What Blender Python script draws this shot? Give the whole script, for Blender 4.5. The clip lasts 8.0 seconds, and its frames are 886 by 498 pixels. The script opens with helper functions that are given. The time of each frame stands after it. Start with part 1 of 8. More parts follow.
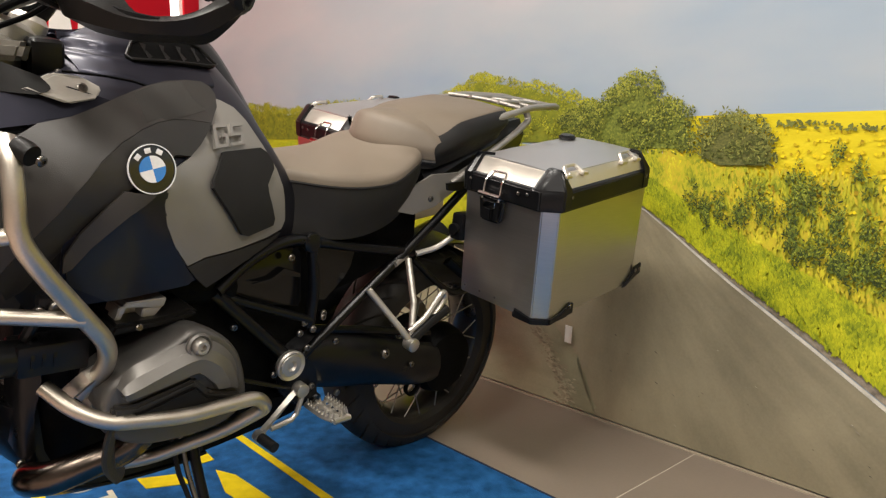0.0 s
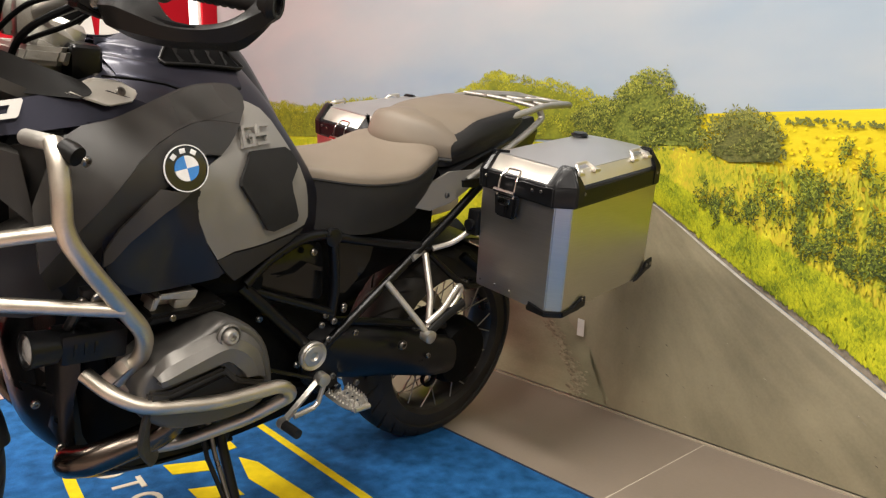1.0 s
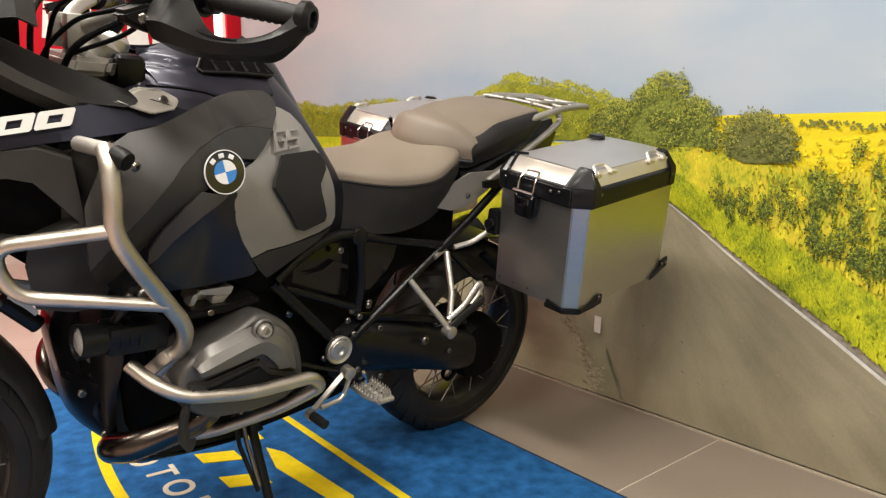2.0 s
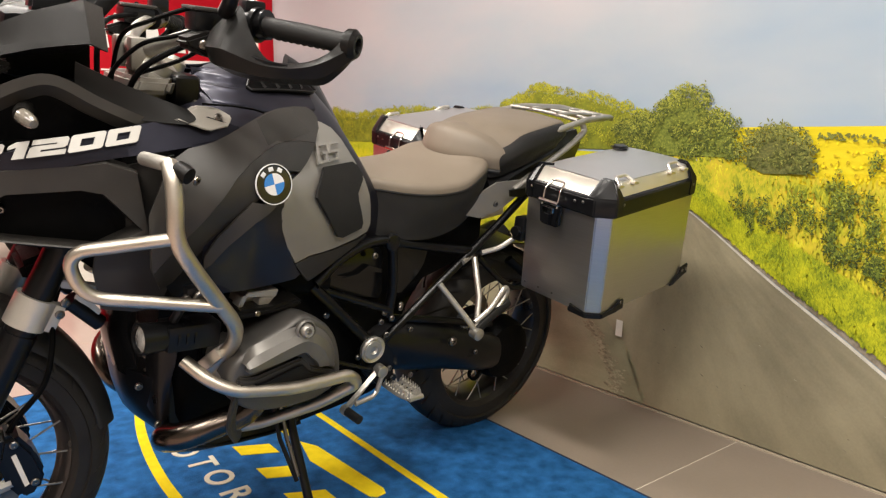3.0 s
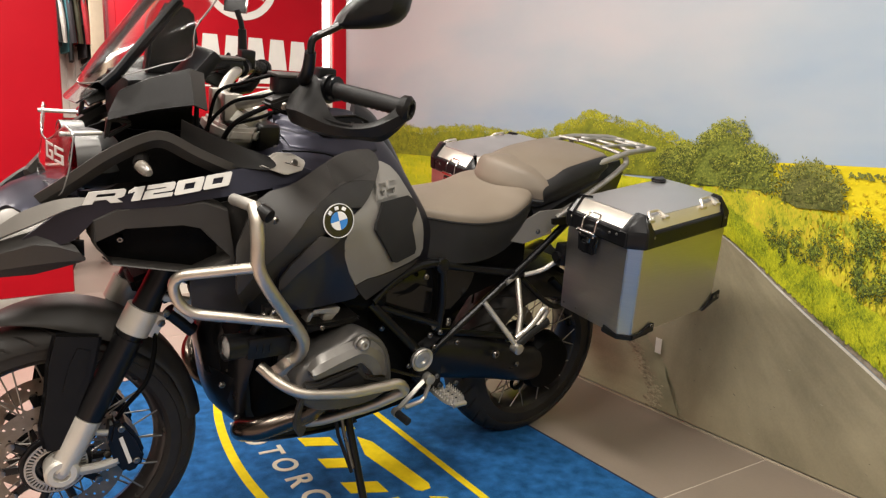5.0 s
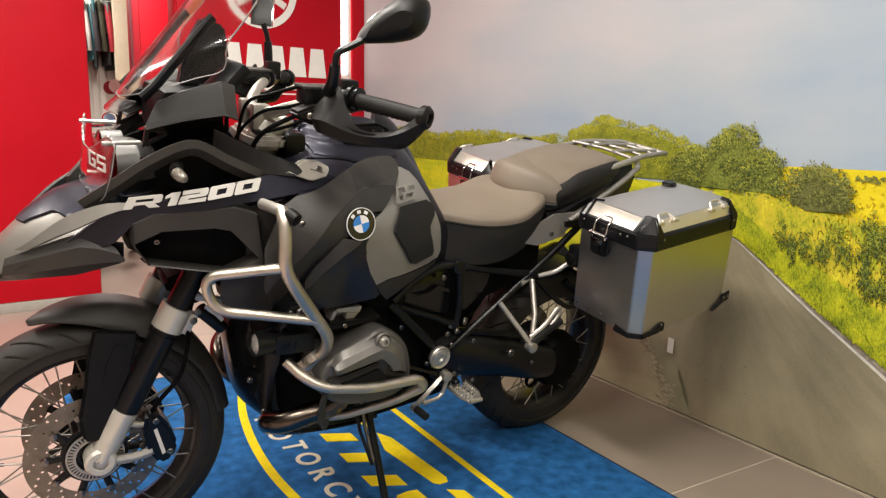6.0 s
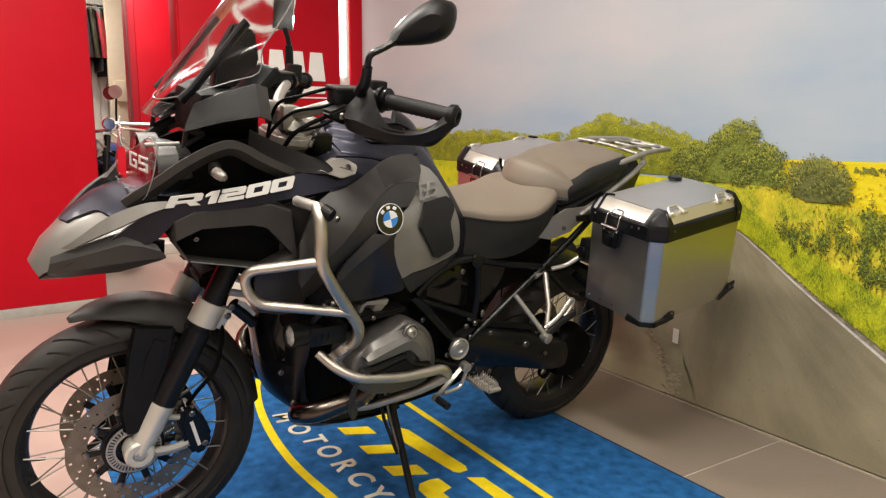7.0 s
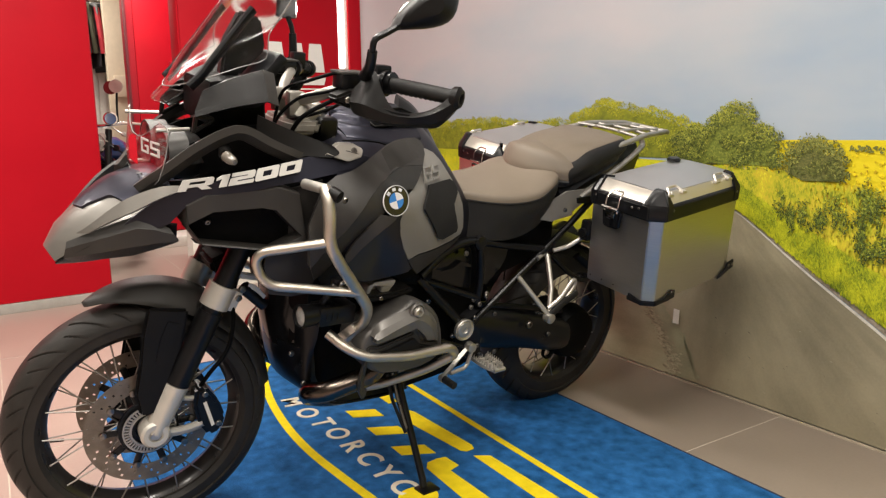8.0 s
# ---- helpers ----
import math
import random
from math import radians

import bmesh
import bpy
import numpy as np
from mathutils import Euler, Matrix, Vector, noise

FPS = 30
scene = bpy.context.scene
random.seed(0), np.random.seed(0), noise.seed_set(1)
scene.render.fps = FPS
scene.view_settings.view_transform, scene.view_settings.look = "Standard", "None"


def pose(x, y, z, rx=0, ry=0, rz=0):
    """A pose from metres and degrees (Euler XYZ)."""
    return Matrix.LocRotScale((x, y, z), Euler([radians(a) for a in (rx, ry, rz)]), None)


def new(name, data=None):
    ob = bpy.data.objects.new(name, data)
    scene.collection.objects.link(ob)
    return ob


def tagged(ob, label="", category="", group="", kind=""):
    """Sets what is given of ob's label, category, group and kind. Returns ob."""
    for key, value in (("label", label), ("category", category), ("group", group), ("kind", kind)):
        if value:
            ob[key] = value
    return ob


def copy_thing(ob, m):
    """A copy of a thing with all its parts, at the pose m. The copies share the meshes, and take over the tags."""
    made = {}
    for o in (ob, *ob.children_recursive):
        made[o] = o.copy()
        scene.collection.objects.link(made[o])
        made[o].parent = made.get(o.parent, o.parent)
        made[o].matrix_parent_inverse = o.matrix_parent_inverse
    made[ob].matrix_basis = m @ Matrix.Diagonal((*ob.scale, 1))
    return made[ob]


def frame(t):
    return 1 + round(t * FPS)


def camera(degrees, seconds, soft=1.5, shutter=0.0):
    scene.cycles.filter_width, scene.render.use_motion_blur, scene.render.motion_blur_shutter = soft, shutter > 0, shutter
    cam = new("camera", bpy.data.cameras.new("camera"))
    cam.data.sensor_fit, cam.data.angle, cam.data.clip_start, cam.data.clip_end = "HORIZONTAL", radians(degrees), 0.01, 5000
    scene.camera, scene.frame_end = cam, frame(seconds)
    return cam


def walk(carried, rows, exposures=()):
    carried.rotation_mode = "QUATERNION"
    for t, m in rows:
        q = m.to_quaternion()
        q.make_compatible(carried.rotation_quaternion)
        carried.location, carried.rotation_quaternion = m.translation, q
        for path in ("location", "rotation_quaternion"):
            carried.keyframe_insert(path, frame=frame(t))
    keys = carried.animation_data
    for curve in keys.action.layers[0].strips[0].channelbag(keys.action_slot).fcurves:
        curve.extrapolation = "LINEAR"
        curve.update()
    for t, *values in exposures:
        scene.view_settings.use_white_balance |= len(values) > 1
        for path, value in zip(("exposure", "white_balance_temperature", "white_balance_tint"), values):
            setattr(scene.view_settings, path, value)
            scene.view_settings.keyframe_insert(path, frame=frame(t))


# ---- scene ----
cam = camera(63.52, 8.0, soft=1.3)
# seconds, place, then yaw to the left of +y, pitch and roll in degrees
ROWS = [
    (0, 1.5720, -1.4627, 0.9325, 43.72, -8.81, 0.39),
    (0.5, 1.5818, -1.4829, 0.9336, 44.07, -8.98, 0.33),
    (1, 1.6040, -1.5098, 0.9406, 44.71, -9.20, 0.26),
    (1.5, 1.6222, -1.5383, 0.9474, 45.38, -9.36, 0.20),
    (3, 1.6927, -1.6368, 0.9832, 47.84, -9.40, 0.43),
    (3.5, 1.7280, -1.6948, 1.0113, 48.99, -9.42, 0.80),
    (4, 1.7728, -1.7098, 1.0461, 50.32, -9.59, 1.14),
    (4.5, 1.8266, -1.7190, 1.0734, 51.84, -9.74, 1.37),
    (6, 1.9410, -1.7740, 1.1009, 54.52, -9.50, 1.05),
    (6.5, 1.9471, -1.8412, 1.0996, 54.10, -9.36, 0.70),
    (7, 1.9456, -1.8910, 1.0902, 53.50, -9.32, 0.27),
    (7.5, 1.9532, -1.9110, 1.0767, 53.23, -9.53, -0.12),
    (8, 1.9726, -1.9301, 1.0662, 53.43, -9.89, -0.61),
]
walk(cam, [(t, pose(x, y, z, 90 + pitch, 0, yaw) @ pose(0, 0, 0, 0, 0, roll)) for t, x, y, z, yaw, pitch, roll in ROWS],
     [(0.0, 0.1), (0.4, 0.27), (1.5, 0.31), (3.5, 0.31), (4.5, 0.23), (6.0, 0.16), (7.0, 0.12), (8.0, 0.09)])

# ---- light ----
world = bpy.data.worlds.new("world")
scene.world = world
world.use_nodes = True
world.node_tree.nodes["Background"].inputs[0].default_value = (0.9, 0.95, 1.0, 1)
world.node_tree.nodes["Background"].inputs[1].default_value = 0.25
scene.view_settings.exposure = 0.0
CEIL = 3.0
# Unseen ceiling lights; the last two are added to brighten behind the opening.
LAMPS = [(1.1, -1.3), (1.1, -3.1), (-0.85, -1.22), (-1.3, -3.1), (3.4, -1.3), (3.4, -3.6), (-4.15, -0.35), (-6.3, -0.9)]
for lx, ly in LAMPS:
    lamp = bpy.data.lights.new("ceiling_lamp", "AREA")
    lamp.shape, lamp.size, lamp.size_y = "RECTANGLE", 1.25, 0.32
    lamp.energy, lamp.color = 60, (1.0, 0.94, 0.86)
    new("ceiling_lamp", lamp).matrix_world = pose(lx, ly, CEIL - 0.07, 0, 0, 0)

# ---- materials ----


def nodes_of(name):
    m = bpy.data.materials.new(name)
    m.use_nodes = True
    return m, m.node_tree.nodes, m.node_tree.links, m.node_tree.nodes["Principled BSDF"]


def mat(name, rgb, rough=0.5, metal=0.0, vary=0.12, scale=18.0, bump=0.0, bump_scale=300.0, coat=0.0, wear=0.0, stretch=(1, 1, 1), rough_vary=0.12, spec=0.5):
    """Base colour with variation at two scales, roughness that varies, and a fine relief."""
    m, n, l, b = nodes_of(name)
    co = n.new("ShaderNodeTexCoord")
    mp = n.new("ShaderNodeMapping")
    mp.inputs["Scale"].default_value = stretch
    l.new(co.outputs["Object"], mp.inputs[0])
    big, fine = n.new("ShaderNodeTexNoise"), n.new("ShaderNodeTexNoise")
    big.inputs["Scale"].default_value, big.inputs["Detail"].default_value = scale, 4
    fine.inputs["Scale"].default_value, fine.inputs["Detail"].default_value = bump_scale, 3
    l.new(mp.outputs[0], big.inputs["Vector"])
    l.new(mp.outputs[0], fine.inputs["Vector"])
    add = n.new("ShaderNodeMath")
    add.operation = "MULTIPLY_ADD"
    add.inputs[1].default_value = 0.4
    l.new(fine.outputs[0], add.inputs[0])
    l.new(big.outputs[0], add.inputs[2])
    ramp = n.new("ShaderNodeValToRGB")
    ramp.color_ramp.elements[0].position, ramp.color_ramp.elements[1].position = 0.4, 1.0
    lo, hi = [max(c * (1 - vary), 0) for c in rgb], [min(c * (1 + vary) + wear, 1) for c in rgb]
    ramp.color_ramp.elements[0].color, ramp.color_ramp.elements[1].color = (*lo, 1), (*hi, 1)
    l.new(add.outputs[0], ramp.inputs[0])
    l.new(ramp.outputs[0], b.inputs["Base Color"])
    rr = n.new("ShaderNodeMapRange")
    rr.inputs["To Min"].default_value, rr.inputs["To Max"].default_value = max(rough - rough_vary, 0.02), min(rough + rough_vary, 1)
    l.new(big.outputs[0], rr.inputs["Value"])
    l.new(rr.outputs[0], b.inputs["Roughness"])
    b.inputs["Metallic"].default_value = metal
    b.inputs["Coat Weight"].default_value = coat
    b.inputs["Coat Roughness"].default_value = 0.12
    b.inputs["Specular IOR Level"].default_value = spec
    if bump:
        bp = n.new("ShaderNodeBump")
        bp.inputs["Strength"].default_value, bp.inputs["Distance"].default_value = bump, 0.002
        l.new(fine.outputs[0], bp.inputs["Height"])
        l.new(bp.outputs[0], b.inputs["Normal"])
    return m


def islands(name, colours, rough=0.75, mass=14.0, share=0.55):
    """Printed foliage: each touch takes its own colour, in larger lighter and darker masses."""
    m, n, l, b = nodes_of(name)
    g, co = n.new("ShaderNodeNewGeometry"), n.new("ShaderNodeTexCoord")
    big = n.new("ShaderNodeTexNoise")
    big.inputs["Scale"].default_value, big.inputs["Detail"].default_value = mass, 3
    l.new(co.outputs["Object"], big.inputs["Vector"])
    spread = n.new("ShaderNodeMapRange")
    spread.inputs["From Min"].default_value, spread.inputs["From Max"].default_value = 0.32, 0.68
    spread.inputs["To Max"].default_value = share
    l.new(big.outputs[0], spread.inputs["Value"])
    mix = n.new("ShaderNodeMath")
    mix.operation = "MULTIPLY_ADD"
    mix.inputs[1].default_value = 1 - share
    l.new(g.outputs["Random Per Island"], mix.inputs[0])
    l.new(spread.outputs[0], mix.inputs[2])
    ramp = n.new("ShaderNodeValToRGB")
    e = ramp.color_ramp.elements
    while len(e) < len(colours):
        e.new(0.5)
    for i, c in enumerate(colours):
        e[i].position, e[i].color = i / (len(colours) - 1), (*c, 1)
    l.new(mix.outputs[0], ramp.inputs[0])
    l.new(ramp.outputs[0], b.inputs["Base Color"])
    b.inputs["Roughness"].default_value = rough
    b.inputs["Specular IOR Level"].default_value = 0.25
    return m


def clear(name, rgb=(0.95, 0.97, 0.97), rough=0.03, ior=1.45):
    m, n, l, b = nodes_of(name)
    b.inputs["Base Color"].default_value = (*rgb, 1)
    b.inputs["Roughness"].default_value = rough
    b.inputs["Transmission Weight"].default_value = 1
    b.inputs["IOR"].default_value = ior
    return m


def glow(name, rgb, strength):
    m, n, l, b = nodes_of(name)
    b.inputs["Base Color"].default_value = (*rgb, 1)
    b.inputs["Emission Color"].default_value = (*rgb, 1)
    b.inputs["Emission Strength"].default_value = strength
    return m


RUBBER = mat("tyre_rubber", (0.019, 0.0165, 0.014), 0.55, vary=0.3, scale=30, spec=0.28, bump=0.25, bump_scale=500)
GRIPRUB = mat("grip_rubber", (0.008, 0.0078, 0.0075), 0.55, spec=0.3, bump=0.3, bump_scale=700)
PLASTIC = mat("black_plastic", (0.006, 0.0055, 0.005), 0.4, vary=0.2, spec=0.18, bump=0.2, bump_scale=900)
GREYPL = mat("dark_grey_plastic", (0.025, 0.0227, 0.0198), 0.46, vary=0.15, spec=0.4, bump=0.25, bump_scale=900)
SATIN = mat("satin_black_paint", (0.0045, 0.0045, 0.005), 0.32, vary=0.2, spec=0.22, bump=0.05, coat=0.08)
FRAME = mat("black_frame_paint", (0.0025, 0.0025, 0.0028), 0.3, vary=0.25, spec=0.25, coat=0.04, rough_vary=0.06)
GLOSSPL = mat("gloss_black_plastic", (0.006, 0.006, 0.0062), 0.16, vary=0.2, spec=0.28, coat=0.12, rough_vary=0.05)
# Near-black for engine parts, and for the shade in gaps between parts.
CAVE = mat("engine_and_gap_black", (0.0025, 0.0025, 0.0025), 0.5, spec=0.05, vary=0.4, scale=25, bump=0.4, bump_scale=120)
BLUE = mat("night_blue_paint", (0.021, 0.021, 0.031), 0.47, metal=0.8, vary=0.12, coat=0.14, rough_vary=0.05)
SILVERP = mat("silver_grey_paint", (0.26, 0.245, 0.22), 0.42, metal=0.35, vary=0.05, rough_vary=0.05)
BEAKP = mat("beak_silver_paint", (0.17, 0.16, 0.142), 0.4, metal=0.5, vary=0.06, rough_vary=0.05, coat=0.2)
RACKSTEEL = mat("satin_rack_steel", (0.4, 0.38, 0.345), 0.55, metal=0.9, vary=0.12)
YOKE = mat("cast_yoke_alloy", (0.25, 0.235, 0.205), 0.45, metal=0.7, vary=0.15, bump=0.2, bump_scale=400)
WHITEP = mat("white_silver_paint", (0.5, 0.475, 0.42), 0.36, metal=0.4, vary=0.08)
ENGINE = mat("magnesium_cover", (0.095, 0.09, 0.083), 0.44, metal=0.6, vary=0.1, scale=30, bump=0.15, bump_scale=600)
STEEL = mat("brushed_steel_tube", (0.5, 0.455, 0.385), 0.4, metal=1.0, vary=0.12, scale=25, bump=0.05)
ALU = mat("brushed_aluminium", (0.54, 0.515, 0.485), 0.33, metal=1.0, vary=0.08, scale=20, stretch=(0.6, 0.6, 30), bump=0.04, bump_scale=60, rough_vary=0.06)
ALUTOP = mat("matt_aluminium", (0.5, 0.5, 0.5), 0.42, metal=0.9, vary=0.05, bump=0.05)
ALUPOL = mat("bright_aluminium_edge", (0.7, 0.66, 0.585), 0.42, metal=1.0, vary=0.05)
# Lighter copy of the cover metal; the band's lit look is in the colour.
ENGINELIT = mat("lit_cover_band", (0.15, 0.142, 0.13), 0.42, metal=0.6, vary=0.1, scale=30, bump=0.1, bump_scale=600)
CASTALU = mat("cast_aluminium", (0.46, 0.435, 0.39), 0.4, metal=0.85, vary=0.12, bump=0.15, bump_scale=400)
BOLTSTEEL = mat("bolt_steel", (0.2, 0.185, 0.165), 0.3, metal=1.0, vary=0.1)
CHROME = mat("chrome", (0.75, 0.73, 0.7), 0.12, metal=1.0, vary=0.05, rough_vary=0.04)
HEADER = mat("heat_tinted_steel", (0.1, 0.082, 0.068), 0.24, metal=1.0, vary=0.35, scale=9, rough_vary=0.06)
DISC = mat("brake_disc_steel", (0.34, 0.3, 0.25), 0.42, metal=0.8, vary=0.2, scale=40)
SPOKE = mat("spoke_steel", (0.33, 0.31, 0.28), 0.5, metal=1.0)
RIM = mat("black_rim", (0.02, 0.018, 0.017), 0.3, metal=0.3, vary=0.2, coat=0.3)
SEATTOP = mat("taupe_seat_vinyl", (0.14, 0.113, 0.083), 0.55, vary=0.1, scale=12, bump=0.35, bump_scale=700)
SEATSIDE = mat("black_seat_vinyl", (0.010, 0.0095, 0.009), 0.5, spec=0.3, vary=0.15, bump=0.35, bump_scale=700)
BADGEBLK = mat("badge_black", (0.012, 0.012, 0.014), 0.2, coat=0.6)
BADGEBLUE = mat("badge_blue", (0.03, 0.22, 0.62), 0.2, coat=0.6)
BADGEWHITE = mat("badge_white", (0.8, 0.8, 0.8), 0.22, coat=0.6)
DECAL = mat("silver_decal", (0.42, 0.405, 0.375), 0.35, vary=0.05)
SCREEN = clear("clear_screen", (0.9, 0.9, 0.9), 0.07, 1.22)
LAMPGLASS = clear("lamp_glass", (0.97, 0.97, 0.97), 0.02, 1.2)
REDPAINT = mat("red_panel", (0.44, 0.0025, 0.012), 0.5, vary=0.08, scale=3, spec=0.18)
REDDEEP = mat("deep_red_panel", (0.33, 0.0025, 0.012), 0.35, vary=0.1, scale=3, spec=0.25)
REDLENS = mat("red_lens", (0.5, 0.01, 0.02), 0.15, coat=0.8)
WHITESIGN = mat("white_sign_plastic", (0.8, 0.78, 0.74), 0.35, vary=0.04)
BEIGE = mat("beige_wall_paint", (0.62, 0.52, 0.38), 0.7, vary=0.06, bump=0.1)
OFFWHITE = mat("off_white_paint", (0.72, 0.68, 0.62), 0.6, vary=0.05, bump=0.08)
WALLPAINT = mat("pale_wall_paint", (0.36, 0.35, 0.33), 0.75, vary=0.05, scale=2, bump=0.1)
CEILPAINT = mat("ceiling_paint", (0.42, 0.41, 0.4), 0.85, vary=0.03, scale=2)
SKIRT = mat("grey_skirting", (0.35, 0.33, 0.3), 0.5)
GROUT = mat("pale_grout", (0.5, 0.44, 0.36), 0.8)
CARPET = mat("blue_carpet_pile", (0.009, 0.085, 0.24), 0.95, vary=0.5, scale=22, bump=1.0, bump_scale=300, wear=0.012, spec=0.1)
YELLOW = mat("yellow_carpet_inlay", (0.72, 0.56, 0.012), 0.9, vary=0.14, scale=30, bump=0.8, bump_scale=420, spec=0.1)
CREAM = mat("cream_carpet_inlay", (0.6, 0.57, 0.45), 0.9, vary=0.14, scale=30, bump=0.8, bump_scale=420, spec=0.1)
EDGING = mat("carpet_edging", (0.01, 0.02, 0.05), 0.8)
LED = glow("led_strip", (1.0, 0.97, 0.92), 3.0)
DIFFUSER = glow("lamp_diffuser", (1.0, 0.95, 0.88), 4.0)
PAPER = mat("paper_tag", (0.72, 0.68, 0.6), 0.8)

# ---- mesh tools ----


def link(name, bm, material, parent=None, label="", sharp=35):
    """One bmesh as one mesh object, smooth but for edges over that angle."""
    bmesh.ops.recalc_face_normals(bm, faces=bm.faces)
    for f in bm.faces:
        f.smooth = True
    me = bpy.data.meshes.new(name)
    bm.to_mesh(me)
    bm.free()
    me.set_sharp_from_angle(angle=radians(sharp))
    me.materials.append(material)
    ob = new(name, me)
    if parent:
        ob.parent = parent
    if label:
        ob["label"] = label
    return ob


def part(name, bm, material, parent, label="", sharp=35):
    return link(name, bm, material, parent, label, sharp)


def thing(name, label, category, m=None, group="", kind=""):
    ob = new(name)
    ob.empty_display_size = 0.1
    if m is not None:
        ob.matrix_world = m
    return tagged(ob, label, category, group, kind)


def box(x0, x1, y0, y1, z0, z1, bevel=0.0, seg=2):
    bm = bmesh.new()
    bmesh.ops.create_cube(bm, size=1)
    for v in bm.verts:
        v.co = Vector(((x0, x1)[v.co.x > 0], (y0, y1)[v.co.y > 0], (z0, z1)[v.co.z > 0]))
    if bevel:
        bmesh.ops.bevel(bm, geom=bm.edges[:], offset=bevel, segments=seg, affect="EDGES", profile=0.6)
    return bm


def joined(*bms):
    out = bmesh.new()
    for b in bms:
        me = bpy.data.meshes.new("tmp")
        b.to_mesh(me)
        b.free()
        out.from_mesh(me)
        bpy.data.meshes.remove(me)
    return out


def moved(bm, m):
    bmesh.ops.transform(bm, matrix=m, verts=bm.verts)
    return bm


def spline(pts, steps=6, closed=False):
    """Catmull-Rom through the points."""
    p = [Vector(q) for q in pts]
    n = len(p)
    if n < 3:
        return [p[0].lerp(p[-1], i / steps) for i in range(steps + 1)]
    out = []
    for i in range(n if closed else n - 1):
        a, b, c, d = (p[(i + k) % n] if closed else p[min(max(i + k, 0), n - 1)] for k in (-1, 0, 1, 2))
        for s in range(steps):
            t = s / steps
            out.append(0.5 * (2 * b + (c - a) * t + (2 * a - 5 * b + 4 * c - d) * t * t + (3 * b - a - 3 * c + d) * t ** 3))
    if not closed:
        out.append(p[-1])
    return out


def fillet(pts, r, steps=5):
    """A polyline with its corners rounded by about r."""
    p = [Vector(q) for q in pts]
    out = [p[0]]
    for a, b, c in zip(p, p[1:], p[2:]):
        ra = min(r, (a - b).length * 0.48, (c - b).length * 0.48)
        s, e = b + (a - b).normalized() * ra, b + (c - b).normalized() * ra
        out += [(1 - t) ** 2 * s + 2 * t * (1 - t) * b + t * t * e for t in (i / steps for i in range(steps + 1))]
    return out + [p[-1]]


def ring_frames(path):
    """Frames that turn as little as possible along a path."""
    up, out = None, []
    for i, p in enumerate(path):
        d = (path[min(i + 1, len(path) - 1)] - path[max(i - 1, 0)]).normalized()
        if up is None:
            up = d.orthogonal().normalized()
        up = (up - d * up.dot(d)).normalized()
        out.append((p, up, d.cross(up)))
    return out


def tube(pts, r, seg=12, caps=True, flat=1.0, taper=None):
    path = [Vector(p) for p in pts]
    bm, rows = bmesh.new(), []
    for k, (p, u, w) in enumerate(ring_frames(path)):
        rr = r if taper is None else r + (taper - r) * k / (len(path) - 1)
        rows.append([bm.verts.new(p + rr * (math.cos(a) * u + flat * math.sin(a) * w)) for a in (2 * math.pi * i / seg for i in range(seg))])
    for a, b in zip(rows, rows[1:]):
        for i in range(seg):
            bm.faces.new((a[i], a[(i + 1) % seg], b[(i + 1) % seg], b[i]))
    if caps:
        bm.faces.new(rows[0][::-1])
        bm.faces.new(rows[-1])
    return bm


def rod(a, b, r, seg=10, taper=None):
    return tube([a, b], r, seg, taper=taper)


def lathe(profile, seg=48, m=None, closed=False):
    """Turns a profile of (radius, height) round the local z axis, then moves it by m."""
    bm, rows = bmesh.new(), []
    for r, h in profile:
        rows.append([bm.verts.new((r * math.cos(a), r * math.sin(a), h)) for a in (2 * math.pi * i / seg for i in range(seg))])
    pairs = list(zip(rows, rows[1:])) + ([(rows[-1], rows[0])] if closed else [])
    for a, b in pairs:
        for i in range(seg):
            bm.faces.new((a[i], a[(i + 1) % seg], b[(i + 1) % seg], b[i]))
    if not closed:
        for row in (rows[0][::-1], rows[-1]):
            bm.faces.new(row)
    bmesh.ops.remove_doubles(bm, verts=bm.verts, dist=1e-6)
    return moved(bm, m) if m is not None else bm


def along(a, b):
    """The pose that lays the local z axis from a to b, at a."""
    a, b = Vector(a), Vector(b)
    return Matrix.Translation(a) @ (b - a).to_track_quat("Z", "Y").to_matrix().to_4x4()


def loft(sections, steps=4, caps=True, round_steps=1):
    """Closed loops of equally many points, joined smoothly along the row."""
    n = len(sections[0])
    cols = [spline([s[i] for s in sections], steps) for i in range(n)]
    bm, rows = bmesh.new(), []
    for k in range(len(cols[0])):
        loop = [c[k] for c in cols]
        if round_steps > 1:
            loop = spline(loop, round_steps, True)
        rows.append([bm.verts.new(p) for p in loop])
    m = len(rows[0])
    for a, b in zip(rows, rows[1:]):
        for i in range(m):
            bm.faces.new((a[i], a[(i + 1) % m], b[(i + 1) % m], b[i]))
    if caps:
        bm.faces.new(rows[0][::-1])
        bm.faces.new(rows[-1])
    return bm


def sheet(rows, thick=0.004, steps=4):
    """A smooth sheet through rows of equally many points, with thickness."""
    lines = [spline(r, steps) for r in rows]
    cols = [spline([ln[i] for ln in lines], steps) for i in range(len(lines[0]))]
    bm = bmesh.new()
    grid = [[bm.verts.new(p) for p in c] for c in cols]
    for a, b in zip(grid, grid[1:]):
        for i in range(len(a) - 1):
            bm.faces.new((a[i], a[i + 1], b[i + 1], b[i]))
    bmesh.ops.recalc_face_normals(bm, faces=bm.faces)
    bmesh.ops.solidify(bm, geom=bm.faces[:], thickness=thick)
    return bm


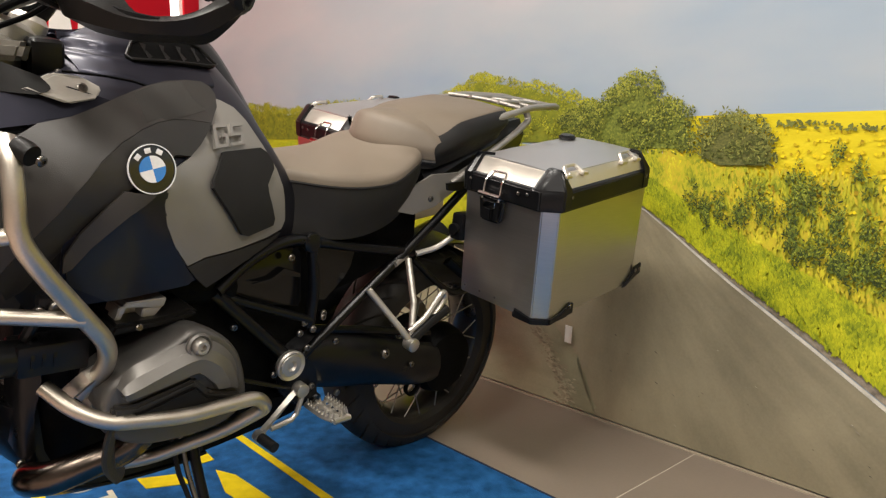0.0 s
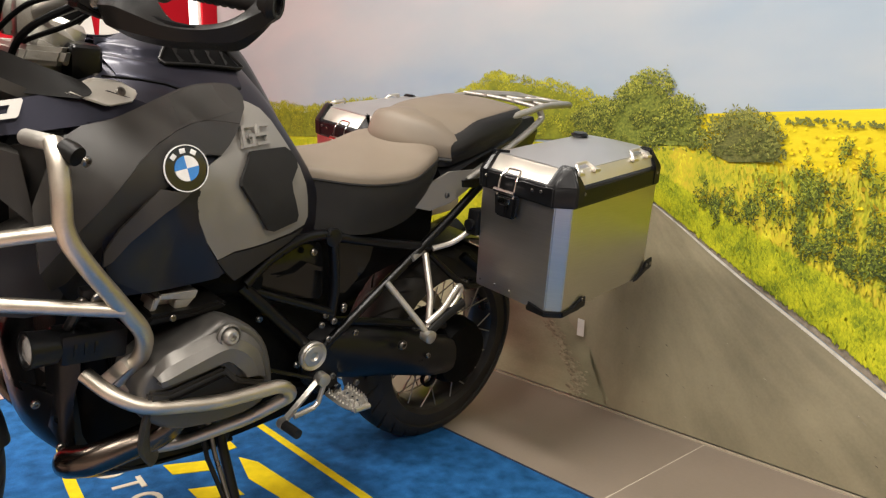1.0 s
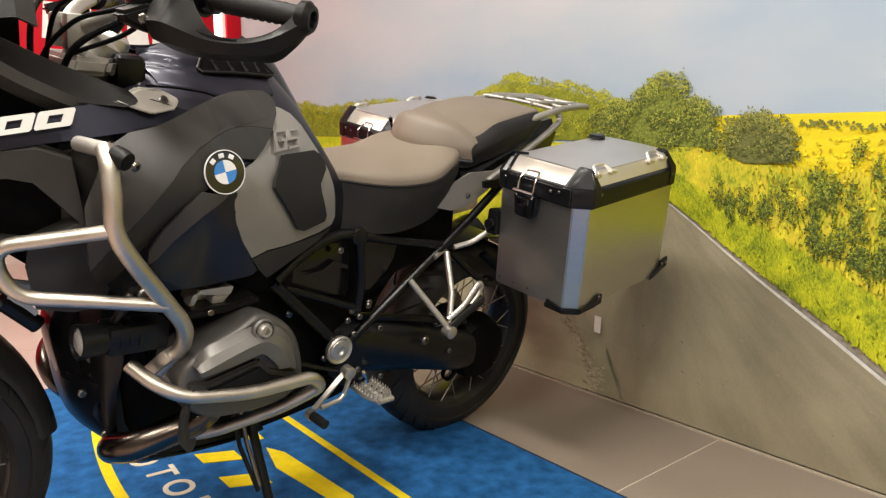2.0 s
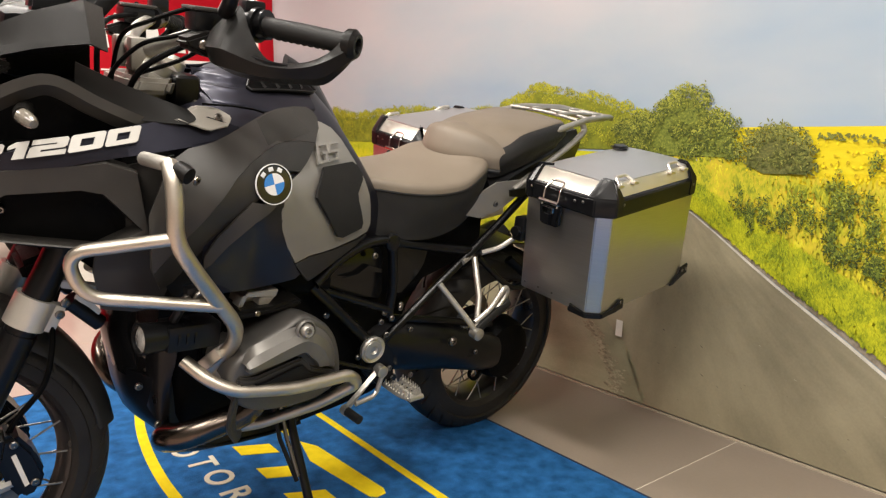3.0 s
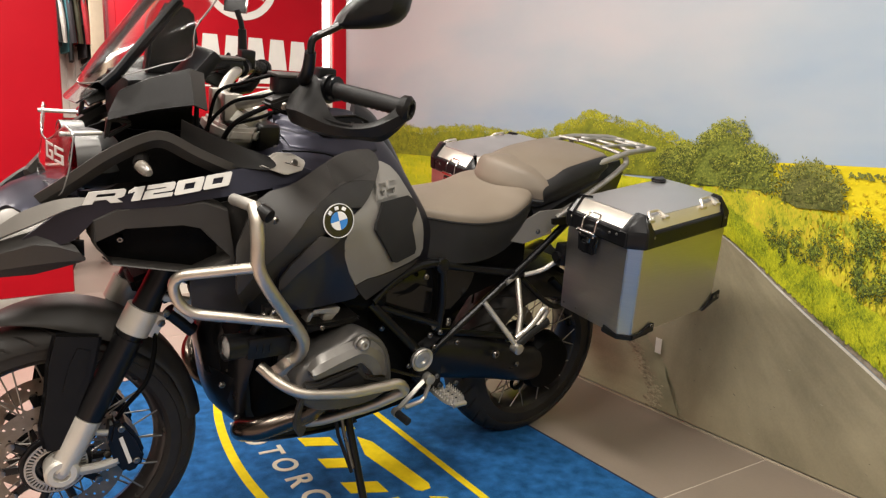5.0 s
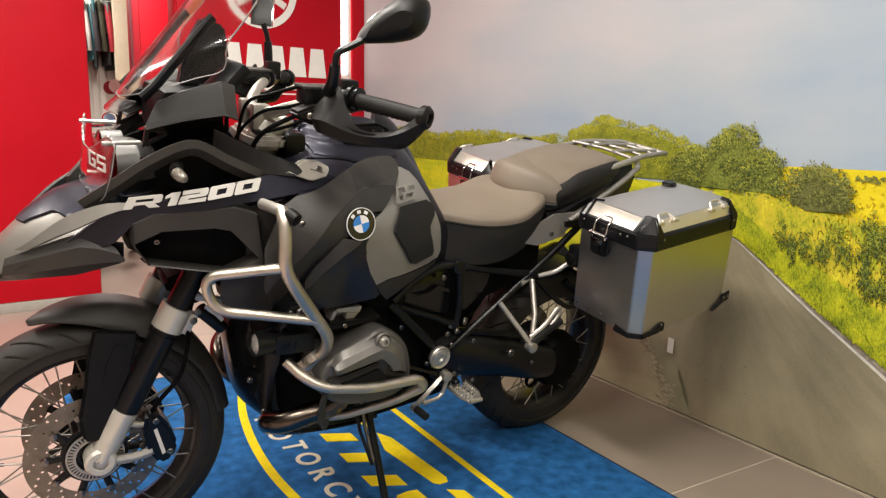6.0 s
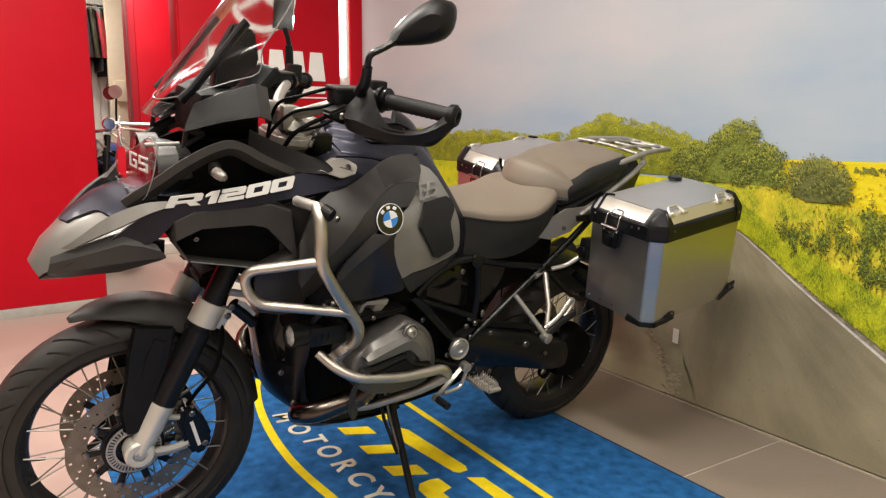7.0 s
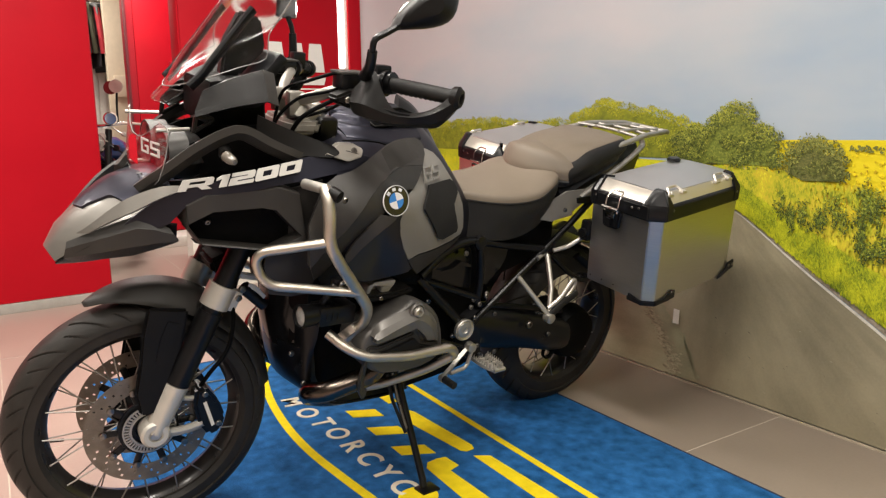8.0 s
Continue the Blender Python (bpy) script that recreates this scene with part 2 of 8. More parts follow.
def facets(rows, thick=0.003, steps=3):
    """A folded sheet: smooth along its rows, straight from row to row."""
    lines = [spline(r, steps) for r in rows]
    bm = bmesh.new()
    grid = [[bm.verts.new(p) for p in ln] for ln in lines]
    for a, b in zip(grid, grid[1:]):
        for i in range(len(a) - 1):
            bm.faces.new((a[i], a[i + 1], b[i + 1], b[i]))
    bmesh.ops.recalc_face_normals(bm, faces=bm.faces)
    bmesh.ops.solidify(bm, geom=bm.faces[:], thickness=thick)
    return bm


def panel(outline, place, rise=0.004, edge=0.006, cell=0.025, base=0.0):
    """A raised panel: a flat outline, cut into cells, laid on a surface by place(u, v, offset)."""
    bm = bmesh.new()
    f = bm.faces.new([bm.verts.new((u, v, 0)) for u, v in outline])
    if f.normal.z < 0:
        f.normal_flip()
    bmesh.ops.inset_region(bm, faces=[f], thickness=edge, use_even_offset=True)
    inner = set()
    for g in bm.faces:
        if len(g.verts) == len(outline) and not any(v.is_boundary for v in g.verts):
            inner = set(g.verts)
    for v in bm.verts:
        v.co.z = rise if v in inner else base
    us, vs = [p[0] for p in outline], [p[1] for p in outline]
    for lo, hi, axis in ((min(us), max(us), Vector((1, 0, 0))), (min(vs), max(vs), Vector((0, 1, 0)))):
        for k in range(1, int((hi - lo) / cell) + 1):
            bmesh.ops.bisect_plane(bm, geom=bm.verts[:] + bm.edges[:] + bm.faces[:], plane_co=axis * (lo + k * cell), plane_no=axis, dist=1e-5)
    bmesh.ops.triangulate(bm, faces=[g for g in bm.faces if len(g.verts) > 4])
    rim = [e for e in bm.edges if e.is_boundary]
    made = bmesh.ops.extrude_edge_only(bm, edges=rim)["geom"]
    for v in made:
        if isinstance(v, bmesh.types.BMVert):
            v.co.z = base - 0.006
    for v in bm.verts:
        v.co = Vector(place(v.co.x, v.co.y, v.co.z))
    return bm


def prism(outline, place0, place1, bevel=0.0):
    """A solid between two copies of an outline."""
    bm = bmesh.new()
    a = [bm.verts.new(place0(*p)) for p in outline]
    b = [bm.verts.new(place1(*p)) for p in outline]
    bm.faces.new(a[::-1])
    bm.faces.new(b)
    for i in range(len(a)):
        j = (i + 1) % len(a)
        bm.faces.new((a[i], a[j], b[j], b[i]))
    bmesh.ops.recalc_face_normals(bm, faces=bm.faces)
    if bevel:
        bmesh.ops.bevel(bm, geom=bm.edges[:], offset=bevel, segments=2, affect="EDGES", clamp_overlap=True)
    return bm


def letters(text, size, depth, m, spacing=1.0, squash=1.0, bold=0.0):
    """A word as a mesh, with the built-in font."""
    cu = bpy.data.curves.new("lettering", "FONT")
    cu.body, cu.size, cu.extrude, cu.space_character, cu.offset = text, size, depth, spacing, bold
    cu.align_x, cu.align_y, cu.resolution_u = "CENTER", "CENTER", 4
    ob = new("lettering", cu)
    me = bpy.data.meshes.new_from_object(ob.evaluated_get(bpy.context.evaluated_depsgraph_get()))
    bpy.data.objects.remove(ob)
    bm = bmesh.new()
    bm.from_mesh(me)
    bpy.data.meshes.remove(me)
    return moved(bm, m @ Matrix.Diagonal((squash, 1, 1, 1)))

# ---- the room ----
WALL = pose(0, 0.587, 0, 0, 0, -4.33)  # the mural wall: local x along it, local -y towards the room
LEFT_X = -2.68


def structure(ob):
    ob["kind"] = "structure"
    return ob


floor = structure(link("floor", box(-9.2, 6.2, -7.2, 1.6, -0.12, -0.0012), GROUT))
tagged(floor, "large-format tiled showroom floor, brown along the mural, painted rose reflection elsewhere", "floor")
# Unseen ceiling and outer walls close the room, greyed to darken reflections.
ceiling = structure(link("ceiling", box(-9.2, 6.2, -7.2, 1.6, CEIL, CEIL + 0.12), CEILPAINT))
tagged(ceiling, "plain pale ceiling over the showroom", "ceiling")
wall_north = structure(link("wall_north", moved(box(-2.8, 6.3, 0.012, 0.2, 0, CEIL), WALL), WALLPAINT))
tagged(wall_north, "pale wall that carries the landscape mural", "wall")
wall_south = structure(link("wall_south", box(-9.2, 6.2, -7.2, -7.0, 0, CEIL), WALLPAINT))
wall_east = structure(link("wall_east", box(6.0, 6.2, -7.0, 1.4, 0, CEIL), WALLPAINT))
wall_west = structure(link("wall_west", box(-9.2, -9.0, -7.0, 1.4, 0, CEIL), WALLPAINT))
wall_back = structure(link("wall_back", box(-9.0, LEFT_X - 0.1, 1.2, 1.4, 0, CEIL), WALLPAINT))
for w in (wall_south, wall_east, wall_west, wall_back):
    tagged(w, "plain pale painted showroom wall", "wall")

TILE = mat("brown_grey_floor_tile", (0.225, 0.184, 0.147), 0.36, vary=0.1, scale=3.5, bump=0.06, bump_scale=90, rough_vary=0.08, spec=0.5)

# A paler tile whose rose tone holds the red panels' reflection.
REFLECTTILE = mat("rose_reflection_floor_tile", (0.36, 0.275, 0.235), 0.3, vary=0.08, scale=3.5, bump=0.05, bump_scale=90, rough_vary=0.06, spec=0.5)

# ceiling lights, all out of view
fixture = thing("ceiling_light", "assumed white rectangular ceiling light, out of view, switched on", "ceiling light", pose(LAMPS[0][0], LAMPS[0][1], CEIL), group="ceiling lights")
part("frame", joined(box(-0.66, 0.66, -0.2, -0.165, -0.05, 0), box(-0.66, 0.66, 0.165, 0.2, -0.05, 0), box(-0.66, -0.63, -0.165, 0.165, -0.05, 0), box(0.63, 0.66, -0.165, 0.165, -0.05, 0)), OFFWHITE, fixture)
part("diffuser", box(-0.63, 0.63, -0.165, 0.165, -0.035, -0.025), DIFFUSER, fixture, "glowing white diffuser")
for lx, ly in LAMPS[1:]:
    copy_thing(fixture, pose(lx, ly, CEIL))

# ---- mural ----
mural = thing("mural", "printed landscape mural of a road through yellow fields", "mural", WALL)


def sky_material():
    m, n, l, b = nodes_of("printed_sky")
    co, sep = n.new("ShaderNodeTexCoord"), n.new("ShaderNodeSeparateXYZ")
    l.new(co.outputs["Object"], sep.inputs[0])
    cloud = n.new("ShaderNodeTexNoise")
    cloud.inputs["Scale"].default_value, cloud.inputs["Detail"].default_value = 1.5, 4
    mp = n.new("ShaderNodeMapping")
    mp.inputs["Scale"].default_value = (0.6, 1, 1.6)
    l.new(co.outputs["Object"], mp.inputs[0])
    l.new(mp.outputs[0], cloud.inputs["Vector"])
    h = n.new("ShaderNodeMapRange")
    h.inputs["From Min"].default_value, h.inputs["From Max"].default_value = 0.95, 2.1
    l.new(sep.outputs["Z"], h.inputs["Value"])
    side = n.new("ShaderNodeMapRange")
    side.inputs["From Min"].default_value, side.inputs["From Max"].default_value = -2.6, 1.4
    side.inputs["To Min"].default_value, side.inputs["To Max"].default_value = 0.55, -0.1
    l.new(sep.outputs["X"], side.inputs["Value"])
    a1, a2 = n.new("ShaderNodeMath"), n.new("ShaderNodeMath")
    l.new(h.outputs[0], a1.inputs[0])
    l.new(side.outputs[0], a1.inputs[1])
    l.new(a1.outputs[0], a2.inputs[0])
    sc = n.new("ShaderNodeMath")
    sc.operation = "MULTIPLY_ADD"
    sc.inputs[1].default_value, sc.inputs[2].default_value = 1.9, -0.98
    l.new(cloud.outputs[0], sc.inputs[0])
    l.new(sc.outputs[0], a2.inputs[1])
    ramp = n.new("ShaderNodeValToRGB")
    e = ramp.color_ramp.elements
    e[0].color, e[1].color = (0.245, 0.325, 0.405, 1), (0.435, 0.42, 0.43, 1)
    mid = e.new(0.45)
    mid.color = (0.34, 0.382, 0.415, 1)
    l.new(a2.outputs[0], ramp.inputs[0])
    l.new(ramp.outputs[0], b.inputs["Base Color"])
    b.inputs["Roughness"].default_value = 0.5
    b.inputs["Specular IOR Level"].default_value = 0.3
    return m


def print_material(name, c0, c1, c2, scale=(3, 1, 3), detail=5, rough=0.55, noise_scale=3.0):
    """Printed ground: three colours mixed by stretched noise at two scales."""
    m, n, l, b = nodes_of(name)
    co, mp = n.new("ShaderNodeTexCoord"), n.new("ShaderNodeMapping")
    mp.inputs["Scale"].default_value = scale
    l.new(co.outputs["Object"], mp.inputs[0])
    t1, t2 = n.new("ShaderNodeTexNoise"), n.new("ShaderNodeTexNoise")
    t1.inputs["Scale"].default_value, t1.inputs["Detail"].default_value = noise_scale, detail
    t2.inputs["Scale"].default_value, t2.inputs["Detail"].default_value = noise_scale * 14, 3
    l.new(mp.outputs[0], t1.inputs["Vector"])
    l.new(mp.outputs[0], t2.inputs["Vector"])
    mul = n.new("ShaderNodeMath")
    mul.operation = "MULTIPLY_ADD"
    mul.inputs[1].default_value = 0.35
    l.new(t2.outputs[0], mul.inputs[0])
    l.new(t1.outputs[0], mul.inputs[2])
    ramp = n.new("ShaderNodeValToRGB")
    e = ramp.color_ramp.elements
    e[0].position, e[1].position = 0.42, 0.95
    e[0].color, e[1].color = (*c0, 1), (*c2, 1)
    k = e.new(0.68)
    k.color = (*c1, 1)
    l.new(mul.outputs[0], ramp.inputs[0])
    l.new(ramp.outputs[0], b.inputs["Base Color"])
    b.inputs["Roughness"].default_value = rough
    b.inputs["Specular IOR Level"].default_value = 0.3
    return m


def road_material():
    """Printed asphalt: worn streaks that fan out from the road's far end, paler and browner towards the dusty side."""
    m, n, l, b = nodes_of("printed_asphalt")
    co, sep = n.new("ShaderNodeTexCoord"), n.new("ShaderNodeSeparateXYZ")
    l.new(co.outputs["Object"], sep.inputs[0])

    def calc(op, a, c, e=None):
        k = n.new("ShaderNodeMath")
        k.operation = op
        for slot, v in zip(k.inputs, (a, c, e)):
            if v is None:
                continue
            if isinstance(v, (int, float)):
                slot.default_value = v
            else:
                l.new(v, slot)
        return k.outputs[0]

    across, down = calc("SUBTRACT", sep.outputs["X"], 0.43), calc("SUBTRACT", 0.79, sep.outputs["Z"])
    fan = calc("DIVIDE", across, down)
    reach = calc("LOGARITHM", down, 2.718)
    vec = n.new("ShaderNodeCombineXYZ")
    l.new(calc("MULTIPLY", fan, 4.5), vec.inputs[0])
    l.new(calc("MULTIPLY", reach, 1.6), vec.inputs[1])
    streak, patch, grit = (n.new("ShaderNodeTexNoise") for _ in range(3))
    streak.inputs["Scale"].default_value, streak.inputs["Detail"].default_value = 1.0, 6
    streak.inputs["Roughness"].default_value = 0.62
    l.new(vec.outputs[0], streak.inputs["Vector"])
    patch.inputs["Scale"].default_value, patch.inputs["Detail"].default_value = 3.2, 5
    grit.inputs["Scale"].default_value, grit.inputs["Detail"].default_value = 130, 3
    l.new(co.outputs["Object"], patch.inputs["Vector"])
    l.new(co.outputs["Object"], grit.inputs["Vector"])
    side = n.new("ShaderNodeMapRange")
    side.interpolation_type = "SMOOTHSTEP"
    side.inputs["From Min"].default_value, side.inputs["From Max"].default_value = 0.1, 0.95
    side.inputs["To Min"].default_value, side.inputs["To Max"].default_value = 0.2, -0.03
    l.new(sep.outputs["X"], side.inputs["Value"])
    mix = calc("MULTIPLY_ADD", streak.outputs[0], 0.42, calc("MULTIPLY_ADD", patch.outputs[0], 0.5, calc("MULTIPLY_ADD", grit.outputs[0], 0.12, side.outputs[0])))
    ramp = n.new("ShaderNodeValToRGB")
    e = ramp.color_ramp.elements
    e[0].position, e[1].position = 0.36, 0.86
    e[0].color, e[1].color = (0.17, 0.15, 0.098, 1), (0.4, 0.345, 0.225, 1)
    k = e.new(0.6)
    k.color = (0.275, 0.24, 0.157, 1)
    l.new(mix, ramp.inputs[0])
    l.new(ramp.outputs[0], b.inputs["Base Color"])
    b.inputs["Roughness"].default_value = 0.42
    b.inputs["Specular IOR Level"].default_value = 0.3
    return m


def flat(name, outline, layer, material, thick=0.0008):
    """A printed area: an outline of (along, up) on the wall."""
    bm = bmesh.new()
    f = bm.faces.new([bm.verts.new((s, -layer, z)) for s, z in outline])
    bmesh.ops.triangulate(bm, faces=[f], ngon_method="EAR_CLIP")
    return part(name, bm, material, mural)


def band(name, places, top, foot, layer, material):
    """A printed area between two height lines, as a row of upright strips."""
    bm = bmesh.new()
    cols = [(bm.verts.new((s, -layer, foot(s))), bm.verts.new((s, -layer, max(top(s), foot(s) + 0.001)))) for s in places]
    for a, b in zip(cols, cols[1:]):
        bm.faces.new((a[0], b[0], b[1], a[1]))
    return part(name, bm, material, mural)


def dabs(name, material, count, pick, size, layer, lean=1.2, long=2.2, depth=0.0016, seed=1, aim=math.pi / 2):
    """Many small leaf-shaped touches of print, lower ones over higher ones."""
    rng = random.Random(seed)
    spots = sorted((pick(rng) for _ in range(count)), key=lambda p: -p[1])
    verts, faces = [], []
    for k, (s, z, g) in enumerate(spots):
        a = aim + rng.uniform(-lean, lean)
        w = rng.uniform(*size) * g
        h = w * rng.uniform(0.6 * long, long)
        y = -layer - depth * k / count
        c, q = math.cos(a), math.sin(a)
        i = len(verts)
        for u, v in ((-h, 0), (-0.35 * h, w * 0.8), (0.4 * h, w), (h, 0.1 * w), (0.4 * h, -0.8 * w), (-0.35 * h, -w)):
            verts.append((s + u * c - v * q, y, z + u * q + v * c))
        faces.append(range(i, i + 6))
    me = bpy.data.meshes.new(name)
    me.from_pydata(verts, [], [tuple(f) for f in faces])
    me.materials.append(material)
    ob = new(name, me)
    ob.parent = mural
    ob["kind"] = "stuff"
    return ob


def in_shape(height, s0, s1, floor_z, dense=1.0, grow=None):
    """Random spots between floor_z(s) and height(s)."""
    def pick(rng):
        s = rng.uniform(s0, s1)
        lo, hi = floor_z(s), height(s)
        z = lo + (hi - lo) * rng.random() ** dense
        return s, z, (grow(s, z) if grow else 1.0)
    return pick


def steps_of(*pairs):
    """A height that goes straight from point to point."""
    xs, ys = [p[0] for p in pairs], [p[1] for p in pairs]
    return lambda s: float(np.interp(s, xs, ys))


part("sky", box(-2.69, 6.2, -0.001, 0.011, 0.012, CEIL - 0.005), sky_material(), mural, "grey-blue printed sky")
MEADOW = print_material("printed_meadow", (0.2, 0.27, 0.012), (0.42, 0.43, 0.015), (0.62, 0.53, 0.02), (1, 1, 5))
GOLD = print_material("printed_gold_field", (0.51, 0.41, 0.004), (0.6, 0.485, 0.008), (0.66, 0.55, 0.02), (1, 1, 8))
ROADPRINT = road_material()
TANPRINT = print_material("printed_dust", (0.32, 0.31, 0.2), (0.39, 0.375, 0.24), (0.47, 0.45, 0.29), (2, 1, 5), 5, 0.45)
VERGE = print_material("printed_verge", (0.2, 0.26, 0.008), (0.4, 0.41, 0.01), (0.58, 0.52, 0.015), (2, 1, 6), 5, 0.55, 4.0)
SCRUB = print_material("printed_scrub", (0.2, 0.23, 0.012), (0.36, 0.34, 0.02), (0.52, 0.42, 0.02), (3, 1, 6), 5, 0.55, 4.0)
EDGELINE = print_material("printed_line", (0.38, 0.36, 0.3), (0.56, 0.53, 0.46), (0.68, 0.65, 0.57), (9, 1, 9))
GRAVEL = print_material("printed_gravel", (0.1, 0.085, 0.06), (0.24, 0.2, 0.15), (0.36, 0.32, 0.25), (14, 1, 14))
FARROAD = print_material("printed_far_road", (0.34, 0.33, 0.33), (0.42, 0.41, 0.4), (0.46, 0.45, 0.43), (9, 1, 9))

edge_right = steps_of((0.40, 0.775), (0.452, 0.742), (0.51, 0.715), (0.6, 0.658), (0.70, 0.590), (0.80, 0.526), (1.02, 0.394), (1.206, 0.277), (1.65, 0.0), (9, -4))
edge_left = steps_of((-9, -1.7), (-2.69, -0.02), (-0.73, 0.455), (-0.3, 0.585), (0.1, 0.68), (0.40, 0.775))
LE, RE = [(s, edge_left(s)) for s in (-2.6, -1.6, -0.73, -0.3, 0.1, 0.4)], [(s, edge_right(s)) for s in (0.452, 0.51, 0.6, 0.7, 0.8, 1.02, 1.206, 1.62)]
flat("meadow", [(-2.68, 0.012), *LE, (0.5, 0.75), (0.6, 0.9), (-0.6, 0.925), (-2.68, 0.935)], 0.0016, MEADOW)
flat("gold_field", [(0.55, 0.8), (6.1, 0.6), (6.1, 1.02), (1.3, 1.006), (0.66, 1.0), (0.55, 0.985)], 0.0016, GOLD)
flat("road_print", [(-2.6, 0.012), *LE, *RE, (1.64, 0.012)], 0.0022, ROADPRINT)
dust_rng = random.Random(71)
dust_edge = [(float(np.interp(z, (0.012, 0.1, 0.16, 0.24, 0.3, 0.42), (0.25, 0.225, 0.18, 0.13, 0.05, -0.05))), z) for z in np.linspace(0.42, 0.012, 46)]
FADE = print_material("printed_dust_fade", (0.24, 0.23, 0.145), (0.3, 0.285, 0.18), (0.36, 0.34, 0.215), (3, 1, 5), 5, 0.5)
flat("dust_fade_print", [(-0.9, 0.012), (-0.75, 0.32), (-0.3, 0.43)] + [(s + 0.11 + dust_rng.uniform(-0.016, 0.016), z) for s, z in dust_edge], 0.0024, FADE)
flat("dust_print", [(-0.9, 0.012), (-0.75, 0.3), (-0.3, 0.4)] + [(s + dust_rng.uniform(-0.014, 0.014), z) for s, z in dust_edge], 0.0026, TANPRINT)
up = [(s, edge_right(s) + 0.006 + 0.02 * max(s - 0.4, 0)) for s in (0.452, 0.51, 0.6, 0.7, 0.8, 1.02, 1.206, 1.62)]
flat("scrub", [(0.42, 0.78), *[(s, z + 0.05) for s, z in up], (1.9, 0.012), (6.1, 0.012), (6.1, 0.86), (1.2, 0.83), (0.9, 0.83), (0.6, 0.88), (0.44, 0.885)], 0.0020, SCRUB)
flat("verge", [(0.41, 0.79), *up, (1.66, 0.012), (2.2, 0.012), (1.25, 0.45), (1.1, 0.53), (0.9, 0.63), (0.7, 0.725), (0.58, 0.785), (0.47, 0.845), (0.44, 0.87)], 0.0030, VERGE)
flat("edge_line", [(s, z) for s, z in RE] + [(s, z + 0.004 + 0.011 * max(s - 0.4, 0)) for s, z in RE[::-1]], 0.0036, EDGELINE)
flat("gravel_edge", [(s, z + 0.005 + 0.013 * max(s - 0.4, 0)) for s, z in RE] + [(s, z + 0.008 + 0.045 * max(s - 0.42, 0)) for s, z in RE[::-1]], 0.0033, GRAVEL)
flat("far_road", [(0.2, 0.875), (0.45, 0.888), (0.64, 0.893), (0.64, 0.901), (0.45, 0.898), (0.2, 0.889)], 0.0030, FARROAD)


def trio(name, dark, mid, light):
    """Three printed inks, from shaded to lit, for one kind of foliage, each with its own spread."""
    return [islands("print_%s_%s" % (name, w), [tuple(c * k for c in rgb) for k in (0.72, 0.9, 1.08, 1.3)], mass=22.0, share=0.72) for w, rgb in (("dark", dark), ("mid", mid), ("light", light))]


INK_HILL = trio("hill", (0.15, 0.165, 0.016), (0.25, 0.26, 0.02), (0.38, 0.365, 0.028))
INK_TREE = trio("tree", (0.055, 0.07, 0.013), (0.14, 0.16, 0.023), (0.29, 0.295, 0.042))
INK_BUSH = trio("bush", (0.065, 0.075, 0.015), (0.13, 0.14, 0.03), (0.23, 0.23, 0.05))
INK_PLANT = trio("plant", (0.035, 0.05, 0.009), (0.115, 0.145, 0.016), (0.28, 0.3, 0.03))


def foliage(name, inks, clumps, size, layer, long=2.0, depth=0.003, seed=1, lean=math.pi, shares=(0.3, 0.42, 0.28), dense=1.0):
    """Clumps of small leaves, the picture's shade below and light above, farther clumps first."""
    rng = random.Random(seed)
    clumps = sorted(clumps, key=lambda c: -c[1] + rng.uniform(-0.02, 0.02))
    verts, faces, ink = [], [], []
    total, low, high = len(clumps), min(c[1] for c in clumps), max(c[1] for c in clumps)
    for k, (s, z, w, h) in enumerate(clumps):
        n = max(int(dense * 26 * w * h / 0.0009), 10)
        # Lower clumps take more dark ink: the printed picture's own shading.
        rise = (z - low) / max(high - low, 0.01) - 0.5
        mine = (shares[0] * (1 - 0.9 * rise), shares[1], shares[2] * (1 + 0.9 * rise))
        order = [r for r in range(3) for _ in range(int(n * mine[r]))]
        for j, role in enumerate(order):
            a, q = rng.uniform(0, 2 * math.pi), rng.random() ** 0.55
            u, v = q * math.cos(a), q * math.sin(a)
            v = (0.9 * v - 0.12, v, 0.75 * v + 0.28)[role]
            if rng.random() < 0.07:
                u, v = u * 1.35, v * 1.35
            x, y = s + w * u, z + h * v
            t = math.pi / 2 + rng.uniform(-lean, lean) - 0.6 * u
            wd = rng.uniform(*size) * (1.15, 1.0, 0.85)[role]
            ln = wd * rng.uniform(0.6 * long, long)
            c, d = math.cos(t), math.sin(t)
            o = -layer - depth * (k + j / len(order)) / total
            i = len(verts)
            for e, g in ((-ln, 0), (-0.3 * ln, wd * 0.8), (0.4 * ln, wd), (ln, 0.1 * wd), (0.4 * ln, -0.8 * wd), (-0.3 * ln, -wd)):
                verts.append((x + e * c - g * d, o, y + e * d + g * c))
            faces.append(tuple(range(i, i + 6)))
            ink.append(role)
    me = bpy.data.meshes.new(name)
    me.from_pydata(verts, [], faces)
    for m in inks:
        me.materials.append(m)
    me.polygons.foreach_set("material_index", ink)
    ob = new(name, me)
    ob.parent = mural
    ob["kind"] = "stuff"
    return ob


def heap(height, s0, s1, foot, count, w, h, seed):
    """Clump places under a rough height line, some along the line itself."""
    rng = random.Random(seed)
    out = []
    for k in range(count):
        s = rng.uniform(s0, s1)
        g = rng.uniform(0.6, 1.25)
        lo, hi = foot(s), height(s) - h * g * 0.8
        z = hi + rng.uniform(-0.3, 0.25) * h if k % 2 == 0 else lo + (hi - lo) * rng.random()
        out.append((s, max(z, lo), w * g, h * g))
    return out


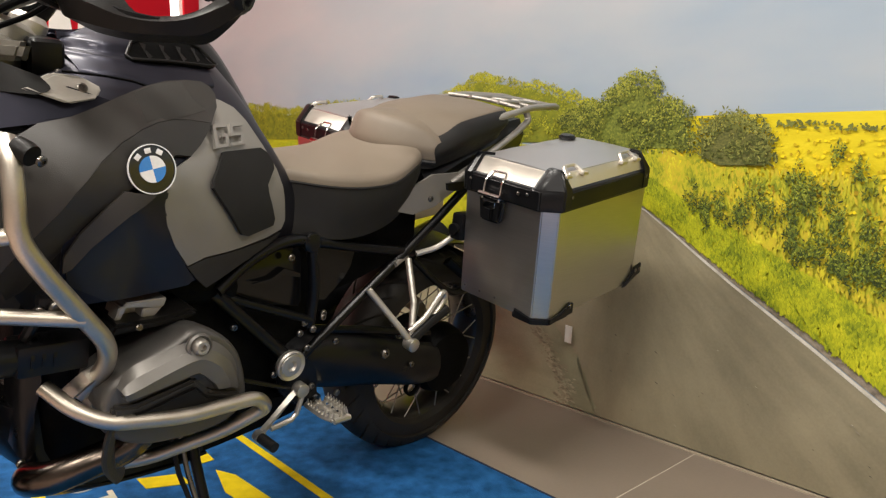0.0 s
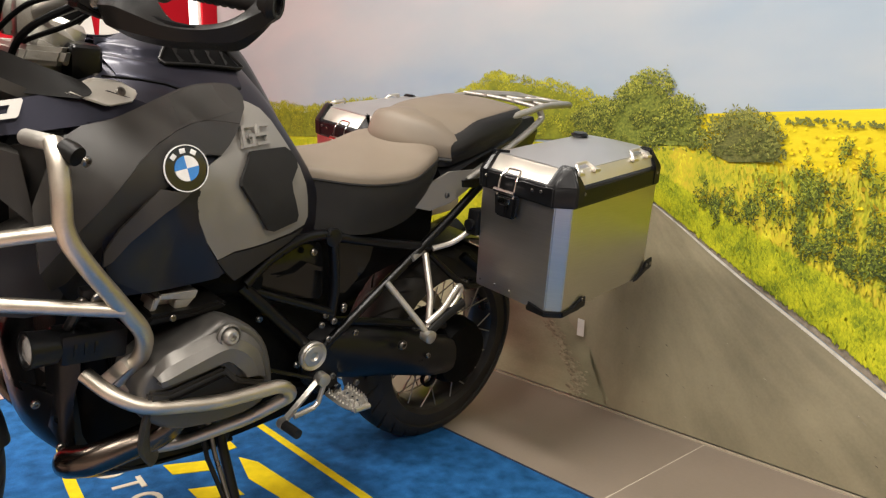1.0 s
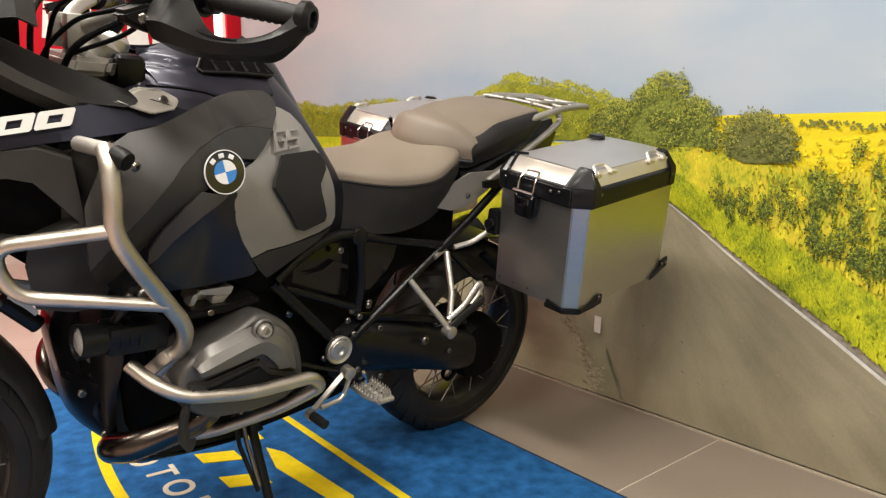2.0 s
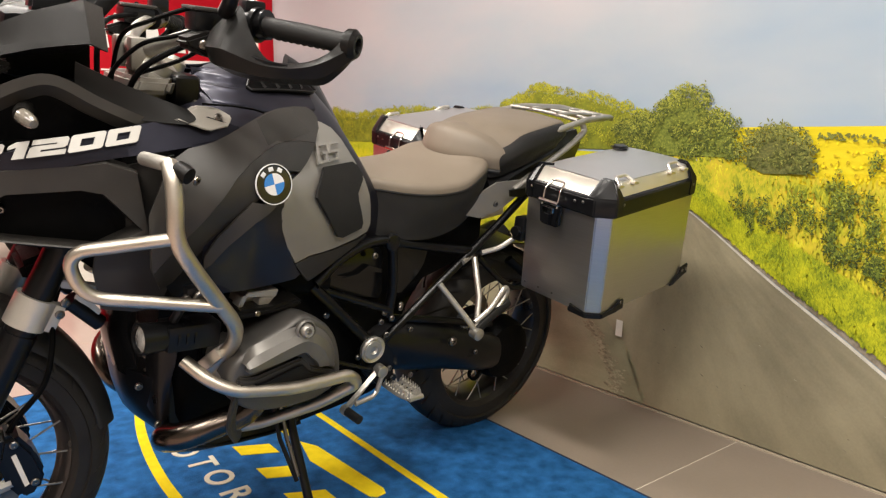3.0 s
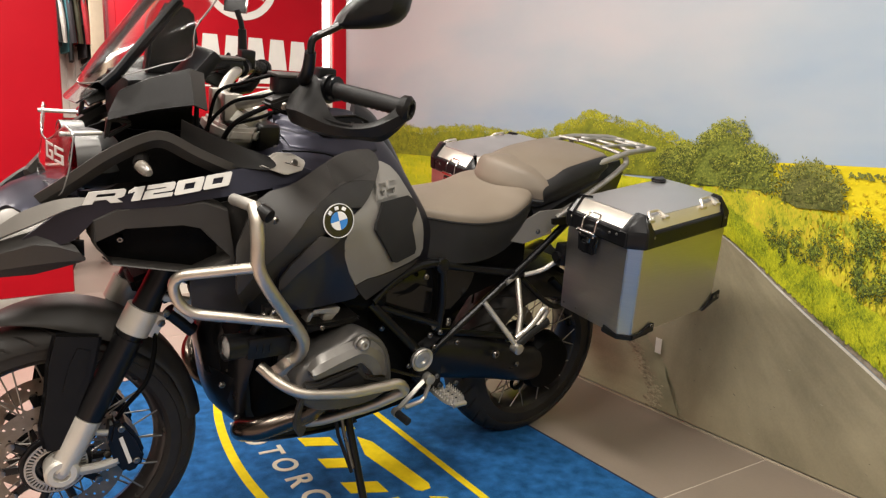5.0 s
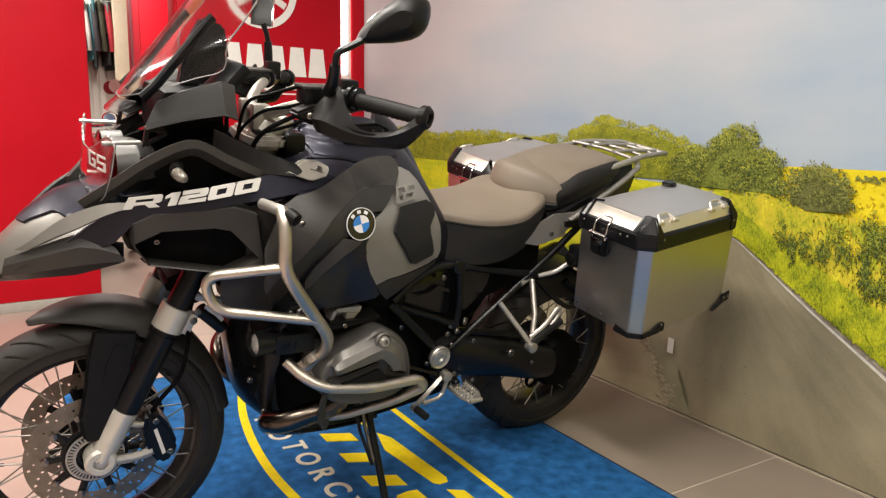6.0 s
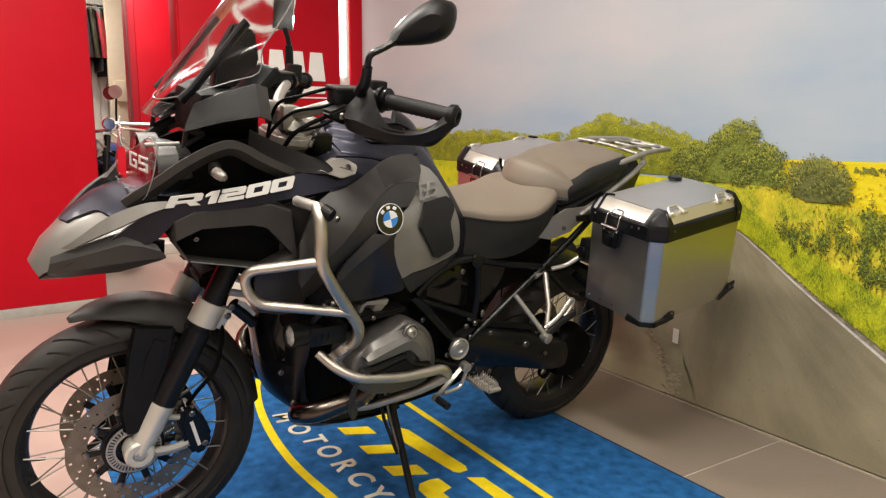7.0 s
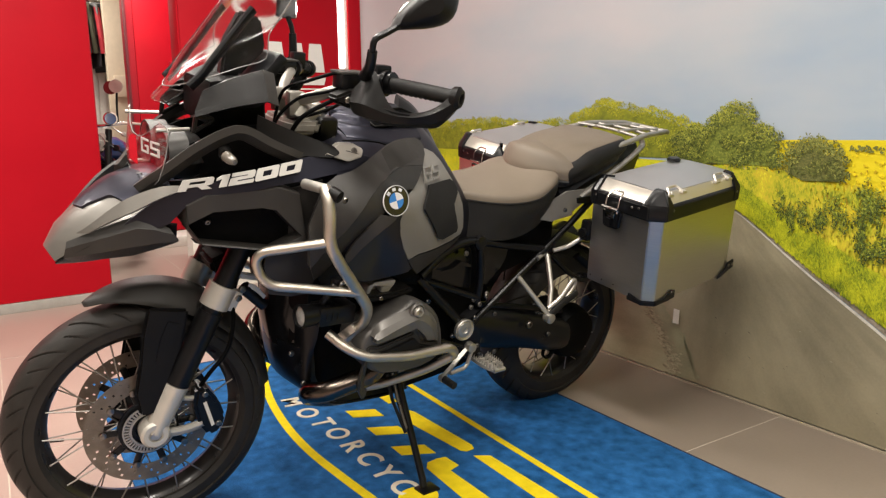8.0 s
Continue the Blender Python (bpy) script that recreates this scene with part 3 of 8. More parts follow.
DAB_SCRUB = islands("print_scrub_dabs", [(0.09, 0.12, 0.012), (0.2, 0.23, 0.014), (0.33, 0.33, 0.016), (0.43, 0.39, 0.02), (0.46, 0.35, 0.025), (0.54, 0.48, 0.02), (0.6, 0.55, 0.04)])
DAB_VERGE = islands("print_verge_dabs", [(0.06, 0.085, 0.006), (0.16, 0.2, 0.008), (0.3, 0.325, 0.01), (0.42, 0.42, 0.012), (0.56, 0.51, 0.02)])
DAB_GOLD = islands("print_gold_dabs", [(0.16, 0.12, 0.01), (0.3, 0.2, 0.008), (0.75, 0.58, 0.01), (0.82, 0.66, 0.015)])
DAB_FIELD = islands("print_meadow_dabs", [(0.26, 0.32, 0.01), (0.46, 0.46, 0.012), (0.62, 0.54, 0.02)])

bump = lambda f, k: (lambda s: f(s) + k * noise.noise(Vector((s * 16, 3.1, 0))) + 0.5 * k * noise.noise(Vector((s * 47, 9.1, 0))))
hill_top = bump(steps_of((-2.69, 1.09), (-2.2, 1.115), (-1.8, 1.1), (-1.630, 1.075), (-1.312, 1.091), (-1.032, 1.105), (-0.828, 1.074), (-0.598, 1.074), (-0.451, 1.093), (-0.316, 1.126), (-0.261, 1.159), (-0.186, 1.167), (-0.102, 1.148), (-0.003, 1.134), (0.107, 1.120), (0.183, 1.090), (0.269, 1.062), (0.62, 0.99)), 0.016)
tree_top = bump(steps_of((0.261, 1.017), (0.314, 1.051), (0.375, 1.080), (0.410, 1.116), (0.447, 1.132), (0.483, 1.126), (0.520, 1.115), (0.534, 1.084), (0.583, 1.047), (0.630, 1.023), (0.648, 0.983)), 0.034)
bush_top = bump(steps_of((0.67, 0.925), (0.69, 0.98), (0.74, 0.995), (0.82, 0.995), (0.87, 0.965), (0.9, 0.905)), 0.035)
flat_z = lambda z: (lambda s: z)
tree_foot = steps_of((-2.69, 0.925), (0.0, 0.925), (0.3, 0.905), (0.7, 0.905))
band("hill_print", np.linspace(-2.68, 0.6, 500), lambda s: hill_top(s) - 0.03 + 0.012 * noise.noise(Vector((s * 120, 2.2, 0))), lambda s: 0.92, 0.0040, print_material("printed_wood", (0.08, 0.1, 0.012), (0.17, 0.19, 0.014), (0.27, 0.27, 0.02), (5, 1, 6), 5, 0.6, 5.0))
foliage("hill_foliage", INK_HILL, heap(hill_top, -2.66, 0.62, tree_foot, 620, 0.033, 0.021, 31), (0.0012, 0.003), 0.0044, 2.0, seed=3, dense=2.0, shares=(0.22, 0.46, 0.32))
dabs("meadow_print", DAB_FIELD, 900, in_shape(flat_z(0.9), -2.68, 0.42, lambda s: edge_left(s) + 0.02), (0.004, 0.012), 0.0046, 0.3, 2.2, seed=4)
ragged = lambda f, k: (lambda s: f(s) + k * noise.noise(Vector((s * 130, 5.2, 0))) + 0.6 * k * noise.noise(Vector((s * 310, 1.7, 0))))
tree_edge = ragged(tree_top, 0.014)
band("tree_print", np.linspace(0.205, 0.64, 170), lambda s: tree_edge(s) - 0.045, lambda s: 0.907, 0.0074, print_material("printed_tree", (0.05, 0.065, 0.012), (0.13, 0.155, 0.02), (0.26, 0.28, 0.04), (14, 1, 14), 6, 0.7, 9.0))
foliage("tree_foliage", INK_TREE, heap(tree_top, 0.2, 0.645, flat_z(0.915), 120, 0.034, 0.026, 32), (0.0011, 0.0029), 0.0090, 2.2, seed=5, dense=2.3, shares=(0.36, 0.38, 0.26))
dabs("far_scrub", DAB_SCRUB, 700, in_shape(flat_z(0.9), 0.42, 0.75, flat_z(0.8)), (0.004, 0.009), 0.0052, 0.5, 2.0, seed=6)


def rows_gold(rng):
    r = int(6 * rng.random() ** 0.8)
    z = 0.955 - 0.022 * r - 0.0035 * r * r
    s = 0.62 + rng.random() * (3.2 if rng.random() < 0.55 else 0.9)
    return s, z + rng.uniform(-0.006, 0.006) * (1 + r * 0.4), 0.5 + 0.18 * r


dabs("gold_field_print", DAB_GOLD, 1500, rows_gold, (0.0025, 0.006), 0.0052, 1.3, 1.6, seed=7)
dabs("field_hedge", INK_BUSH[1], 130, lambda rng: (lambda s: (s, 0.985 - 0.05 * (s - 0.7) + rng.uniform(-0.008, 0.01), 0.8))(rng.choice((0.7, 0.93, 0.96, 1.04, 1.12)) + rng.gauss(0, 0.03)), (0.002, 0.005), 0.0060, 1.5, 2.2, seed=8)
dabs("scrub_print", DAB_SCRUB, 14000, in_shape(steps_of((0.5, 0.87), (0.8, 0.86), (1.2, 0.84), (4.5, 0.84)), 0.5, 3.4, lambda s: max(edge_right(s) + 0.08 + 0.06 * (s - 0.4), 0.03)), (0.0013, 0.0042), 0.0066, 0.5, 5.0, seed=9)
bush_edge = ragged(bush_top, 0.012)
band("bush_print", np.linspace(0.685, 0.885, 100), lambda s: bush_edge(s) - 0.038, steps_of((0.66, 0.9), (0.74, 0.863), (0.86, 0.866), (0.91, 0.895)), 0.0112, print_material("printed_bush", (0.04, 0.045, 0.012), (0.1, 0.105, 0.025), (0.19, 0.18, 0.045), (14, 1, 22), 6, 0.7, 9.0))
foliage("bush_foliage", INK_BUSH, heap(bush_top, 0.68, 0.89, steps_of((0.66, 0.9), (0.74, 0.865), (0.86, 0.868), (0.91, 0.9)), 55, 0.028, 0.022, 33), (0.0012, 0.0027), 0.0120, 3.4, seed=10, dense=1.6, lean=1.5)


# taller dark plants in the scrub, in knots with gaps between
KNOTS = [(0.681, 0.777, 3), (0.7, 0.75, 4), (0.738, 0.745, 5), (0.783, 0.722, 5), (0.829, 0.775, 3), (0.871, 0.75, 5), (0.92, 0.744, 3), (0.957, 0.851, 3), (0.98, 0.8, 6), (0.965, 0.75, 5), (0.985, 0.69, 6), (0.97, 0.645, 5), (1.036, 0.65, 6), (1.064, 0.715, 4), (1.114, 0.716, 4), (1.088, 0.638, 7), (1.164, 0.615, 7), (1.157, 0.676, 5), (1.065, 0.9, 3), (1.094, 0.85, 4), (1.057, 0.805, 3), (1.24, 0.6, 7), (1.3, 0.66, 5), (1.38, 0.6, 7), (1.25, 0.78, 4), (1.45, 0.7, 6), (1.55, 0.55, 8), (1.7, 0.62, 8), (1.9, 0.55, 9), (2.2, 0.55, 9), (2.6, 0.58, 9), (1.8, 0.76, 5), (2.4, 0.78, 5)]
plant_rng = random.Random(41)
stalks = []
for s, z, n in KNOTS:
    for _ in range(n):
        stalks.append((s + plant_rng.gauss(0, 0.022), z + plant_rng.gauss(0, 0.018), plant_rng.uniform(0.01, 0.018), plant_rng.uniform(0.02, 0.044)))
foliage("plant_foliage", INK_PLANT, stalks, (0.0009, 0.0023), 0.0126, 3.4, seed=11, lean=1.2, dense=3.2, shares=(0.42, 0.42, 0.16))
dabs("verge_print", DAB_VERGE, 13000, in_shape(steps_of((0.44, 0.87), (0.58, 0.79), (0.7, 0.73), (0.9, 0.635), (1.1, 0.54), (1.25, 0.46), (2.1, 0.05)), 0.44, 1.75, lambda s: max(edge_right(s) + 0.012 + 0.045 * (s - 0.42), 0.013), 1.0, lambda s, z: 0.5 + 0.45 * (s - 0.4)), (0.0016, 0.0044), 0.0086, 0.5, 4.0, seed=12)
RUBBLE = islands("print_rubble", [(0.2, 0.175, 0.115), (0.3, 0.265, 0.175), (0.42, 0.375, 0.25), (0.55, 0.5, 0.34)], share=0.2)
dabs("rubble_print", RUBBLE, 420, lambda rng: (lambda z: (float(np.interp(z, (0.012, 0.1, 0.16, 0.24, 0.3), (0.24, 0.215, 0.17, 0.12, 0.06))) + rng.gauss(0, 0.022), z, rng.uniform(0.5, 1.2)))(rng.uniform(0.014, 0.3)), (0.0015, 0.005), 0.0046, 0.35, 3.0, seed=14, aim=-0.25)
MARK = islands("print_road_marks", [(0.05, 0.045, 0.035), (0.16, 0.14, 0.1), (0.3, 0.27, 0.2), (0.42, 0.38, 0.29)], share=0.1)
dabs("road_wear", MARK, 45, lambda rng: (lambda s: (s, rng.uniform(0.03, max(edge_right(s) - 0.06, 0.05)), rng.uniform(0.4, 1.0)))(rng.uniform(0.25, 1.35)), (0.0008, 0.0022), 0.0050, 0.25, 6.0, seed=13, aim=-0.45)
part("skirting_line", box(-2.68, 6.1, -0.004, 0.0, 0.0, 0.007), mat("mural_foot_strip", (0.4, 0.345, 0.25), 0.6), mural)
tag_paper = thing("paper_tag", "small blank paper tag stuck on the mural", "tag", WALL @ pose(0.243, -0.016, 0.272, 0, 3, 0))
part("sheet", box(-0.014, 0.014, -0.001, 0.001, -0.03, 0.03), PAPER, tag_paper)

# ---- the red sign and what stands behind the opening ----
wall_left = structure(link("wall_left", box(LEFT_X - 0.12, LEFT_X, -0.5, 0.8, 0, CEIL), OFFWHITE))
tagged(wall_left, "pale end wall that carries the red sign", "wall")
sign = thing("wall_sign", "red dealer sign board with white emblem and bars", "sign", pose(LEFT_X, 0, 0))
part("board", box(0.0, 0.03, -0.5, 0.6, 0.55, 2.95, 0.004), REDPAINT, sign)
part("end_board", box(-0.125, 0.03, -0.512, -0.501, 0.55, 2.95, 0.003), REDPAINT, sign)
part("side_strip", box(0.0, 0.022, 0.69, 0.79, 0.0, 2.95, 0.003), REDPAINT, sign)
part("light_strip", box(0.004, 0.026, 0.612, 0.655, 1.47, 2.95, 0.003), LED, sign, "lit white light strip")
ring = lathe([(0.2, 0), (0.245, 0), (0.245, 0.006), (0.2, 0.006)], 48, pose(0.03, 0.03, 1.965, 0, 90, 0), True)
part("emblem_ring", ring, WHITESIGN, sign)
for k in range(3):
    a = math.radians(90 + 120 * k)
    part("emblem_arm", moved(box(-0.022, 0.022, 0.02, 0.19, 0.03, 0.036, 0.002), pose(0, 0.03, 1.965) @ Matrix(((0, 0, 1, 0), (1, 0, 0, 0), (0, 1, 0, 0), (0, 0, 0, 1))) @ pose(0, 0, 0, 0, 0, 120 * k)), WHITESIGN, sign)
for k in range(6):
    y0 = -0.37 + 0.146 * k
    part("brand_bar", prism([(y0 + 0.012, 1.62), (y0 + 0.1, 1.62), (y0 + 0.122, 1.43), (y0 - 0.008, 1.43)], lambda u, v: (0.03, u, v), lambda u, v: (0.036, u, v)), WHITESIGN, sign)
part("slogan_bar", prism([(0.02, 1.385), (0.49, 1.395), (0.475, 1.345), (0.0, 1.335)], lambda u, v: (0.03, u, v), lambda u, v: (0.035, u, v)), WHITESIGN, sign)
part("slogan_line", prism([(-0.3, 1.303), (0.5, 1.313), (0.5, 1.322), (-0.3, 1.312)], lambda u, v: (0.03, u, v), lambda u, v: (0.034, u, v)), WHITESIGN, sign)

panel_red = thing("red_partition", "tall glossy red partition with a pale foot", "partition", pose(-2.81, -0.985, 0))
part("panel", box(-0.1, 0.0, -4.0, 0.0, 0.06, 2.9, 0.004), REDPAINT, panel_red)
part("foot", box(-0.08, 0.012, -4.0, 0.0, 0.0, 0.058, 0.003), SKIRT, panel_red)
part("edge_profile", box(-0.104, -0.004, 0.0, 0.006, 0.06, 2.9, 0.003), REDDEEP, panel_red)

door_red = thing("red_cabinet", "tall red cabinet with a dark frame", "cabinet", pose(-5.0, -0.26, 0))
part("body", box(-0.09, 0.0, 0.0, 1.3, 0.0, 2.7, 0.01), REDDEEP, door_red)
part("door", box(0.0, 0.02, 0.08, 0.4, 0.1, 2.65, 0.004), REDPAINT, door_red)
part("door", box(0.0, 0.02, 0.42, 1.2, 0.1, 2.65, 0.004), REDPAINT, door_red)
part("plinth", box(0.0, 0.42, 0.02, 1.3, 0.0, 0.09, 0.004), OFFWHITE, door_red, "pale plinth")
part("frame_post", box(-0.01, 0.03, 0.0, 0.02, 0.0, 2.7, 0.004), mat("dark_red_frame", (0.12, 0.01, 0.015), 0.4), door_red)
part("handle", box(0.02, 0.06, 0.36, 0.44, 1.62, 1.66, 0.006), REDDEEP, door_red)
pillar = structure(link("pillar", box(-7.08, -7.0, 0.01, 0.3, 0, CEIL, 0.01), BEIGE))
tagged(pillar, "beige painted square pillar", "pillar")
switch_box = thing("switch_box", "small grey box on the beige pillar", "switch box", pose(-7.0, 0.14, 1.53))
part("cover", box(0, 0.05, -0.08, 0.08, -0.12, 0.12, 0.01), BEIGE, switch_box)
slats = thing("slatwall", "white ribbed panel beneath hanging riding gear", "wall panel", pose(-7.5, -0.72, 0))
part("back", box(-0.06, -0.02, -0.6, 1.0, 0, CEIL - 0.02), OFFWHITE, slats)
for k in range(18):
    part("rib", box(-0.02, 0.006, -0.55 + k * 0.085, -0.482 + k * 0.085, 0.5, 1.87, 0.01), OFFWHITE, slats)
rail = thing("clothes_rail", "steel rail with a row of riding jackets", "clothes rail", pose(-7.3, -0.75, 2.5))
part("bar", rod((0, -0.6, 0), (0, 0.82, 0), 0.014), CHROME, rail)
part("bracket", rod((0, -0.5, 0), (-0.3, -0.5, 0), 0.01), CHROME, rail)
part("bracket", rod((0, 0.55, 0), (-0.3, 0.55, 0), 0.01), CHROME, rail)
JACKETS = [mat("jacket_" + n, c, 0.8, vary=0.4, scale=9) for n, c in (("grey", (0.16, 0.16, 0.155)), ("teal", (0.05, 0.17, 0.2)), ("red", (0.4, 0.02, 0.03)), ("black", (0.015, 0.015, 0.017)), ("olive", (0.06, 0.056, 0.03)), ("white", (0.55, 0.52, 0.48)), ("dark", (0.03, 0.025, 0.03)))]
for k in range(24):
    rng = random.Random(40 + k)
    j = thing("riding_jacket", "dark motorcycle jacket hanging on the rail", "jacket", pose(-7.3, -1.25 + 0.058 * k, 2.5, 0, 0, rng.uniform(-14, 14)), group="jackets on the rail")
    w, d = rng.uniform(0.18, 0.26), 0.025
    secs = [[(x * s, y * q, z) for x, y in ((-1, -0.6), (0, -1), (1, -0.6), (1, 0.6), (0, 1), (-1, 0.6))] for z, s, q in ((-0.03, 0.06, 0.02), (-0.08, w, d), (-0.3, w * 0.95, d * 1.2), (-0.4, w * 0.9, d))]
    drop = rng.uniform(0.5, 0.8)
    skirt = [[(x * s, y * q, z) for x, y in ((-1, -0.6), (0, -1), (1, -0.6), (1, 0.6), (0, 1), (-1, 0.6))] for z, s, q in ((-0.4, w * 0.92, d * 1.02), (-0.5, w * 0.95, d * 1.1), (-drop, w * 0.9, d * 0.9))]
    part("jacket_body", loft(secs, 3, True, 2), JACKETS[(k * 3) % 7], j)
    part("jacket_skirt", loft(skirt, 3, True, 2), JACKETS[(3, 6, 1, 3, 2, 6, 3, 0)[k % 8]], j)
    part("sleeve", tube(spline([(w * 0.9, 0, -0.1), (w * 1.15, 0.01, -0.35), (w * 1.02, 0.03, -0.6)], 5), 0.03, 8), JACKETS[(k * 5 + 2) % 7], j)
    part("sleeve", tube(spline([(-w * 0.9, 0, -0.1), (-w * 1.15, 0.01, -0.35), (-w * 1.02, 0.03, -0.6)], 5), 0.03, 8), JACKETS[(k * 5 + 2) % 7], j)
    part("hanger", tube(spline([(0, 0, -0.03), (0, 0, 0.01), (0.015, 0, 0.025), (0.0, 0, 0.03)], 3), 0.003, 6), CHROME, j)

# another machine, far off behind the opening
far = thing("parked_motorcycle", "small blue roadster with round mirrors, parked behind the opening", "motorcycle", pose(-3.86, -0.77, 0, 0, 0, -25))
DIMBLUE = mat("roadster_blue", (0.02, 0.05, 0.16), 0.3, coat=0.6)
part("round_mirror", lathe([(0.0, -0.03), (0.05, -0.02), (0.075, 0.0), (0.078, 0.012), (0.0, 0.012)], 24, pose(0.05, 0.16, 1.365, 0, 90, 0) @ Matrix.Scale(0.62, 4)), CASTALU, far, "round pale mirror")
part("round_mirror", lathe([(0.0, -0.03), (0.05, -0.02), (0.075, 0.0), (0.078, 0.012), (0.0, 0.012)], 24, pose(0.02, 0.115, 1.355, 0, 90, 0) @ Matrix.Scale(0.62, 4)), mat("dark_red_shell", (0.12, 0.012, 0.014), 0.3, coat=0.5), far, "round dark red mirror back")
part("mirror_stem", tube(spline([(0.04, 0.16, 1.33), (0.03, 0.15, 1.22), (0.0, 0.14, 1.1)], 5), 0.008, 8), SATIN, far)
part("handlebar", tube(spline([(-0.1, -0.36, 1.08), (0.0, -0.2, 1.1), (0.05, 0.0, 1.08), (0.0, 0.2, 1.1), (-0.1, 0.36, 1.08)], 5), 0.012, 8), CHROME, far)
part("fuel_tank", loft([[(f, w * math.cos(a), z + h * math.sin(a)) for a in (2 * math.pi * i / 12 for i in range(12))] for f, w, h, z in ((-0.5, 0.06, 0.05, 0.86), (-0.35, 0.13, 0.09, 0.89), (-0.15, 0.15, 0.1, 0.91), (-0.05, 0.08, 0.07, 0.9))], 3), DIMBLUE, far, "glossy blue fuel tank")
cowl = part("lamp_cowl", lathe([(0.0, -0.06), (0.045, -0.05), (0.07, -0.01), (0.074, 0.012), (0.0, 0.016)], 24, pose(0.07, 0.105, 1.13, 0, 80, 20) @ Matrix.Scale(0.62, 4)), DIMBLUE, far, "round blue lamp cowl")
part("lamp_rim", lathe([(0.06, 0.012), (0.078, 0.01), (0.08, 0.02), (0.066, 0.024)], 24, pose(0.07, 0.105, 1.13, 0, 80, 20) @ Matrix.Scale(0.62, 4), True), CHROME, cowl)
for y, z, w in ((0.05, 1.0, 0.05), (0.14, 0.92, 0.04), (0.2, 1.02, 0.03), (0.1, 0.82, 0.05)):
    part("control_lever", joined(tube(spline([(0.1, y - 0.08, z + 0.05), (0.16, y, z), (0.1, y + 0.07, z - 0.06)], 5), 0.006, 8), lathe([(0.0, -0.02), (w * 0.6, -0.015), (w * 0.6, 0.015), (0.0, 0.02)], 16, pose(0.12, y, z, 0, 90, 0))), CASTALU if z > 0.95 else SATIN, far)
part("headlamp", lathe([(0.0, 0.1), (0.07, 0.08), (0.09, 0.04), (0.08, -0.04), (0.0, -0.09)], 24, pose(0.18, 0, 0.95, 0, 90, 0)), CHROME, far)
for y in (-0.09, 0.09):
    part("fork_leg", rod((0.38, y, 0.3), (0.08, y, 1.05), 0.024), SATIN, far)
part("engine", loft([[(f, w * x, z) for x, z in ((1, 0.35), (1.1, 0.5), (0.8, 0.8), (-0.8, 0.8), (-1.1, 0.5), (-1, 0.35))] for f, w in ((-0.5, 0.12), (-0.3, 0.2), (-0.05, 0.17))], 3), CAVE, far)
part("saddle", box(-0.95, -0.42, -0.13, 0.13, 0.78, 0.88, 0.04, 3), SEATSIDE, far)
for f in (0.42, -0.95):
    part("tyre", lathe([(0.22, -0.045), (0.27, -0.055), (0.305, -0.035), (0.315, 0), (0.305, 0.035), (0.27, 0.055), (0.22, 0.045)], 40, pose(f, 0, 0.315, -90, 0, 0), True), RUBBER, far)
    part("hub", lathe([(0.0, -0.06), (0.06, -0.06), (0.05, 0), (0.06, 0.06), (0.0, 0.06)], 20, pose(f, 0, 0.315, -90, 0, 0)), CASTALU, far)

# ---- display carpet ----
MAT_POSE = pose(0, 0, 0, 0, 0, -4.33)
carpet = thing("display_carpet", "blue display carpet with yellow markings and lettering", "carpet", MAT_POSE)
part("carpet_top", box(-1.12, 1.9, -1.5, 0.045, 0.0, 0.006, 0.002), CARPET, carpet)
part("edging", box(-1.12, 1.9, 0.0455, 0.053, 0.0, 0.0065, 0.002), EDGING, carpet, "dark bound edge")
part("edging", box(-1.128, -1.1205, -1.5, 0.053, 0.0, 0.0065, 0.002), EDGING, carpet, "dark bound edge")


def inlay(name, outline, material):
    part(name, prism(outline, lambda u, v: (u, v, 0.004), lambda u, v: (u, v, 0.0075)), material, carpet)


def band(name, pts, width, material):
    path = spline([(u, v, 0) for u, v in pts], 8)
    left, right = [], []
    for i, p in enumerate(path):
        d = (path[min(i + 1, len(path) - 1)] - path[max(i - 1, 0)]).normalized()
        left.append((p.x - d.y * width / 2, p.y + d.x * width / 2))
        right.append((p.x + d.y * width / 2, p.y - d.x * width / 2))
    bm = bmesh.new()
    rows = [[bm.verts.new((*q, z)) for q, z in ((l, 0.004), (l, 0.0075), (r, 0.0075), (r, 0.004))] for l, r in zip(left, right)]
    for a, b in zip(rows, rows[1:]):
        for i in range(3):
            bm.faces.new((a[i], a[i + 1], b[i + 1], b[i]))
    part(name, bm, material, carpet)


band("yellow_arc", [(-1.08, -0.6), (-1.02, -0.72), (-0.88, -0.828), (-0.65, -0.9), (-0.43, -0.943), (-0.2, -0.968), (0.01, -0.972), (0.23, -0.955), (0.5, -0.93), (1.2, -0.88)], 0.03, YELLOW)
band("yellow_line", [(-0.75, -0.392), (-0.27, -0.394), (0.73, -0.404), (1.7, -0.41)], 0.024, YELLOW)
inlay("yellow_bar", [(-0.5, -0.562), (-0.5, -0.503), (-0.218, -0.523), (-0.216, -0.562)], YELLOW)
for u in (-0.426, -0.244, -0.062, 0.12):
    inlay("yellow_bar", [(u, -0.733), (u + 0.048, -0.632), (u + 0.122, -0.632), (u + 0.074, -0.733)], YELLOW)
inlay("yellow_stroke", [(-0.153, -0.547), (-0.089, -0.519), (0.258, -0.5), (0.285, -0.51), (0.288, -0.54), (0.272, -0.555), (-0.014, -0.584)], YELLOW)
inlay("yellow_stroke", [(0.326, -0.54), (0.356, -0.495), (1.1, -0.476), (1.1, -0.545)], YELLOW)
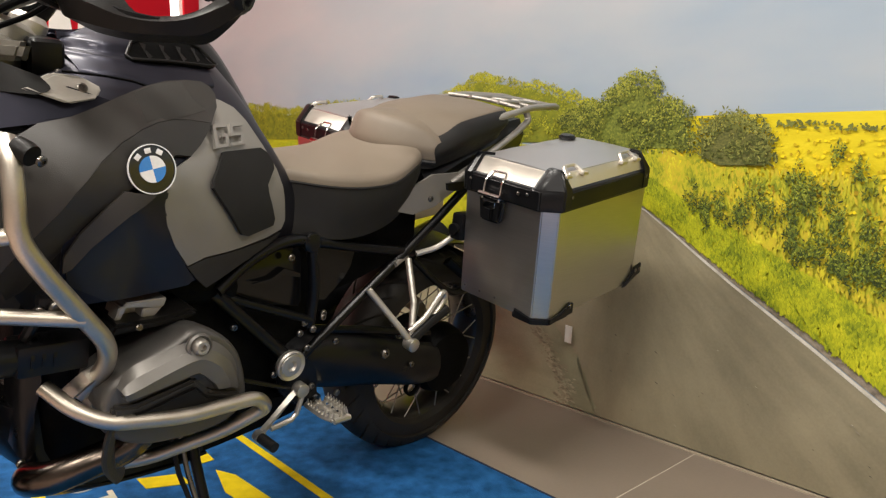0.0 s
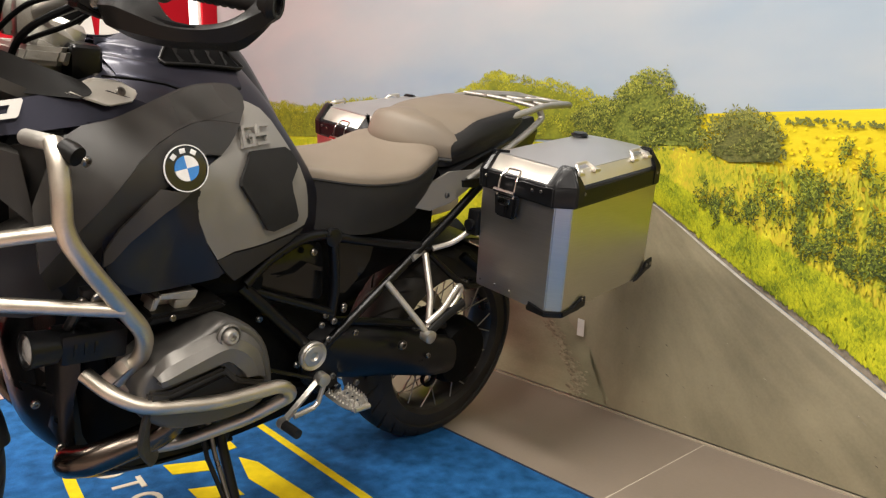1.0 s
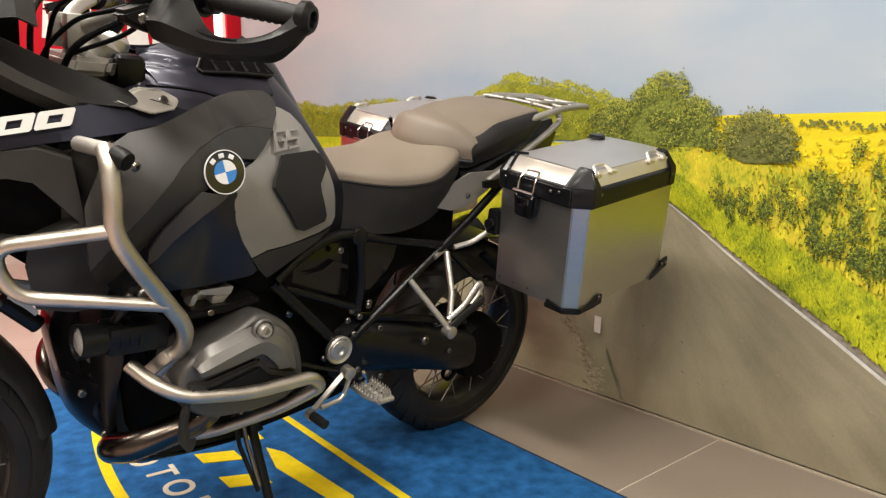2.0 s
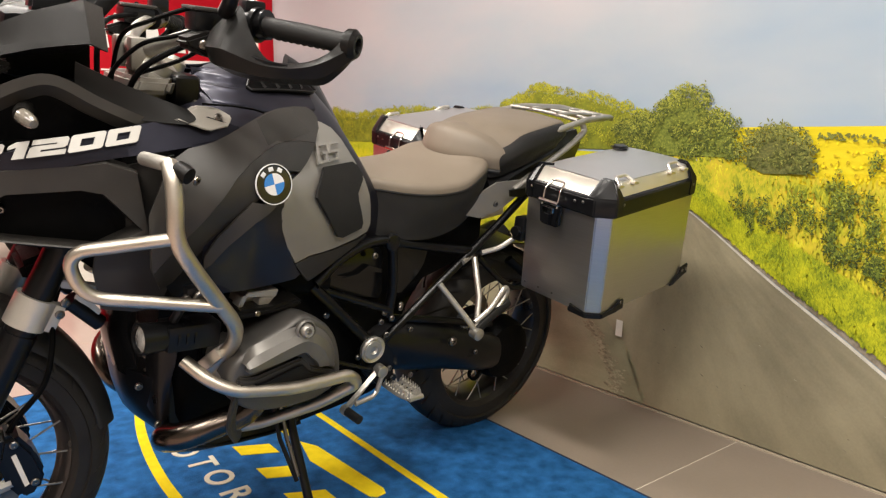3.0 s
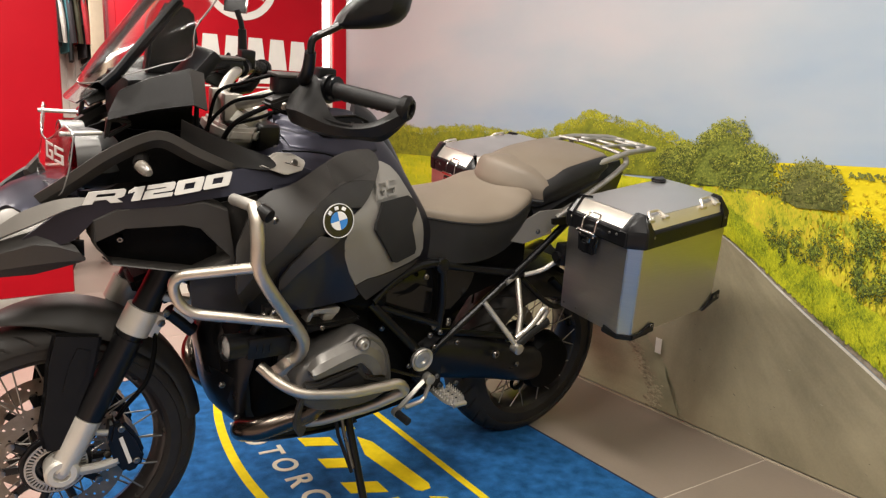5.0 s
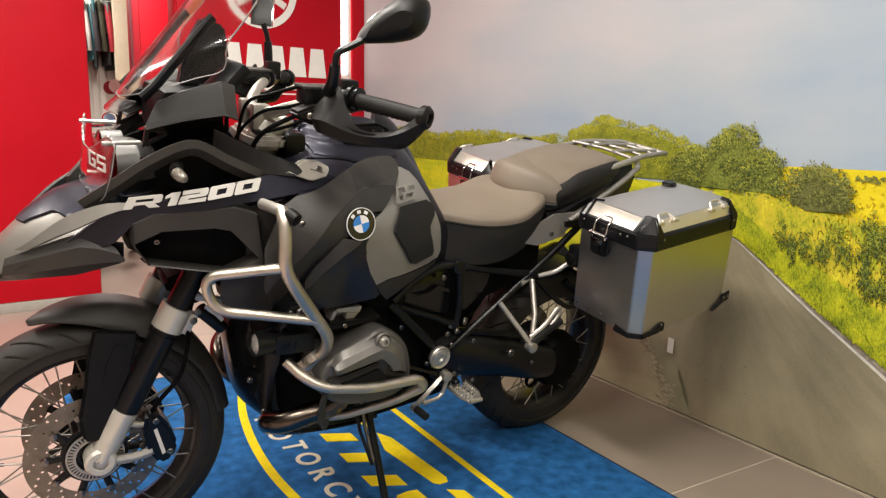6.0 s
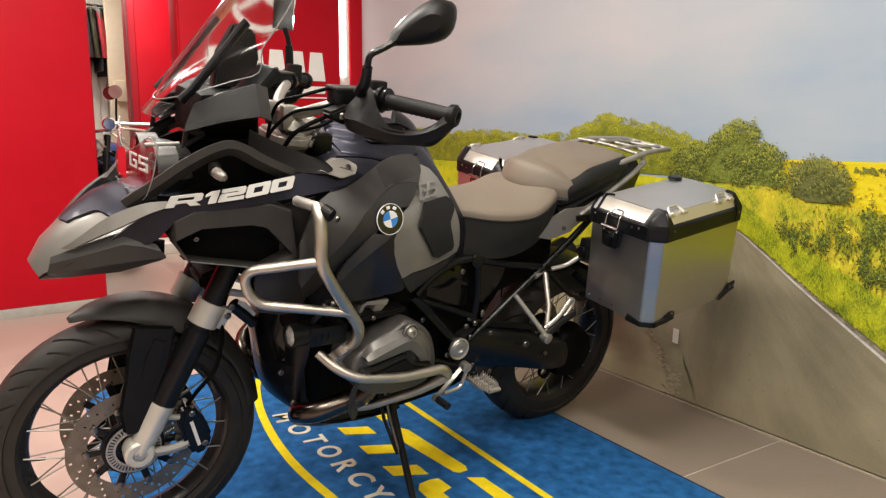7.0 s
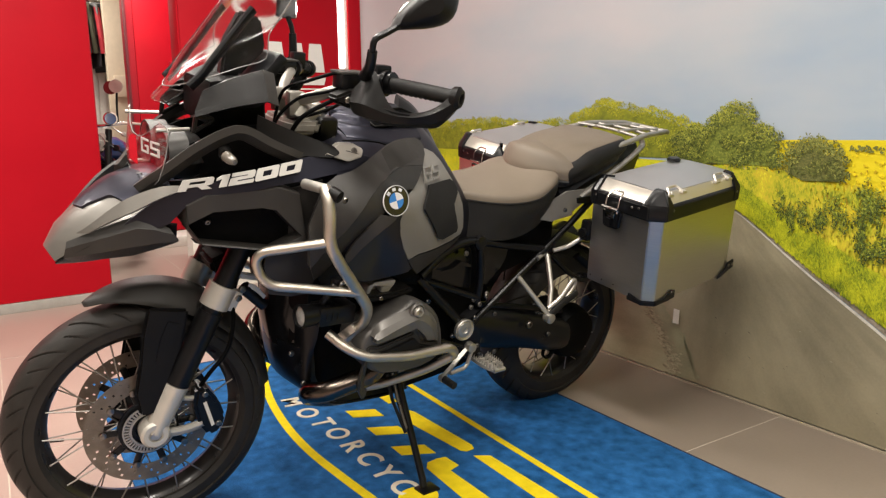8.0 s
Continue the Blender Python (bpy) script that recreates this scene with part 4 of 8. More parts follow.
inlay("yellow_hook", [(0.315, -0.711), (0.285, -0.69), (0.278, -0.65), (0.284, -0.621), (0.355, -0.617), (0.369, -0.657), (0.9, -0.648), (0.88, -0.733)], YELLOW)
inlay("yellow_spot", [(0.45 + 0.055 * math.cos(a), -0.82 + 0.06 * math.sin(a)) for a in np.linspace(0, 2 * math.pi, 24)[:-1]], YELLOW)
for ch, u, v, turn in (("M", -0.44, -0.868, -6), ("O", -0.305, -0.862, -5), ("T", -0.19, -0.85, -4), ("O", -0.075, -0.842, -2), ("R", 0.045, -0.838, 0), ("C", 0.158, -0.836, 2), ("Y", 0.27, -0.836, 4), ("C", 0.378, -0.832, 6)):
    part("letter", letters(ch, 0.112, 0.0018, pose(u, v, 0.0062, 0, 0, turn), squash=1.05, bold=0.002), CREAM, carpet)

# ---- the motorcycle: local x forward from the rear axle, y to its left, z up ----
LEAN_L = 10.28
moto = thing("motorcycle", "dark blue adventure motorcycle with aluminium panniers, leaning on its stand", "motorcycle", pose(0, 0, 0, -LEAN_L, 0, -90))
AXLE = Vector((1.503, 0.0, 0.325))
STEER = Matrix.Translation(AXLE) @ Matrix.Rotation(radians(-5), 4, Vector((-0.43, 0, 0.903))) @ Matrix.Translation(-AXLE)
UNSTEER = STEER.inverted()
FLIP = Matrix.Diagonal((1, -1, 1, 1))


def other(p):
    """The place on the right that answers a place on the left of the turned front end."""
    return STEER @ (FLIP @ (UNSTEER @ Vector(p)))


# the left flank of tank and fairing: how far out it lies at a place (forward, up)
FLANK_F = (0.5, 0.6, 0.7, 0.8, 0.9, 1.0, 1.1, 1.2, 1.3)
FLANK_Z = (0.70, 0.77, 0.85, 0.92, 0.97, 1.02, 1.06, 1.10, 1.14)
FLANK = [
    (0.10, 0.11, 0.10, 0.08, 0.06, 0.045, 0.03, 0.01, -0.05),
    (0.14, 0.15, 0.145, 0.125, 0.105, 0.08, 0.06, 0.03, -0.04),
    (0.18, 0.20, 0.20, 0.175, 0.15, 0.125, 0.10, 0.06, -0.02),
    (0.23, 0.25, 0.255, 0.235, 0.21, 0.165, 0.135, 0.10, 0.02),
    (0.27, 0.283, 0.30, 0.295, 0.27, 0.205, 0.16, 0.12, 0.04),
    (0.29, 0.30, 0.33, 0.345, 0.33, 0.26, 0.20, 0.14, 0.05),
    (0.29, 0.30, 0.32, 0.335, 0.315, 0.27, 0.23, 0.17, 0.06),
    (0.28, 0.29, 0.29, 0.28, 0.27, 0.245, 0.22, 0.16, 0.05),
    (0.25, 0.26, 0.26, 0.25, 0.24, 0.225, 0.20, 0.14, 0.03),
]


GRID_F, GRID_Z = np.arange(0.4, 1.41, 0.01), np.arange(0.6, 1.21, 0.01)
wide_rows = np.array([np.interp(GRID_Z, FLANK_Z, r) for r in FLANK])
GRID = np.array([np.interp(GRID_F, FLANK_F, wide_rows[:, k]) for k in range(len(GRID_Z))]).T
for _ in range(9):
    pad = np.pad(GRID, 1, mode="edge")
    GRID = (pad[:-2, 1:-1] + pad[2:, 1:-1] + pad[1:-1, :-2] + pad[1:-1, 2:] + 2 * GRID) / 6


def flank_soft(f, z):
    """How far out the flank lies, with its creases rounded off."""
    a, b = min(max((f - 0.4) * 100, 0), 99.99), min(max((z - 0.6) * 100, 0), 59.99)
    i, j = int(a), int(b)
    a, b = a - i, b - j
    return float((GRID[i, j] * (1 - a) + GRID[i + 1, j] * a) * (1 - b) + (GRID[i, j + 1] * (1 - a) + GRID[i + 1, j + 1] * a) * b)


def on_flank(u, v, off):
    e = 0.01
    n = Vector((-(flank_soft(u + e, v) - flank_soft(u - e, v)) / (2 * e), 1, -(flank_soft(u, v + e) - flank_soft(u, v - e)) / (2 * e))).normalized()
    return Vector((u, flank_soft(u, v), v)) + n * off


def both(name, bm, material, parent=None, label=""):
    """A part on the left and its mirror image on the right."""
    b2 = bm.copy()
    bmesh.ops.transform(b2, matrix=FLIP, verts=b2.verts)
    bmesh.ops.reverse_faces(b2, faces=b2.faces)
    part(name, b2, material, parent or moto, label)
    return part(name, bm, material, parent or moto, label)


def bolt(p, d, r=0.007, h=0.006, parent=None, material=None):
    p, d = Vector(p), Vector(d).normalized()
    bm = lathe([(r, 0), (r, h * 0.7), (r * 0.75, h), (r * 0.45, h), (r * 0.4, h * 0.5)], 12, along(p, p + d))
    return part("bolt", bm, material or BOLTSTEEL, parent or moto)


# ---- wheels ----
def tyre_mesh(radius, half, rim_r, seg, depth, grooves, boxy):
    """A round-shouldered tyre whose tread grooves are sunk into it."""
    prof = []
    for k in range(97):
        a = math.pi * (k / 96 - 0.5)
        s, c = math.sin(a), math.cos(a)
        r = rim_r + (radius - rim_r) * abs(c) ** boxy
        prof.append((r, half * math.copysign(abs(s) ** (0.45 + 0.55 * boxy), s) * (1.0 if abs(s) < 0.97 else 0.9), k / 48 - 1))
    bm, rows = bmesh.new(), []
    for r, h, q in prof:
        row = []
        for i in range(seg):
            a = i / seg
            rr = r - (depth if abs(q) < 0.86 and grooves(a, q) else 0)
            row.append(bm.verts.new((rr * math.cos(2 * math.pi * a), rr * math.sin(2 * math.pi * a), h)))
        rows.append(row)
    inner = [[bm.verts.new(((rim_r - 0.01) * math.cos(2 * math.pi * i / seg), (rim_r - 0.01) * math.sin(2 * math.pi * i / seg), s * half * 0.7)) for i in range(seg)] for s in (1, -1)]
    rows += inner
    for a, b in zip(rows, rows[1:] + rows[:1]):
        for i in range(seg):
            bm.faces.new((a[i], a[(i + 1) % seg], b[(i + 1) % seg], b[i]))
    return bm


def swept(n, tilt, width):
    def f(a, q):
        # curved grooves that run back from the crown to the shoulder, every second one shorter
        side = 0.5 if q > 0 else 0.0
        x = a * n + tilt * abs(q) ** 0.85 + side
        start = 0.1 if int(x) % 2 else 0.38
        return x % 1.0 < width and start < abs(q) < 0.74
    return f


def wheel(name, label, m, radius, half, rim_r, rim_half, hub_r, hub_half, spokes, n_groove, rim_mat, boxy):
    w = part(name, lathe([(rim_r - 0.018, -rim_half * 0.55), (rim_r - 0.008, -rim_half * 0.75), (rim_r + 0.006, -rim_half), (rim_r + 0.012, -rim_half), (rim_r + 0.010, -rim_half * 0.85), (rim_r - 0.004, -rim_half * 0.6), (rim_r - 0.008, 0), (rim_r - 0.004, rim_half * 0.6), (rim_r + 0.010, rim_half * 0.85), (rim_r + 0.012, rim_half), (rim_r + 0.006, rim_half), (rim_r - 0.008, rim_half * 0.75), (rim_r - 0.018, rim_half * 0.55), (rim_r - 0.026, 0)], 72, None, True), rim_mat, moto, label)
    w.matrix_local = m
    part("tyre", tyre_mesh(radius, half, rim_r + 0.006, 1100, 0.006, swept(n_groove, 2.1, 0.11), boxy), RUBBER, w, "black road tyre with swept tread grooves", 28)
    part("hub", lathe([(0.012, -hub_half - 0.02), (hub_r * 0.7, -hub_half - 0.02), (hub_r, -hub_half), (hub_r * 0.75, -hub_half * 0.6), (hub_r * 0.7, 0), (hub_r * 0.75, hub_half * 0.6), (hub_r, hub_half), (hub_r * 0.7, hub_half + 0.02), (0.012, hub_half + 0.02)], 32), SATIN, w)
    first = {}
    for k in range(spokes):
        kind = k % 4
        side, lead = (1, -1)[kind % 2], (1, -1)[kind // 2]
        if kind not in first:
            a = 0.75 * lead
            p0 = (hub_r * 0.95 * math.cos(a), hub_r * 0.95 * math.sin(a), side * hub_half)
            first[kind] = link("spoke", tube([p0, Vector(p0).lerp(Vector((rim_r - 0.012, 0, side * rim_half * 0.85)), 0.9), (rim_r - 0.012, 0, side * rim_half * 0.85)], 0.0021, 6), SPOKE, w)
            first[kind].matrix_local = Matrix.Rotation(2 * math.pi * k / spokes, 4, "Z")
        else:
            o = new("spoke", first[kind].data)
            o.parent = w
            o.matrix_local = Matrix.Rotation(2 * math.pi * k / spokes, 4, "Z")
    return w


wheel("rear_wheel", "spoked rear wheel with a wide black tyre", pose(0, 0, 0.318, -90, 0, 0), 0.318, 0.085, 0.22, 0.07, 0.085, 0.05, 40, 30, RIM, 0.62)
front = wheel("front_wheel", "spoked front wheel with a black tyre", STEER @ Matrix.Translation(AXLE) @ pose(0, 0, 0, -90, 0, 0), 0.325, 0.061, 0.249, 0.042, 0.05, 0.045, 40, 34, RIM, 0.74)
part("valve", rod((0.22, 0.02, 0.01), (0.19, 0.018, 0.02), 0.004), SATIN, front)


def brake_disc(z, parent):
    bm = bmesh.new()
    radii = [0.106, 0.113, 0.119, 0.126, 0.132, 0.139, 0.145, 0.1525]
    seg = 180
    rows = [[bm.verts.new((r * math.cos(2 * math.pi * i / seg), r * math.sin(2 * math.pi * i / seg), z)) for i in range(seg)] for r in radii]
    for k, (a, b) in enumerate(zip(rows, rows[1:])):
        for i in range(seg):
            if k in (1, 3, 5) and (i + (k * 3)) % 9 in (0,):
                continue
            bm.faces.new((a[i], a[(i + 1) % seg], b[(i + 1) % seg], b[i]))
    bmesh.ops.solidify(bm, geom=bm.faces[:], thickness=0.0045)
    part("brake_disc", bm, DISC, parent, "drilled steel brake disc")
    s = 1 if z > 0 else -1
    part("disc_carrier", lathe([(0.034, z - 0.006), (0.074, z - 0.006), (0.076, z), (0.074, z + 0.006), (0.034, z + 0.006)], 32, None, True), SATIN, parent)
    for k in range(10):
        part("carrier_arm", moved(box(0.045, 0.112, -0.009, 0.009, z - 0.004 - s * 0.002, z + 0.004 - s * 0.002, 0.003), Matrix.Rotation(2 * math.pi * k / 10, 4, "Z")), SATIN, parent)
    for k in range(10):
        a = 2 * math.pi * k / 10
        o = lathe([(0.009, -0.004), (0.009, 0.004), (0.004, 0.005)], 12, pose(0.108 * math.cos(a), 0.108 * math.sin(a), z + s * 0.003) @ (Matrix.Identity(4) if s > 0 else Matrix.Diagonal((1, 1, -1, 1))))
        part("disc_rivet", o, BOLTSTEEL, parent)


brake_disc(0.07, front)
brake_disc(-0.07, front)
teeth = [moved(box(0.047, 0.062, -0.0019, 0.0019, 0.083, 0.087), Matrix.Rotation(2 * math.pi * k / 44, 4, "Z")) for k in range(44)]
part("sensor_ring", joined(lathe([(0.043, 0.083), (0.049, 0.083), (0.049, 0.087), (0.043, 0.087)], 44, None, True), lathe([(0.061, 0.083), (0.065, 0.083), (0.065, 0.087), (0.061, 0.087)], 44, None, True), *teeth), CASTALU, front, "slotted bright sensor ring")

# ---- fork, in its straight position, then turned ----
AX = Vector((-0.4305, 0, 0.9026))


def turned(bm):
    return moved(bm, STEER)


for s in (1, -1):
    foot = AXLE + Vector((0, 0.1 * s, 0)) + Vector((-0.008, 0, 0))
    at = lambda d, foot=foot: foot + AX * d
    part("fork_tube", turned(joined(tube([at(0.137), at(0.34)], 0.0315, 20), tube([at(0.34), at(0.38), at(0.72)], 0.028, 20))), SATIN, moto, "matt black fork tube")
    part("fork_foot", turned(joined(tube([at(0.0), at(0.05), at(0.135)], 0.027, 16, taper=0.032), lathe([(0.036, -0.024), (0.036, 0.02), (0.03, 0.026), (0.018, 0.026), (0.015, 0.018)], 24, Matrix.Translation(foot) @ pose(0, 0, 0, -90 * s, 0, 0)))), WHITEP, moto, "silver-white cast fork foot")
    part("fork_clamp", turned(joined(tube([at(0.355), at(0.415)], 0.037, 20), moved(box(-0.052, -0.028, -0.018, 0.018, -0.028, 0.028, 0.006), along(at(0.385), at(0.5)) @ pose(0, 0, 0, 0, 0, 90)))), WHITEP, moto, "silver-white clamp band")
    bolt(STEER @ (at(0.4) + Vector((-0.05, 0.016 * s, 0))), STEER.to_3x3() @ Vector((-0.2, s, 0)), 0.009, 0.005)
    bolt(STEER @ (at(0.375) + Vector((-0.05, 0.016 * s, 0))), STEER.to_3x3() @ Vector((-0.2, s, 0)), 0.009, 0.005)
    stay = [(1.5, 0.664), (1.403, 0.648), (1.422, 0.55), (1.455, 0.46), (1.49, 0.375), (1.528, 0.38), (1.538, 0.44), (1.524, 0.52), (1.517, 0.59)]
    part("fender_stay", turned(prism(stay, lambda u, v, s=s: (u, 0.098 * s, v), lambda u, v, s=s: (u, 0.112 * s, v), 0.007)), PLASTIC, moto)
    part("stay_inset", turned(prism([(1.455, 0.625), (1.428, 0.615), (1.44, 0.55), (1.465, 0.5), (1.488, 0.52), (1.475, 0.58)], lambda u, v, s=s: (u, 0.111 * s, v), lambda u, v, s=s: (u, 0.1135 * s, v), 0.002)), PLASTIC, moto)
    part("caliper_arm", turned(joined(tube(spline([foot + Vector((-0.01, 0, -0.01)), foot + Vector((-0.08, -0.004 * s, -0.015)), foot + Vector((-0.15, -0.006 * s, 0.0))], 5), 0.019, 10, flat=0.6), tube(spline([at(0.1), foot + Vector((-0.1, -0.004 * s, 0.07)), foot + Vector((-0.12, -0.004 * s, 0.09))], 5), 0.01, 10, flat=0.7))), WHITEP, moto)
    cal = prism([(1.392, 0.425), (1.365, 0.428), (1.335, 0.385), (1.318, 0.335), (1.33, 0.295), (1.362, 0.285), (1.385, 0.32), (1.4, 0.38)], lambda u, v, s=s: (u, 0.048 * s, v), lambda u, v, s=s: (u, 0.116 * s, v), 0.009)
    c = part("brake_caliper", turned(cal), SATIN, moto, "black brake caliper with a pale word bar")
    if s > 0:
        part("word_bar", turned(prism([(1.368, 0.39), (1.376, 0.386), (1.356, 0.315), (1.348, 0.319)], lambda u, v: (u, 0.1155, v), lambda u, v: (u, 0.1172, v))), mat("pale_print", (0.55, 0.53, 0.49), 0.5), c)
    for q in ((1.338, 0.32), (1.37, 0.41)):
        bolt(STEER @ Vector((q[0], 0.115 * s, q[1])), STEER.to_3x3() @ Vector((0, s, 0)), 0.008, 0.005, c)
    part("brake_hose", turned(tube(spline([(1.375, 0.09 * s, 0.425), (1.36, 0.12 * s, 0.47), (1.318, 0.13 * s, 0.53), (1.3, 0.125 * s, 0.6), (1.29, 0.1 * s, 0.68), (1.24, 0.07 * s, 0.8)], 6), 0.0055, 8)), CAVE, moto)
part("axle", turned(rod(AXLE + Vector((-0.008, 0.126, 0)), AXLE + Vector((-0.008, -0.126, 0)), 0.011)), CASTALU, moto)
part("fork_bridge", turned(prism([(1.36, 0.672), (1.30, 0.66), (1.27, 0.70), (1.32, 0.73), (1.37, 0.71)], lambda u, v: (u - 0.03, -0.06, v + 0.04), lambda u, v: (u - 0.03, 0.06, v + 0.04), 0.01)), CAVE, moto)

# front mudguard
rows = []
for deg, r, w in ((69, 0.356, 0.006), (71, 0.36, 0.022), (78, 0.368, 0.048), (88, 0.374, 0.067), (100, 0.377, 0.077), (114, 0.371, 0.078), (130, 0.356, 0.072), (145, 0.346, 0.066), (160, 0.34, 0.06), (172, 0.338, 0.052)):
    a = radians(deg)
    drop = float(np.interp(deg, (69, 76, 86, 96, 108, 122, 140), (0.0, 0.006, 0.022, 0.042, 0.05, 0.042, 0.028)))
    row = []
    for q in (-1, -0.92, -0.55, 0, 0.55, 0.92, 1):
        rr = r - drop * (abs(q) ** 6) - 0.012 * q * q
        row.append(STEER @ (AXLE + Vector((rr * math.cos(a), w * q, rr * math.sin(a)))))
    rows.append(row)
part("front_mudguard", sheet(rows, 0.004, 4), GREYPL, moto, "matt dark grey front mudguard")

# ---- tank ----
ridge = lambda f: float(np.interp(f, (0.5, 0.56, 0.6, 0.65, 0.7, 0.74, 0.79, 0.86, 0.95, 1.05, 1.14), (0.82, 0.885, 0.945, 1.02, 1.09, 1.125, 1.146, 1.15, 1.143, 1.085, 1.05)))


def tank_section(f):
    top = ridge(f)
    half = []
    for k in range(12):
        q = k / 11
        z = 0.735 + (top - 0.735) * (1 - (1 - q) ** 1.15)
        wide = max(flank_soft(f, min(z, 1.1)), 0.045) - 0.007
        half.append((wide * (1 - q ** 12), z))
    return [Vector((f, w, z)) for w, z in half] + [Vector((f, -w, z)) for w, z in half[-2::-1]]


part("tank", loft([tank_section(f) for f in (0.52, 0.57, 0.63, 0.69, 0.74, 0.8, 0.87, 0.95, 1.03, 1.1)], 3), BLUE, moto, "night-blue fuel tank")
# the tank cover: an upper face, and a lower one that folds inwards below a crease
FOLD = [(0.822, 0.998), (0.87, 1.004), (0.91, 1.006), (0.945, 1.004), (0.984, 0.997), (1.02, 0.983), (1.054, 0.962), (1.092, 0.924), (1.13, 0.873), (1.187, 0.8)]
COVER_UP = [(1.19, 0.9), (1.155, 0.985), (1.12, 1.006), (1.079, 1.014), (1.043, 1.024), (0.996, 1.038), (0.934, 1.053), (0.889, 1.061), (0.846, 1.064), (0.812, 1.063), (0.797, 1.056), (0.789, 1.043), (0.795, 1.023)] + FOLD
COVER_LOW = [(f, z - 0.0006) for f, z in FOLD[::-1]] + [(0.838, 0.985), (0.857, 0.973), (0.883, 0.961), (0.919, 0.966), (0.95, 0.956), (0.985, 0.945), (1.018, 0.925), (1.05, 0.9), (1.08, 0.863), (1.097, 0.82), (1.1, 0.785), (1.17, 0.76)]
fold_z = lambda f: float(np.interp(f, [p[0] for p in FOLD], [p[1] for p in FOLD]))
cover = part("tank_cover", panel(COVER_UP, on_flank, 0.02, 0.0015, 0.016, 0.018), GREYPL, moto, "matt dark grey tank cover")
part("cover_skirt", prism(COVER_UP, lambda u, v: on_flank(u, v, -0.012), lambda u, v: on_flank(u, v, 0.0165)), GREYPL, cover)
part("cover_fold", panel(COVER_LOW, lambda u, v, o: on_flank(u, v, o - 0.34 * max(fold_z(u) - v, 0)), 0.02, 0.0015, 0.016, 0.018), GREYPL, cover)
part("flank_base", panel([(1.19, 0.9), (1.13, 0.97), (1.03, 1.0), (0.93, 0.985), (0.93, 0.93), (0.97, 0.88), (1.02, 0.8), (1.06, 0.74), (1.14, 0.73), (1.18, 0.8)], on_flank, -0.004, 0.006, 0.03, -0.01), PLASTIC, moto)
STRIPE = [(1.024, 0.927), (0.984, 0.919), (1.019, 0.892), (1.064, 0.844), (1.089, 0.808), (1.1, 0.8), (1.1, 0.824), (1.081, 0.862), (1.05, 0.9)]
part("tank_stripe", panel(STRIPE, lambda u, v, o: on_flank(u, v, o + 0.3 * max(-0.845 * (u - 1.05) - 0.533 * (v - 0.9), 0)), 0.008, 0.003, 0.016, 0.003), GREYPL, moto, "dark grey slanting stripe")
SILVER_OUT = [(0.786, 1.046), (0.761, 1.04), (0.732, 1.028), (0.705, 1.004), (0.667, 0.955), (0.634, 0.908), (0.617, 0.871), (0.613, 0.845), (0.61, 0.8), (0.622, 0.783), (0.673, 0.777), (0.75, 0.777), (0.85, 0.782), (0.889, 0.774), (0.922, 0.818), (0.945, 0.862), (0.952, 0.897), (0.945, 0.926), (0.93, 0.946), (0.883, 0.96), (0.856, 0.972), (0.815, 1.003), (0.793, 1.026)]
silver = part("knee_panel", panel(SILVER_OUT, on_flank, 0.012, 0.006, 0.016, 0.001), SILVERP, moto, "silver-grey knee panel")
PAD = [(0.806, 0.957), (0.69, 0.952), (0.672, 0.942), (0.657, 0.922), (0.657, 0.91), (0.684, 0.884), (0.683, 0.866), (0.663, 0.815), (0.668, 0.803), (0.75, 0.801), (0.769, 0.808), (0.822, 0.873), (0.849, 0.906), (0.846, 0.918)]
part("knee_pad", panel(PAD, on_flank, 0.018, 0.005, 0.016, 0.011), mat("knee_rubber", (0.011, 0.0105, 0.01), 0.75, bump=0.3, bump_scale=800, spec=0.3), silver, "black rubber knee pad")
# two squared characters, drawn as strokes in a cell 1 wide and 1 high
GS_STROKES = ((0, ((0, 0.95, 0.86, 1.0), (0, 0.2, 0.14, 0.86), (0.5, 0.95, 0.43, 0.57), (0, 0.95, 0, 0.14), (0.75, 0.95, 0.14, 0.43))), (1, ((0, 0.95, 0.86, 1.0), (0, 0.2, 0.57, 0.86), (0, 0.95, 0.43, 0.57), (0.75, 0.95, 0.14, 0.43), (0, 0.95, 0, 0.14))))
for start, strokes in GS_STROKES:
    bits = []
    for x0, x1, y0, y1 in strokes:
        spot = lambda x, y: (0.814 - 0.046 * start - 0.041 * x + 0.012 * (1 - y), 0.9635 + 0.035 * y)
        bits.append(panel([spot(x0, y0), spot(x1, y0), spot(x1, y1), spot(x0, y1)], on_flank, 0.0117, 0.0016, 0.02, 0.0112))
    part("embossed_character", joined(*bits), SILVERP, silver, "", 8)
part("knee_lip", panel([(0.889, 0.771), (0.85, 0.778), (0.75, 0.773), (0.66, 0.771), (0.625, 0.776), (0.64, 0.763), (0.696, 0.75), (0.801, 0.724), (0.835, 0.715), (0.862, 0.74)], on_flank, 0.007, 0.003, 0.016, 0.001), GREYPL, moto, "dark grey lip below the knee panel")
# Darkened copy of the tank's blue, so it mirrors less of the carpet.
part("side_body", panel([(0.995, 0.93), (0.94, 0.93), (0.95, 0.895), (0.943, 0.857), (0.92, 0.813), (0.889, 0.769), (0.87, 0.742), (0.88, 0.735), (0.944, 0.737), (1.03, 0.738), (1.09, 0.775), (1.095, 0.805), (1.064, 0.844), (1.019, 0.892)], on_flank, 0.006, 0.004, 0.016, 0.001), mat("darkened_tank_blue", (0.007, 0.007, 0.0105), 0.36, vary=0.15, spec=0.4, coat=0.1), moto, "lower flank in darkened tank blue")
